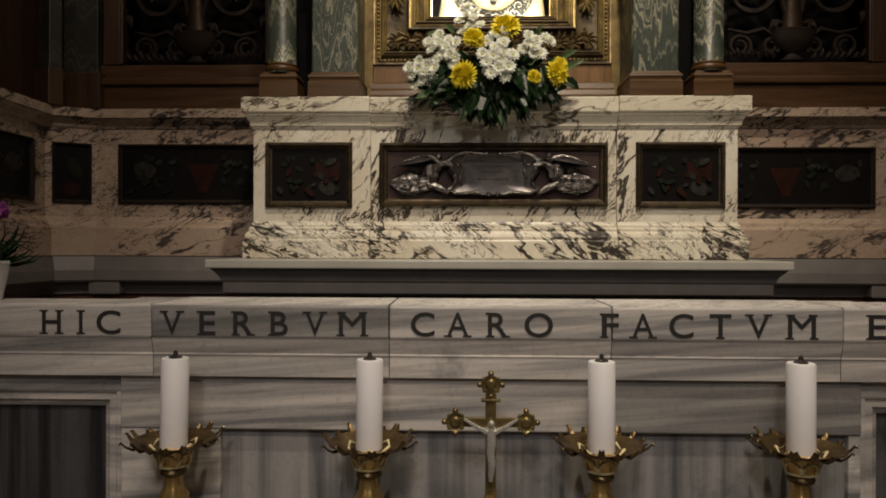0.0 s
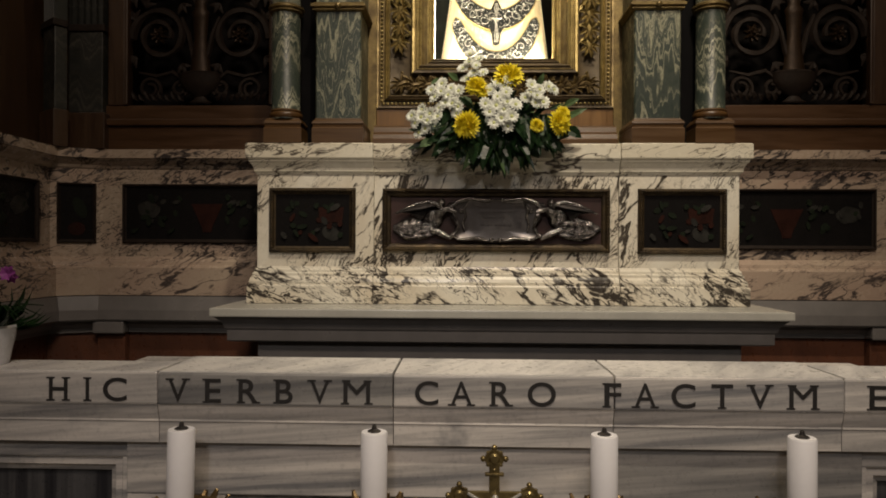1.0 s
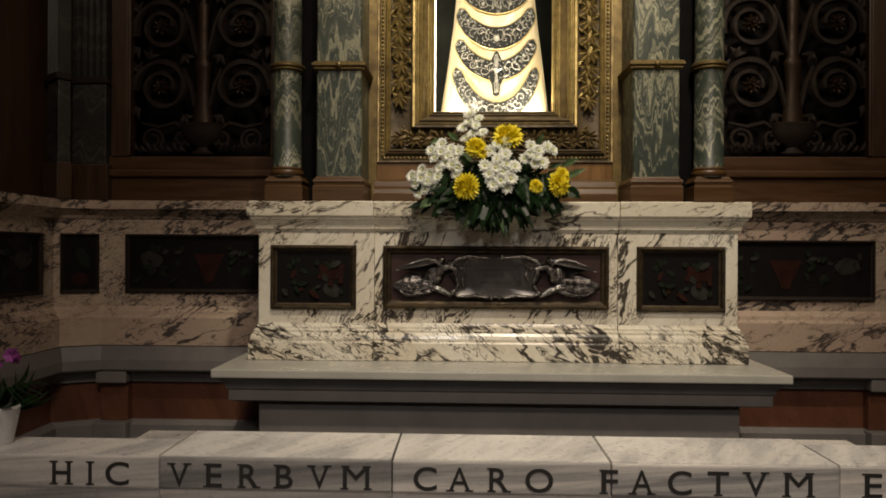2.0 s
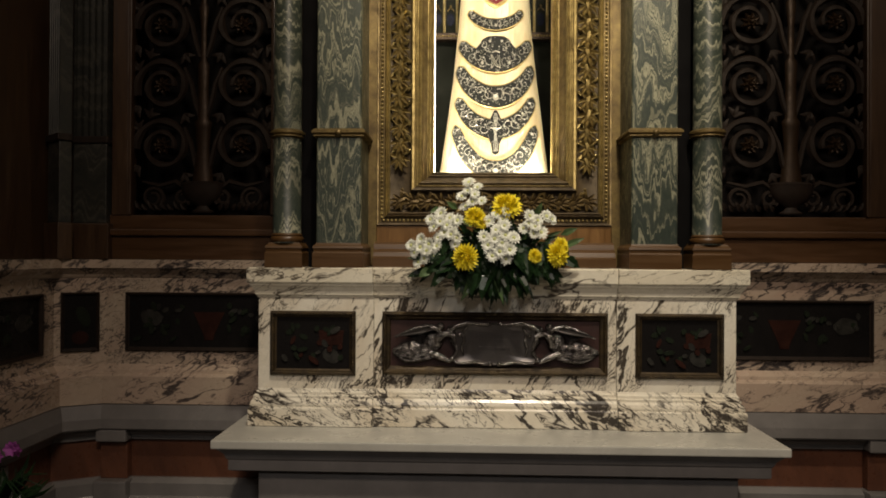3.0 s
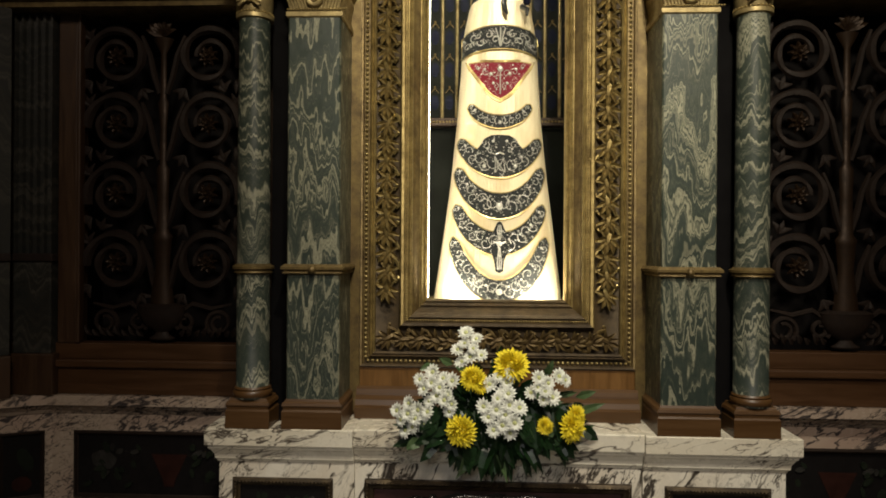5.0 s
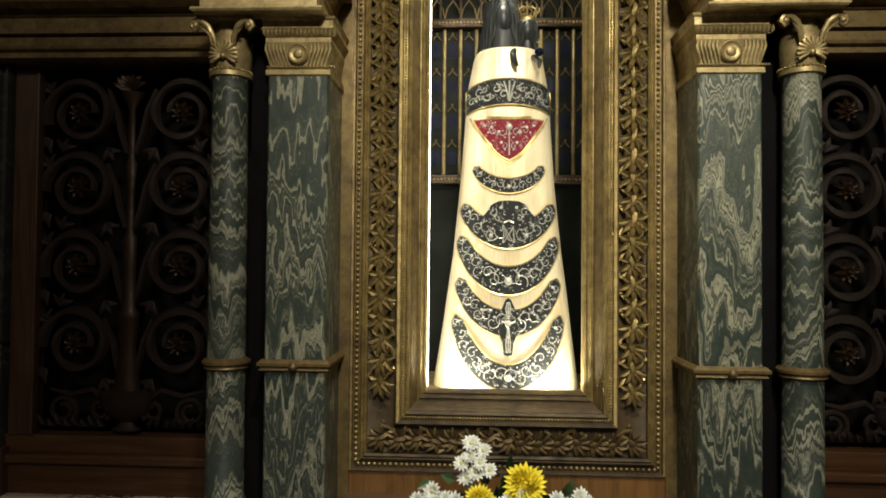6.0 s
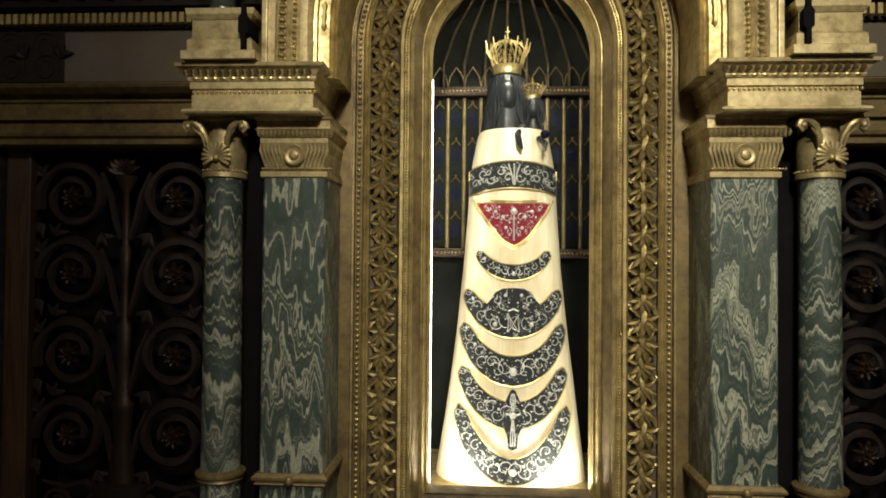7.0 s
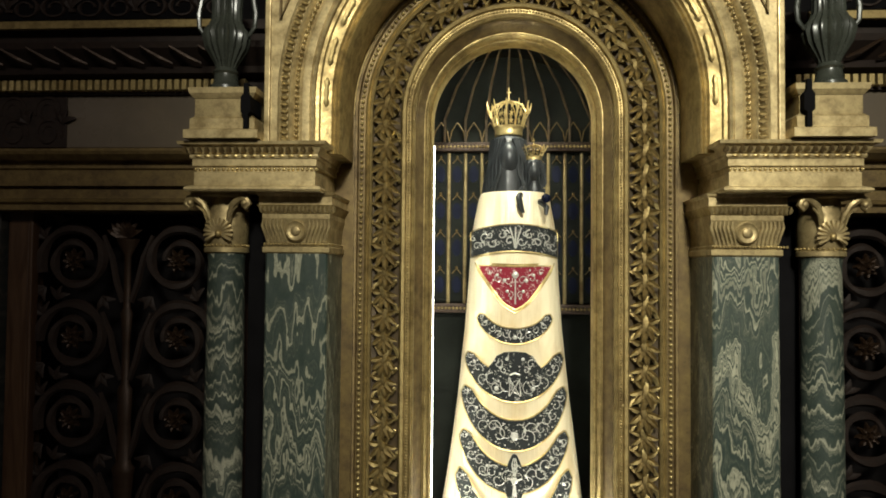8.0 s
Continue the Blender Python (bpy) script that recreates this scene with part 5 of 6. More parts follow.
sweep(bm, NQ, [(0, 2.27), (0.011, 2.27), (0.011, 2.34), (0, 2.34)], "xz")
part("arch_ground", bm, GOLD_OLD, back)

# ---- niche behind the frame ----
niche = thing("niche", (0, 0, 0), "dark vaulted niche with gilt tracery and blue glass", "niche", kind="structure")
NB = 2.82
part("niche_floor", boxed(-0.32, 0.32, 2.401, NB, 1.86, 1.905), GOLD_OLD, niche)
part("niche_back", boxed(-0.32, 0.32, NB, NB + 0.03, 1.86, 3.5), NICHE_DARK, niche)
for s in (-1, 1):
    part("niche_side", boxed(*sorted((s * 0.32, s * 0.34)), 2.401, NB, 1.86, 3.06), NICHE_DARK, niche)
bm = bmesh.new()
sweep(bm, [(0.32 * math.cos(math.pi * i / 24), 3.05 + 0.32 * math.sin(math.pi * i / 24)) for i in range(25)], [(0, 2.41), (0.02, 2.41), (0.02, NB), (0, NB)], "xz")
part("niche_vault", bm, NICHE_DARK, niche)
TY = NB - 0.02
for z0, z1 in ((2.53, 2.56), (3.052, 3.082)):
    part("tracery_rail", boxed(-0.3, 0.3, TY - 0.02, TY + 0.015, z0, z1, 0.004), BRONZE_WARM, niche)
    blobs("rail_beads", [(-0.29 + 0.012 * i, TY - 0.02, (z0 + z1) / 2) for i in range(49)], 0.005, niche, GOLD_OLD)
for i in range(12):
    x = -0.295 + 0.0536 * i
    part("mullion", lathe(bmesh.new(), [(0.006, 2.56), (0.0055, 3.05)], 8, (x, TY, 0)), GOLD_CARVED, niche)
    if i < 11:
        c = x + 0.0268
        part("pane", boxed(c - 0.022, c + 0.022, TY + 0.004, TY + 0.01, 2.565, 3.05), NICHE_DARK, niche)
        for z in (2.62, 2.74, 2.86, 2.98):
            chip(niche, "pane", [(c + a, b) for a, b in oval(0, z, 0.015, 0.028, 10)], BLUE_GLASS, TY + 0.003)
            bm = bmesh.new()
            tube(bm, [(c - 0.015, TY, z + 0.035), (c, TY, z + 0.052), (c + 0.015, TY, z + 0.035)], [0.002, 0.003, 0.002], 5)
            ball(bm, (c, TY - 0.002, z + 0.056), 0.005, 6, 4)
            part("tracery", bm, GOLD_BROWN, niche)
        bm = bmesh.new()
        for k in (-1, 1):
            tube(bm, [(c + k * 0.0268, TY, 3.085), (c + k * 0.02, TY, 3.12), (c, TY, 3.15)], [0.002, 0.0025, 0.002], 5)
        part("tracery", bm, GOLD_BROWN, niche)
for i in range(9):
    x = -0.27 + 0.0675 * i
    bm = bmesh.new()
    tube(bm, [(x, TY, 3.082), (x, TY, 3.16), (x * 0.8, TY - 0.06, 3.25), (x * 0.5, TY - 0.15, 3.32), (x * 0.2, TY - 0.22, 3.36)], [0.0045, 0.0045, 0.004, 0.0035, 0.003], 6)
    part("vault_rib", bm, GOLD_UMBER, niche)
# light strips and lamps behind the frame
part("light_strip", boxed(-0.26, -0.2065, 2.402, 2.408, 1.93, 3.0), STRIP, niche, "glowing warm light strip")
part("light_strip", boxed(0.235, 0.26, 2.402, 2.408, 1.93, 3.0), STRIP_SOFT, niche, "glowing warm light strip")
part("vault_light", boxed(-0.1, 0.1, 2.403, 2.425, 3.282, 3.29), STRIP_HOT, niche, "glowing warm lamp behind the arch")
# unseen sheet added to keep the lamp's light off the vault
part("lamp_hood", boxed(-0.12, 0.12, 2.401, 2.455, 3.292, 3.298, 0.001), NICHE_DARK, niche, "unseen dark sheet added above the lamp")
for s in (-1, 1):
    part("floor_light", boxed(*sorted((s * 0.09, s * 0.19)), 2.403, 2.43, 1.906, 1.911), STRIP_HOT, niche, "glowing warm floor light")

# ---- statue: one mesh ----
SX, SY = 0.014, 2.60
bm = bmesh.new()


def robe_half(z):
    """Half-width of the robe at height z."""
    pts = [(1.905, 0.215), (2.1, 0.187), (2.3, 0.162), (2.5, 0.141), (2.66, 0.129), (2.76, 0.124), (2.82, 0.114), (2.875, 0.103), (2.89, 0.096)]
    for (a, p), (b, q) in zip(pts, pts[1:]):
        if z <= b:
            return p + (q - p) * (z - a) / (b - a)
    return pts[-1][1]


def robe_front(x, z, proud=0.0):
    """The robe's front surface at the offset x from its middle."""
    w = robe_half(z)
    q = max(-0.995, min(0.995, x / w))
    return SY - 0.135 * (0.75 + 0.25 * w / 0.2) * (1 - abs(q) ** 2.6) ** (1 / 2.6) - proud


ZS = [1.905, 1.95, 2.0, 2.1, 2.2, 2.3, 2.4, 2.5, 2.6, 2.66, 2.71, 2.76, 2.82, 2.86, 2.875, 2.888]
NS = 40
rings = []
for z in ZS:
    w = robe_half(z)
    ring = []
    for i in range(NS):
        a = math.pi * 2 * i / NS
        c, s = math.cos(a), math.sin(a)
        fold = 1 + 0.012 * math.sin(a * 7 + z * 9) * (2.9 - z)
        x = w * fold * math.copysign(abs(c) ** 0.77, c)
        y = -0.135 * (0.75 + 0.25 * w / 0.2) * math.copysign(abs(s) ** 0.77, s)
        ring.append(bm.verts.new((SX + x, SY + y, z)))
    rings.append(ring)
for a, b in zip(rings, rings[1:]):
    for i in range(NS):
        bm.faces.new((a[i], a[(i + 1) % NS], b[(i + 1) % NS], b[i]))
bm.faces.new(rings[0])
bm.faces.new(rings[-1])


def cloth(rows, mat, proud=0.006, rim=6):
    """A raised cloth piece from a grid of (x, z) points on the robe's front."""
    top = [[bm.verts.new((SX + x, robe_front(x, z, proud), z)) for x, z in row] for row in rows]
    for a, b in zip(top, top[1:]):
        for i in range(len(a) - 1):
            f = bm.faces.new((a[i], a[i + 1], b[i + 1], b[i]))
            f.material_index = mat
    edge = rows[0] + [r[-1] for r in rows[1:]] + rows[-1][-2::-1] + [r[0] for r in rows[-2:0:-1]]
    n = len(edge)
    cx, cz = sum(p[0] for p in edge) / n, sum(p[1] for p in edge) / n
    rings = [[bm.verts.new((SX + x, robe_front(x, z, q), z)) for x, z in edge] for q in (proud, proud + 0.002, -0.004)]
    out = []
    for i in range(n):
        (ax, az), (bx, bz) = edge[i - 1], edge[(i + 1) % n]
        d = Vector((bx - ax, bz - az))
        d = d.normalized() if d.length > 1e-6 else Vector((1, 0))
        out.append((edge[i][0] + d.y * 0.0032, edge[i][1] - d.x * 0.0032))
    rings[1] = [bm.verts.new((SX + x, robe_front(x, z, proud + 0.001), z)) for x, z in out]
    rings[2] = [bm.verts.new((SX + x, robe_front(x, z, -0.004), z)) for x, z in out]
    for a, b in zip(rings, rings[1:]):
        for i in range(n):
            f = bm.faces.new((a[i], a[(i + 1) % n], b[(i + 1) % n], b[i]))
            f.material_index = rim


def stroke(pts, r, mat=3, lift=0.0075):
    """A fine raised embroidery line on the robe."""
    tube(bm, [(SX + x, robe_front(x, z, lift), z) for x, z in pts], r, 4, mat)


def curl(x, z, r, turn, way, w=0.0009):
    """A little tendril that winds into a spiral and ends in a pearl."""
    pts = []
    for i in range(13):
        f = i / 12
        a = turn + way * f * 5.6
        q = r * (1 - 0.72 * f)
        pts.append((x + q * math.cos(a), z + q * math.sin(a)))
    stroke(pts, [w * (1.25 - 0.5 * i / 12) for i in range(13)])
    pearls.append((pts[-1][0], pts[-1][1], 0.0022))


pearls = []
rnd = random.Random(11)


def crescent(tip, zt, zlo, zhi, thick_end):
    """A hanging crescent along an arc, rounded at the tips, with tendrils and pearls."""
    mid = (zlo + zhi) / 2
    half = (zhi - zlo) / 2
    xt = tip - thick_end * 0.6

    def centre(u):
        a = u * 1.22
        return xt * math.sin(a) / math.sin(1.22), mid + (zt - 0.012 - mid) * (1 - math.cos(a)) / (1 - math.cos(1.22))

    rows = [[] for _ in range(5)]
    line = []
    N = 34
    for i in range(N + 1):
        u = -1 + 2 * i / N
        (ax, az), (bx, bz) = centre(u - 0.01), centre(u + 0.01)
        d = Vector((bx - ax, bz - az)).normalized()
        n = Vector((-d.y, d.x))
        t = thick_end + (half - thick_end) * (1 - abs(u) ** 1.6)
        t *= math.sqrt(max(1 - max(0, (abs(u) - 0.9) / 0.1) ** 2, 0.02))
        c = Vector(centre(u))
        line.append((c, d, n, t))
        for j in range(5):
            p = c + n * t * (j / 2 - 1)
            rows[j].append((p.x, p.y))
    cloth(rows, 1)
    k = max(4, int(tip / 0.018))
    for s in (-1, 1):
        for q in range(k):
            u = (q + 0.75) / (k + 0.3)
            c, d, n, t = line[min(N, int(N * (0.5 + 0.5 * s * u)))]
            way = 1 if q % 2 else -1
            curl(c.x - n.x * t * 0.18 * way, c.y - n.y * t * 0.18 * way, t * 0.62, rnd.uniform(0, 6), way * s)
            for e in (-0.72, 0.72):
                pearls.append((c.x + n.x * t * e, c.y + n.y * t * e, rnd.uniform(0.0014, 0.0026)))
            if q % 2:
                pearls.append((c.x + n.x * t * 0.3, c.y + n.y * t * 0.3, rnd.uniform(0.003, 0.005)))
    return line


for tip, zt, zlo, zhi, te in ((0.104, 2.557, 2.467, 2.507, 0.011), (0.136, 2.449, 2.309, 2.383, 0.013), (0.145, 2.355, 2.178, 2.258, 0.0145), (0.149, 2.235, 2.062, 2.134, 0.0155), (0.159, 2.130, 1.911, 1.982, 0.0165)):
    crescent(tip, zt, zlo, zhi, te)
# crowned cipher on the second, heart on the third, pointed drop on the fourth, palmettes on the last
cloth([[(-0.072, 2.37), (-0.05, 2.365), (-0.025, 2.365), (0.0, 2.365), (0.025, 2.365), (0.05, 2.365), (0.072, 2.37)], [(-0.074, 2.395), (-0.05, 2.40), (-0.025, 2.405), (0.0, 2.41), (0.025, 2.405), (0.05, 2.40), (0.074, 2.395)], [(-0.058, 2.412), (-0.048, 2.43), (-0.028, 2.44), (0.0, 2.442), (0.028, 2.44), (0.048, 2.43), (0.058, 2.412)]], 1, 0.0075, 1)
stroke([(-0.016, 2.325), (-0.012, 2.37), (0.0, 2.335), (0.012, 2.37), (0.016, 2.325)], 0.0017, lift=0.009)
stroke([(-0.014, 2.372), (0.014, 2.325)], 0.0013, lift=0.009)
stroke([(0.014, 2.372), (-0.014, 2.325)], 0.0013, lift=0.009)
stroke([(-0.014, 2.382), (0.0, 2.388), (0.014, 2.382)], 0.0025, lift=0.009)
for s in (-1, 1):
    for x, z, r in ((0.022, 2.425, 0.005), (0.04, 2.40, 0.0035), (0.05, 2.345, 0.0065), (0.055, 2.42, 0.003), (0.012, 2.405, 0.0025)):
        pearls.append((s * x, z, r))
    curl(s * 0.045, 2.412, 0.013, 1.0, s)
    curl(s * 0.03, 2.395, 0.010, 2.0, -s)
cloth([[(-0.009, 2.012), (0.0, 2.008), (0.009, 2.012)], [(-0.012, 2.045), (0.0, 2.045), (0.012, 2.045)], [(-0.022, 2.068), (0.0, 2.068), (0.022, 2.068)], [(-0.026, 2.11), (0.0, 2.11), (0.026, 2.11)], [(-0.013, 2.145), (0.0, 2.147), (0.013, 2.145)], [(-0.004, 2.164), (0.0, 2.166), (0.004, 2.164)]], 1, 0.0075, 1)
for x, z, r in ((0, 2.215, 0.011), (-0.004, 2.222, 0.006), (0.004, 2.222, 0.006), (0, 2.098, 0.010), (0, 2.06, 0.005), (0, 2.13, 0.005), (0, 1.945, 0.011), (0, 2.484, 0.006)):
    pearls.append((x, z, r))
for k in (-0.005, 0.0, 0.005):
    stroke([(k * 0.4, 2.085), (k * 1.3, 2.04), (k, 2.016)], 0.0014, lift=0.010)
    stroke([(k * 0.4, 2.11), (k * 1.4, 2.14), (k * 0.6, 2.158)], 0.0014, lift=0.010)
for s in (-1, 1):
    stroke([(s * 0.004, 2.1), (s * 0.02, 2.104)], 0.002, lift=0.010)
    stroke([(s * 0.012, 2.478), (s * 0.018, 2.492), (s * 0.012, 2.502)], 0.0013)
# three-cornered red piece
tri = []
for j in range(9):
    f = j / 8
    w = 0.086 * f + 0.015 * min(1.0, f / 0.25) ** 0.5 + 0.001
    z = 2.562 + 0.114 * f ** 1.1
    tri.append([(w * q, z + (0.0 if f < 1 else 0.004 * abs(q))) for q in (-1, -0.5, 0, 0.5, 1)])
big = [[(x * 1.1, 2.553 + (z - 2.562) * 1.13) for x, z in row] for row in tri]
cloth(big, 6, 0.003, 6)
cloth(tri, 2, 0.006)
pearls.append((0, 2.655, 0.010))
pearls.append((0, 2.655, 0.006))
for s in (-1, 1):
    for x, z, r in ((0.03, 2.64, 0.006), (0.05, 2.655, 0.005), (0.07, 2.66, 0.004), (0.022, 2.61, 0.005), (0.04, 2.668, 0.003), (0.012, 2.59, 0.003), (0.06, 2.64, 0.003), (0.012, 2.625, 0.003)):
        pearls.append((s * x, z, r))
    curl(s * 0.02, 2.64, 0.013, 0.5, s)
    curl(s * 0.045, 2.645, 0.012, 2.5, -s)
    curl(s * 0.014, 2.60, 0.010, 1.5, s)
    curl(s * 0.072, 2.663, 0.009, 0.5, s)
stroke([(0, 2.645), (0, 2.61), (0, 2.575)], 0.002)
# belt
belt = [[(x, z0 - 0.018 * (x / 0.124) ** 2) for x in [-0.1235 + 0.247 * i / 34 for i in range(35)]] for z0 in (2.722, 2.746, 2.77, 2.794)]
cloth(belt, 1, 0.007)
for s in (-1, 1):
    for i in range(5):
        x = s * (0.016 + 0.0225 * i)
        z = 2.758 - 0.018 * (x / 0.124) ** 2
        curl(x, z + 0.010 * (1 if i % 2 else -1), 0.014, 1.5 * i, s * (1 if i % 2 else -1), 0.0016)
        curl(x + s * 0.010, z - 0.012 * (1 if i % 2 else -1), 0.009, 2.0 * i, -s, 0.0014)
    stroke([(s * 0.002, 2.73), (s * 0.007, 2.758), (s * 0.016, 2.786)], 0.002)
stroke([(0, 2.728), (0, 2.788)], 0.0022)
for x, z, r in pearls:
    y = robe_front(x, z, 0.0075)
    c = [bm.verts.new((SX + x + r * math.cos(a), y, z + r * math.sin(a))) for a in (0, 1.05, 2.09, 3.14, 4.19, 5.24)]
    t = bm.verts.new((SX + x, y - r * 0.6, z))
    for i in range(6):
        f = bm.faces.new((c[i], c[(i + 1) % 6], t))
        f.material_index = 3
# heads, hair and crowns as plain turned shapes
HX, HY = -0.003, 2.575
lathe(bm, [(0.07, 2.86), (0.069, 2.89), (0.064, 2.935), (0.059, 2.97), (0.053, 3.015), (0.044, 3.05), (0.02, 3.068)], 24, (HX, HY, 0), 4, 9, 0.07)
ball(bm, (HX, HY - 0.036, 2.985), 0.037, 16, 12, 4, (0.85, 0.85, 1.45))
lathe(bm, [(0.026, 2.87), (0.024, 2.92)], 14, (HX, HY - 0.03, 0), 4)
KX, KY = 0.068, 2.55
lathe(bm, [(0.034, 2.86), (0.032, 2.90), (0.026, 2.92), (0.03, 2.94), (0.031, 2.975), (0.02, 2.99)], 18, (KX, KY, 0), 4, 7, 0.06)
ball(bm, (KX, KY - 0.02, 2.95), 0.022, 12, 8, 4, (0.9, 0.8, 1.35))
tube(bm, [(KX - 0.03, KY - 0.03, 2.9), (KX - 0.045, KY - 0.075, 2.87), (KX - 0.04, KY - 0.092, 2.84), (KX - 0.033, KY - 0.095, 2.825)], [0.01, 0.009, 0.008, 0.004], 8, 4)
tube(bm, [(KX + 0.015, KY - 0.06, 2.86), (KX + 0.03, KY - 0.09, 2.84), (KX + 0.028, KY - 0.095, 2.82)], [0.009, 0.008, 0.004], 8, 4)
ball(bm, (KX + 0.028, KY - 0.09, 2.866), 0.0125, 12, 8, 5)
tube(bm, [(KX + 0.028, KY - 0.09, 2.878), (KX + 0.028, KY - 0.09, 2.902)], 0.0015, 5, 6)
tube(bm, [(KX + 0.021, KY - 0.09, 2.894), (KX + 0.035, KY - 0.09, 2.894)], 0.0015, 5, 6)


for cx, cy, z0, z1, r0, r1, n in ((HX, HY, 2.875, 3.045, 0.072, 0.047, 7), (KX, KY, 2.885, 2.975, 0.036, 0.030, 5)):
    for side in (-1, 1):
        for i in range(n):
            a = math.radians(-90 + side * (32 + 62 * i / (n - 1)))
            pts = []
            for j in range(9):
                f = j / 8
                q = (r0 + (r1 - r0) * f) * (1 + 0.05 * math.sin(9 * f + i))
                t = a + side * 0.06 * math.sin(11 * f + 1.3 * i) - side * 0.25 * f * f
                pts.append((cx + q * math.cos(t), cy + q * math.sin(t), z0 + (z1 - z0) * f))
            tube(bm, pts, 0.0055 if n == 7 else 0.0034, 5, 4)


def crown(cx, cy, z, r, h, n):
    lathe(bm, [(r * 0.96, z), (r * 1.0, z + 0.04 * h), (r * 0.97, z + 0.07 * h), (r * 1.02, z + 0.16 * h), (r * 1.06, z + 0.19 * h), (r * 0.9, z + 0.18 * h)], 24, (cx, cy, 0), 6)
    for i in range(n):
        a = 2 * math.pi * i / n
        c, s = math.cos(a), math.sin(a)

        def at(k, f, turn=0.0):
            return (cx + r * k * math.cos(a + turn), cy + r * k * math.sin(a + turn), z + f * h)
        tube(bm, [at(1.03, 0.17), at(1.2, 0.36), at(1.5, 0.52), at(1.62, 0.68)], [0.06 * r, 0.06 * r, 0.07 * r, 0.03 * r], 5, 6)
        tube(bm, [at(1.36, 0.46), at(1.05, 0.62), at(0.45, 0.70), at(0.0, 0.70)], 0.045 * r, 5, 6)
        half = math.pi / n
        for k, f in ((1.08, 0.27), (1.2, 0.42), (1.42, 0.55)):
            for j in range(5):
                t = 2 * math.pi * j / 5 + 0.3
                tube(bm, [at(k, f, half), at(k, f + 0.075 * math.sin(t), half + 0.17 * math.cos(t) / k)], [0.04 * r, 0.012 * r], 4, 6)
    ball(bm, (cx, cy, z + 0.75 * h), 0.11 * r, 8, 6, 6)
    tube(bm, [(cx, cy, z + 0.75 * h), (cx, cy, z + h)], 0.045 * r, 5, 6)
    tube(bm, [(cx - 0.16 * r, cy, z + 0.9 * h), (cx + 0.16 * r, cy, z + 0.9 * h)], 0.045 * r, 5, 6)


crown(HX, HY, 3.058, 0.041, 0.145, 11)
crown(KX, KY, 2.983, 0.024, 0.065, 8)
single("robed_statue", bm, [ROBE, JEWEL_BLACK, JEWEL_RED, PEARL, BLACK_WOOD, BLUE_GLASS, GOLD], "black wooden statue in a cream gold robe with dark crescents", "statue", True)

# ---- bouquet on the predella ----


def pompon(r, seed):
    """A full chrysanthemum of many narrow petals, facing -y."""
    bm = bmesh.new()
    rnd = random.Random(seed)
    for ring, (n, el, l) in enumerate(((24, 0.05, 1.0), (23, 0.4, 0.96), (20, 0.75, 0.9), (14, 1.05, 0.82), (8, 1.35, 0.7))):
        for i in range(n):
            a = 2 * math.pi * (i + 0.5 * (ring % 2) + 0.3 * rnd.random()) / n
            e = el + 0.2 * (rnd.random() - 0.5)
            d = Vector((math.cos(a) * math.cos(e), -math.sin(e), math.sin(a) * math.cos(e)))
            leaf_blade(bm, d * 0.15 * r, d * r * l * (0.8 + 0.14 * rnd.random()), r * 0.27, Vector((0, -1, 0.01)) if el < 0.7 else Vector((math.sin(a), 0, -math.cos(a))), 0, 0.5, 0.12)
    ball(bm, (0, -0.1 * r, 0), r * 0.35, 8, 6, 1)
    return mesh_of("yellow_blossom", bm, [YELLOW_PETAL, YELLOW_PETAL])


def daisy(r, seed):
    bm = bmesh.new()
    rnd = random.Random(seed)
    for ring, (n, el, l) in enumerate(((13, 0.15, 1.0), (11, 0.45, 0.82))):
        for i in range(n):
            a = 2 * math.pi * (i + 0.5 * ring + 0.3 * rnd.random()) / n
            d = Vector((math.cos(a) * math.cos(el), -math.sin(el), math.sin(a) * math.cos(el)))
            leaf_blade(bm, d * 0.12 * r, d * r * l * (0.9 + 0.2 * rnd.random()), r * 0.42, (0, -1, 0.01), 0, 0.4, 0.15)
    ball(bm, (0, -0.22 * r, 0), r * 0.24, 8, 5, 1, (1, 0.7, 1))
    return mesh_of("white_blossom", bm, [WHITE_PETAL, FLOWER_EYE])


bouquet = thing("flower_bouquet", (0, 0, 0), "bouquet of white daisies and yellow chrysanthemums with dark leaves", "bouquet")
POMPONS = [pompon(0.032, s) for s in range(3)]
DAISIES = [daisy(0.022, s) for s in range(3)]
rnd = random.Random(21)
FC = Vector((0.0, 2.15, 1.64))
part("bowl", lathe(bmesh.new(), [(0.05, 0), (0.052, 0.004), (0.075, 0.03), (0.082, 0.055), (0.078, 0.055), (0.06, 0.03)], 20), LEAF, bouquet, "dark green flower bowl", True, (0.0, 2.19, 1.5945))


def facing(p, spread=0.35):
    """A turn that faces a blossom out of the bouquet's middle."""
    d = (Vector(p) - FC).normalized() + Vector((0, -0.9, 0.25)) + Vector((rnd.uniform(-spread, spread), 0, rnd.uniform(-spread, spread)))
    return Matrix.Translation(p) @ d.to_track_quat("-Y", "Z").to_matrix().to_4x4() @ pose(0, 0, 0, 0, rnd.uniform(0, 360), 0)


for x, z, y, k in ((0.031, 1.782, 2.04, 1.4), (-0.066, 1.750, 2.03, 1.0), (-0.092, 1.629, 1.99, 1.25), (0.176, 1.638, 2.01, 1.2), (-0.045, 1.736, 2.03, 0.8), (0.19, 1.663, 2.02, 0.85), (0.115, 1.634, 2.03, 0.7)):
    part("yellow_blossom", rnd.choice(POMPONS), None, bouquet, at=facing((x, y, z)) @ Matrix.Scale(1.28 * k, 4))
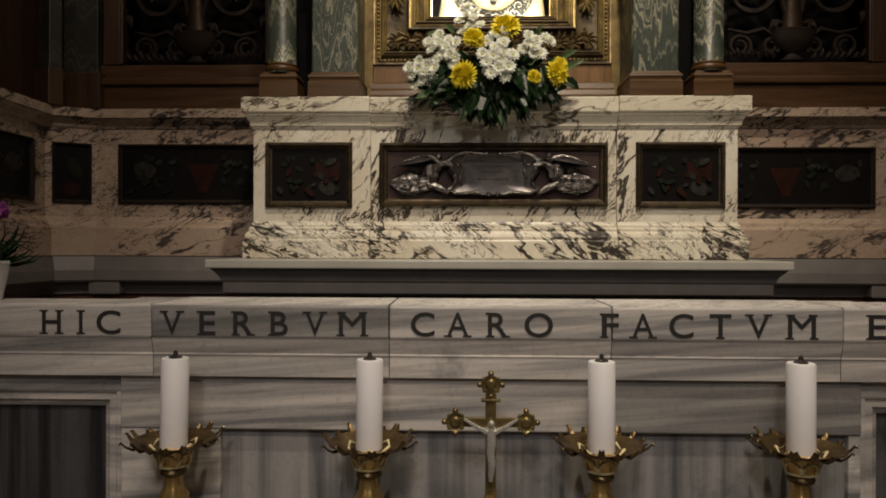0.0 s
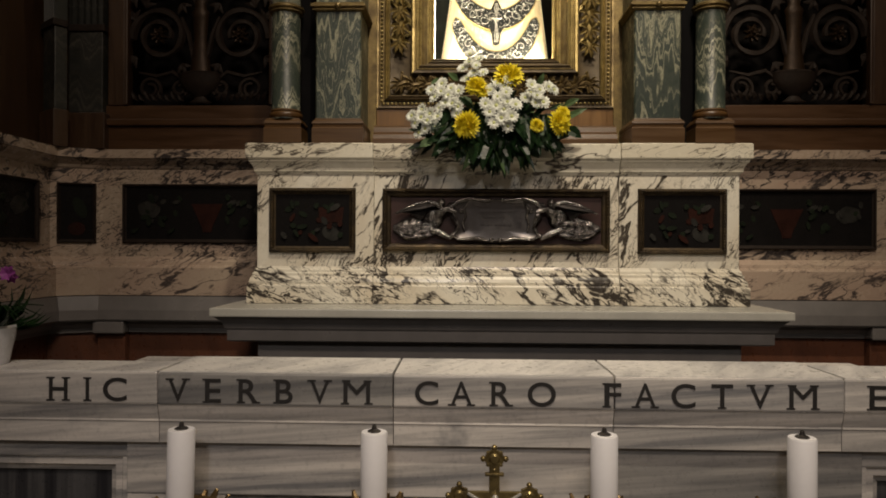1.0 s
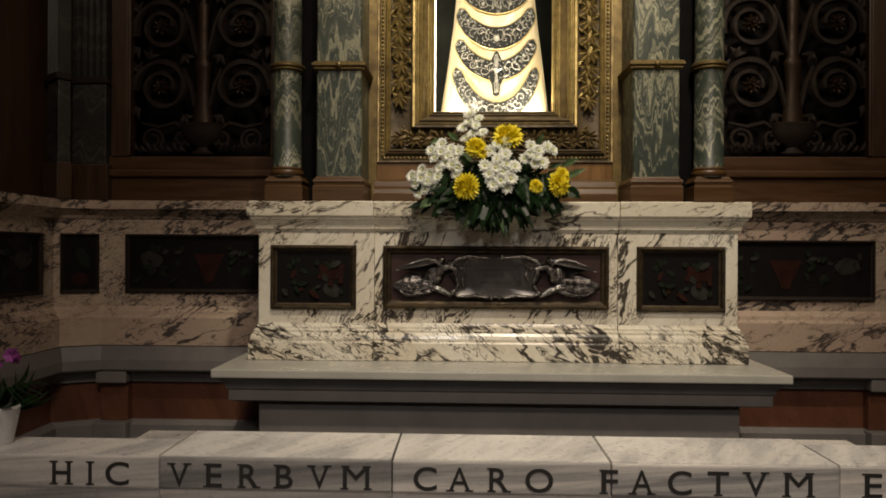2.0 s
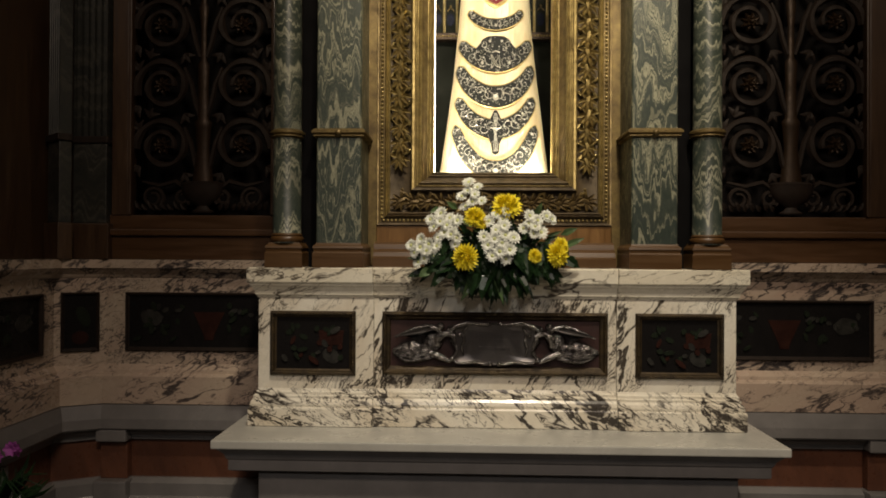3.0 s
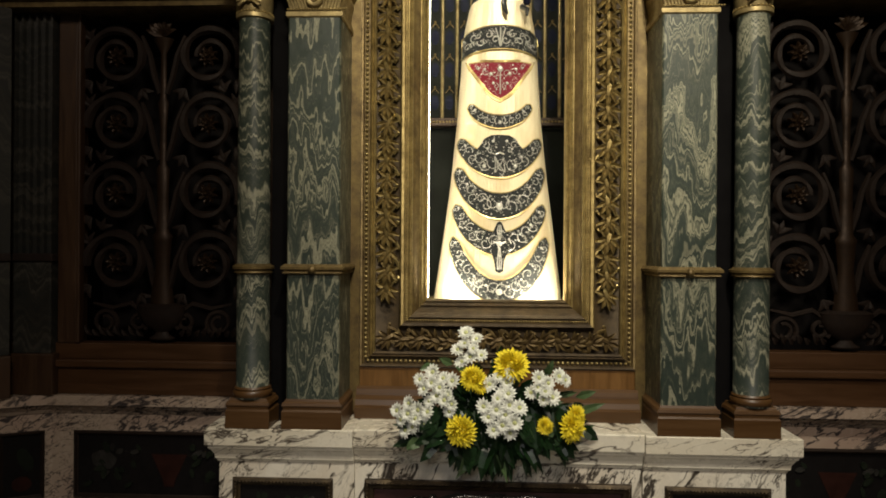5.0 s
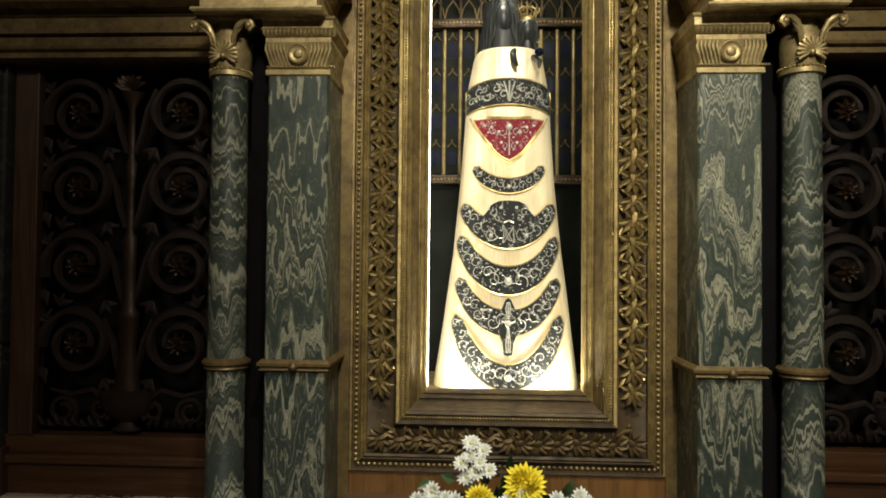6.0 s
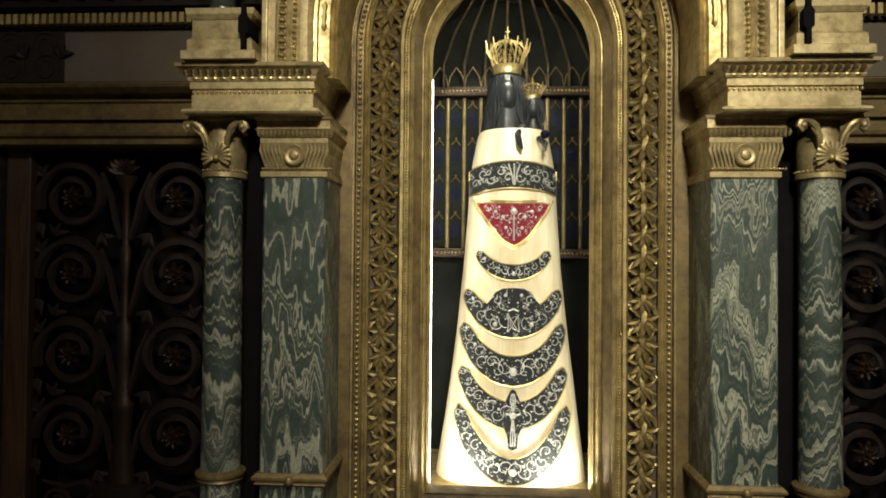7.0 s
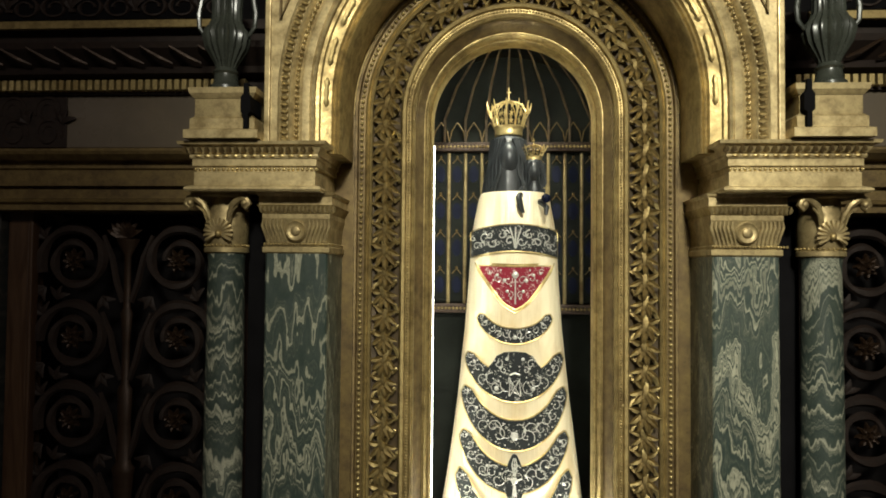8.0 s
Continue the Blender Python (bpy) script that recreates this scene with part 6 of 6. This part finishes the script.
clusters = [(-0.074, 1.822, 2.07, 0.044, 8), (-0.158, 1.726, 2.04, 0.048, 10), (-0.218, 1.648, 2.035, 0.045, 10), (0.006, 1.672, 1.985, 0.055, 12), (0.108, 1.722, 2.03, 0.036, 7), (0.162, 1.746, 2.05, 0.016, 2), (0.010, 1.744, 2.02, 0.036, 5), (-0.125, 1.688, 2.02, 0.022, 3)]
for x, z, y, r, n in clusters:
    for i in range(n):
        a = i * 2.4
        q = r * math.sqrt((i + 0.3) / n)
        part("white_blossom", rnd.choice(DAISIES), None, bouquet, at=facing((x + q * math.cos(a), y - 0.012 * (1 - q / r) + 0.008 * rnd.random(), z + q * math.sin(a))) @ Matrix.Scale(0.85 + 0.3 * rnd.random(), 4))
bm = bmesh.new()
for i in range(460):
    a = rnd.uniform(-0.5, math.pi + 0.5)
    q = rnd.uniform(0.3, 1.0)
    root = FC + Vector((0.22 * q * math.cos(a) * rnd.random(), rnd.uniform(-0.10, 0.03), 0.14 * q * math.sin(a) * rnd.random()))
    d = Vector((math.cos(a) * 1.3, rnd.uniform(-0.8, 0.1), math.sin(a) * 0.8)).normalized()
    leaf_blade(bm, root, root + d * rnd.uniform(0.025, 0.06), rnd.uniform(0.012, 0.026), (rnd.uniform(-0.6, 0.6), -1, rnd.uniform(-0.2, 0.8)), 1 if rnd.random() < 0.26 else 0, 0.4, rnd.uniform(-0.2, 0.3))
for i in range(340):
    x = rnd.gauss(-0.01, 0.115)
    x = max(-0.23, min(0.24, x))
    root = Vector((x * 0.85, rnd.uniform(2.03, 2.10), rnd.uniform(1.585, 1.68)))
    drop = rnd.uniform(0.04, 0.115) * (1.15 - abs(x) / 0.3)
    tip = root + Vector((rnd.uniform(-0.045, 0.045) + x * 0.15, rnd.uniform(-0.02, 0.0), -drop))
    tip.y = min(tip.y, 2.072)
    leaf_blade(bm, root, tip, rnd.uniform(0.018, 0.038), (rnd.uniform(-0.7, 0.7), -1, 0.3), 1 if rnd.random() < 0.03 else 0, 0.4, rnd.uniform(-0.1, 0.3))
for x, z, tx, tz in ((0.2, 1.66, 0.272, 1.69), (0.2, 1.70, 0.25, 1.72), (0.19, 1.6, 0.245, 1.635), (-0.2, 1.62, -0.275, 1.625), (0.12, 1.75, 0.14, 1.80), (-0.12, 1.78, -0.155, 1.80), (-0.17, 1.78, -0.205, 1.765)):
    leaf_blade(bm, (x, 2.07, z), (tx, 2.05, tz), 0.022, (0, -1, 0.2), 1, 0.3, 0.1)
tagged(part("foliage", bm, [LEAF, LEAF_PALE], bouquet, "dark glossy leaves"), kind="stuff")

# ---- the free-standing altar in front ----
altar = thing("marble_altar", (0, 1.372, 0), "free-standing altar of streaked white and grey marble", "altar")
JOINTS = [-1.2, -0.735, -0.245, 0.206, 0.666, 1.16]
for i, (a, b) in enumerate(zip(JOINTS, JOINTS[1:])):
    wing = i in (0, 4)
    y1 = 0.13 if i == 0 else (0.16 if i == 4 else 0.204)
    g = 0.0009
    part("mensa_block", boxed(a + g, b - g, 0.002 if wing else 0.0, y1, 0.938, 1.005, 0.0045), MARBLE_GREY if i == 1 else MARBLE, altar)
    part("mensa_top", boxed(a + g + 0.002, b - g - 0.002, 0.006, y1 - 0.004, 1.0048, 1.0068, 0.0), MARBLE_TOP, altar)
    part("moulding_block", swept([(a + g, 0.012), (b - g, 0.012)], [(-0.11, 0.857), (0.0, 0.857), (0.0, 0.899), (0.002, 0.902), (0.001, 0.906), (0.005, 0.92), (0.008, 0.934), (0.01, 0.938), (-0.11, 0.938)]), MARBLE, altar)
part("mensa_return", boxed(-0.85, -0.7365, 0.131, 0.204, 0.938, 1.0055, 0.003), MARBLE, altar)
part("mensa_return", boxed(0.6675, 0.79, 0.161, 0.204, 0.938, 1.0055, 0.003), MARBLE, altar)
part("frieze", boxed(-0.81, 0.2055, 0.024, 0.12, 0.745, 0.8568, 0.003), MARBLE, altar)
part("frieze", boxed(0.2065, 0.715, 0.024, 0.12, 0.745, 0.8568, 0.003), MARBLE_GREY, altar)
part("panel", boxed(-0.60, 0.69, 0.04, 0.12, 0.0, 0.7448), MARBLE_DARK, altar, "grey marble panel with dark vertical bands")
part("upright", boxed(-0.81, -0.6005, 0.026, 0.12, 0.0, 0.7448, 0.003), MARBLE, altar)
part("upright", boxed(0.6905, 0.715, 0.026, 0.12, 0.0, 0.7448, 0.003), MARBLE, altar)
for s, x0 in ((-1, -0.8105), (1, 0.7155)):
    a, b = sorted((x0, x0 + s * 0.42))
    part("wing_top", boxed(a, b, 0.03, 0.12, 0.82, 0.8568, 0.003), MARBLE, altar)
    inner = x0 + s * 0.045
    lo, hi = sorted((inner, x0 + s * 0.41))
    path = [(lo, 0.02), (hi, 0.02), (hi, 0.785), (lo, 0.785)]
    part("wing_frame", swept(path, [(0, 0.10), (0, 0.052), (0.012, 0.046), (0.016, 0.038), (0.03, 0.038), (0.034, 0.032), (0.0445, 0.032), (0.0445, 0.10)], "xz", True), MARBLE, altar)
    part("wing_panel", boxed(lo, hi, 0.06, 0.10, 0.02, 0.785), MARBLE_BLACK, altar, "dark marble panel")
part("altar_core", boxed(-1.15, 1.1, 0.105, 0.125, 0.0, 0.938), GREY_STONE, altar)

# inscription: each letter with its left and right edge, and where its serifs sit (share of width, foot or head)
SERIFS = {"H": ((0.08, 0), (0.92, 0), (0.08, 1), (0.92, 1)), "I": ((0.5, 0), (0.5, 1)), "V": ((0.08, 1), (0.92, 1)), "E": ((0.1, 0), (0.1, 1)), "R": ((0.12, 0), (0.9, 0), (0.1, 1)), "B": ((0.1, 0), (0.1, 1)),
          "M": ((0.06, 0), (0.94, 0), (0.1, 1), (0.9, 1)), "A": ((0.06, 0), (0.94, 0)), "F": ((0.14, 0), (0.14, 1)), "T": ((0.5, 0),), "C": (), "O": (), "S": ()}
words = {
    "HIC": ((-0.963, -0.924), (-0.8855, -0.8785), (-0.849, -0.799)),
    "VERBVM": ((-0.711, -0.671), (-0.634, -0.601), (-0.564, -0.524), (-0.487, -0.452), (-0.416, -0.376), (-0.347, -0.292)),
    "CARO": ((-0.200, -0.152), (-0.127, -0.083), (-0.044, -0.004), (0.030, 0.087)),
    "FACTVM": ((0.185, 0.219), (0.246, 0.289), (0.320, 0.368), (0.400, 0.443), (0.475, 0.519), (0.555, 0.610)),
    "EST": ((0.715, 0.750), (0.790, 0.825), (0.855, 0.898)),
}


def letter_mesh(ch, width, height):
    data = bpy.data.curves.new("letter", "FONT")
    data.body, data.size, data.extrude, data.offset = ch, 0.07, 0.001, 0.0 if ch in "MVA" else 0.0006
    tmp = new("letter_source", data)
    bpy.context.view_layer.update()
    me = bpy.data.meshes.new_from_object(tmp.evaluated_get(bpy.context.evaluated_depsgraph_get()))
    bpy.data.objects.remove(tmp)
    xs, ys = [v.co.x for v in me.vertices], [v.co.y for v in me.vertices]
    bm = bmesh.new()
    bm.from_mesh(me)
    bpy.data.meshes.remove(me)
    bmesh.ops.transform(bm, verts=bm.verts, matrix=pose(0, 0, 0, 90) @ Matrix.Diagonal((width / (max(xs) - min(xs)), height / (max(ys) - min(ys)), 1, 1)) @ Matrix.Translation((-min(xs), -min(ys), 0)))
    for share, head in SERIFS[ch]:
        x, z = share * width, height - 0.0028 if head else 0.0
        box(bm, x - 0.0085, x + 0.0085, -0.0012, 0.0008, z, z + 0.0028)
    return mesh_of("letter", bm, LEAD)


for word, places in words.items():
    for ch, (x0, x1) in zip(word, places):
        me = letter_mesh(ch, x1 - x0, 0.049)
        part("letter", me, None, altar, "black inlaid capital letter " + ch, at=(x0, -0.0005 if word != "EST" and word != "HIC" else 0.0015, 0.944))

# ---- candlesticks and the standing cross ----


def crown_leaf(bm, a, r0, r1, z0, z1, w):
    c, s = math.cos(a), math.sin(a)
    t = Vector((-s, c, 0))
    rows = []
    for f, k, lift in ((0, 0.7, 0), (0.35, 1.0, -0.006), (0.7, 0.8, -0.002), (0.9, 0.45, 0.004), (1.0, 0.1, 0.0)):
        p = Vector(((r0 + (r1 - r0) * f) * c, (r0 + (r1 - r0) * f) * s, z0 + (z1 - z0) * f + lift))
        rows.append([bm.verts.new(p + t * (w / 2 * k * e) + Vector((0, 0, 0.004 * abs(e)))) for e in (-1, 0, 1)])
    for a2, b2 in zip(rows, rows[1:]):
        for i in (0, 1):
            bm.faces.new((a2[i], a2[i + 1], b2[i + 1], b2[i]))


def candlestick():
    ob = thing("candlestick", (0, 0, 0), "tall brass candlestick with a leaf-edged bowl", "candlestick", "altar candlesticks")
    part("foot", lathe(bmesh.new(), [(0.11, 0), (0.11, 0.012), (0.095, 0.02), (0.06, 0.045), (0.03, 0.07), (0.022, 0.09)], 24), BRASS, ob, "", True)
    part("stem", lathe(bmesh.new(), [(0.022, 0.088), (0.014, 0.12), (0.013, 0.3), (0.024, 0.33), (0.013, 0.36), (0.014, 0.56), (0.027, 0.625), (0.03, 0.645), (0.02, 0.66), (0.017, 0.686)], 24, flute=8, depth=0.14), BRASS, ob, "", True)
    part("knop", lathe(bmesh.new(), [(0.017, 0.684), (0.024, 0.687), (0.0255, 0.692), (0.022, 0.698), (0.021, 0.702)], 18), BRASS_DARK, ob, "", True)
    cup = part("cup", lathe(bmesh.new(), [(0.021, 0.70), (0.026, 0.704), (0.036, 0.734), (0.037, 0.738), (0.03, 0.737)], 24), BRASS, ob, "", True)
    n = 6

    def bright(name, pts, r):
        part(name, tube(bmesh.new(), pts, r, 6), BRASS_BRIGHT, cup, "bright brass " + name.replace("_", " "), True)
    bright("rim_ring", [(0.0385 * math.cos(q * math.pi / 12), 0.0385 * math.sin(q * math.pi / 12), 0.7365) for q in range(25)], 0.003)
    bright("foot_ring", [(0.027 * math.cos(q * math.pi / 12), 0.027 * math.sin(q * math.pi / 12), 0.7035) for q in range(25)], 0.0024)
    for i in range(n):
        a = 2 * math.pi * i / n - math.pi / 2 + 0.12
        h = math.pi / n
        bright("post", [((0.0275 + 0.010 * f) * math.cos(a + h), (0.0275 + 0.010 * f) * math.sin(a + h), 0.7035 + 0.033 * f) for f in (0, 0.5, 1)], 0.0027)
        bright("small_arch", [((0.0282 + 0.010 * f) * math.cos(a + h * k), (0.0282 + 0.010 * f) * math.sin(a + h * k), 0.7035 + 0.033 * f) for k, f in ((-0.95, 0.02), (-0.8, 0.4), (-0.45, 0.66), (0, 0.76), (0.45, 0.66), (0.8, 0.4), (0.95, 0.02))], 0.0026)
        bright("rim_crest", [(r * math.cos(a + k), r * math.sin(a + k), z) for k, r, z in ((-0.42, 0.0395, 0.739), (0, 0.043, 0.747), (0.42, 0.0395, 0.739))], [0.0015, 0.003, 0.0015])
    bowl = part("bowl", lathe(bmesh.new(), [(0.03, 0.7365), (0.045, 0.738), (0.062, 0.742), (0.078, 0.752), (0.0765, 0.754), (0.06, 0.745), (0.045, 0.74), (0.02, 0.739)], 32), BRASS_DARK, ob, "", True)
    for i in range(16):
        bm = bmesh.new()
        crown_leaf(bm, 2 * math.pi * (i + 0.5) / 16, 0.060, 0.089 + 0.008 * (i % 2), 0.741, 0.753 + 0.005 * (i % 3), 0.024 - 0.008 * (i % 2))
        part("rim_leaf", bm, BRASS_DARK, bowl, "dark tarnished brass leaf")
    return ob


def candle():
    ob = thing("candle", (0, 0, 0), "thick white candle with a small brass burner", "candle", "altar candles")
    part("wax", lathe(bmesh.new(), [(0.0255, 0), (0.0258, 0.002), (0.0258, 0.168), (0.0243, 0.1705), (0.02, 0.1705)], 28), WAX, ob, "", True)
    part("burner", lathe(bmesh.new(), [(0.013, 0.1703), (0.013, 0.1725), (0.008, 0.175), (0.005, 0.176), (0.004, 0.183), (0.0015, 0.185)], 14), SILVER_DULL, ob, "small brass burner", True)
    return ob


stick = candlestick()
can = candle()
for i, x in enumerate((-0.653, -0.274, 0.169, 0.543)):
    m = pose(x, 1.293, 0)
    c = pose(x, 1.293, 0.739, 0.4 * (i - 1.5), 0.6 * (1.2 - i * 0.7))
    if i:
        copy_thing(stick, m), copy_thing(can, c)
    else:
        stick.matrix_basis, can.matrix_basis = m, c

cross = thing("standing_cross", (-0.042, 1.268, 0), "brass standing altar cross with trefoil ends", "cross")
part("foot", lathe(bmesh.new(), [(0.09, 0), (0.09, 0.012), (0.05, 0.04), (0.02, 0.06)], 24), BRASS_OLIVE, cross, "", True)
part("stem", lathe(bmesh.new(), [(0.02, 0.058), (0.011, 0.1), (0.011, 0.4), (0.02, 0.42), (0.011, 0.44), (0.009, 0.64), (0.012, 0.66)], 14), BRASS_OLIVE, cross, "", True)
part("upright", boxed(-0.010, 0.010, -0.004, 0.004, 0.655, 0.862, 0.002), BRASS_OLIVE, cross)
part("crossbar", boxed(-0.06, 0.06, -0.0035, 0.0035, 0.789, 0.807, 0.002), BRASS_OLIVE, cross)
for x, z in ((0, 0.868), (-0.066, 0.798), (0.066, 0.798)):
    bm = bmesh.new()
    lathe(bm, [(0.0175, -0.004), (0.0185, 0.0), (0.0175, 0.004), (0.0135, 0.002), (0.011, 0.002), (0.007, 0.007)], 16)
    for k in range(4):
        a = math.pi / 2 * k
        ball(bm, (0.021 * math.cos(a), 0.021 * math.sin(a), 0), 0.006, 8, 5)
        ball(bm, (0.017 * math.cos(a + 0.785), 0.016 * math.sin(a + 0.785), 0), 0.0045, 6, 4)
    bmesh.ops.transform(bm, verts=bm.verts, matrix=Matrix.Translation((x, 0, z)) @ pose(0, 0, 0, 90))
    part("trefoil_end", bm, BRASS_OLIVE, cross, "", True)
part("collar", boxed(-0.018, 0.018, -0.006, 0.006, 0.836, 0.842, 0.002), BRASS_OLIVE, cross)
bm = bmesh.new()
for s in (-1, 1):
    tube(bm, [(s * 0.007, -0.010, 0.781), (s * 0.028, -0.010, 0.792), (s * 0.05, -0.007, 0.805)], [0.005, 0.0038, 0.0028], 6)
tube(bm, [(0, -0.009, 0.79), (0.001, -0.012, 0.765), (-0.001, -0.011, 0.745), (0.002, -0.014, 0.725), (0.0, -0.010, 0.70), (0, -0.009, 0.69)], [0.0085, 0.0095, 0.008, 0.0075, 0.0055, 0.004], 8)
ball(bm, (0.001, -0.012, 0.798), 0.0062, 8, 6)
single("crucifix_figure", bm, FIGURE_SILVER, "small plain silver figure on the brass cross", "figure", True, at=(-0.042, 1.268, 0))

# ---- potted plant on the altar's wing ----
plant = thing("potted_plant", (-1.135, 1.44, 1.0068), "white ceramic pot with green leaves and purple flowers", "plant")
part("pot", lathe(bmesh.new(), [(0.034, 0), (0.036, 0.003), (0.05, 0.075), (0.053, 0.08), (0.05, 0.086), (0.046, 0.08), (0.04, 0.07)], 28, flute=14, depth=0.03), POT_WHITE, plant, "", True)
bm = bmesh.new()
rnd = random.Random(6)
for i in range(60):
    a, e = rnd.uniform(0, 6.28), rnd.uniform(0.1, 1.1)
    d = Vector((math.cos(a) * math.cos(e), math.sin(a) * math.cos(e), math.sin(e)))
    leaf_blade(bm, Vector((0, 0, 0.07)) + d * 0.02, Vector((0, 0, 0.08)) + d * rnd.uniform(0.06, 0.12), 0.02, (0, -0.4, 1), 0, 0.3, -0.25)
for i in range(8):
    a = rnd.uniform(0, 6.28)
    tube(bm, [(0, 0, 0.07), (0.05 * math.cos(a), 0.05 * math.sin(a), 0.13), (0.10 * math.cos(a), 0.10 * math.sin(a), 0.10 + 0.03 * rnd.random())], [0.003, 0.0025, 0.001], 5)
tagged(part("foliage", bm, LEAF, plant), kind="stuff")
for i in range(7):
    a = rnd.uniform(0, 6.28)
    bm = bmesh.new()
    for k in range(6):
        t = k * 1.047
        leaf_blade(bm, (0, 0, 0), (0.017 * math.cos(t), -0.006, 0.017 * math.sin(t)), 0.014, (0, -1, 0), 0, 0.3, 0.1)
    part("purple_blossom", bm, PURPLE, plant, at=(0.035 * math.cos(a) + 0.01, 0.03 * math.sin(a), 0.17 + 0.04 * rnd.random()))
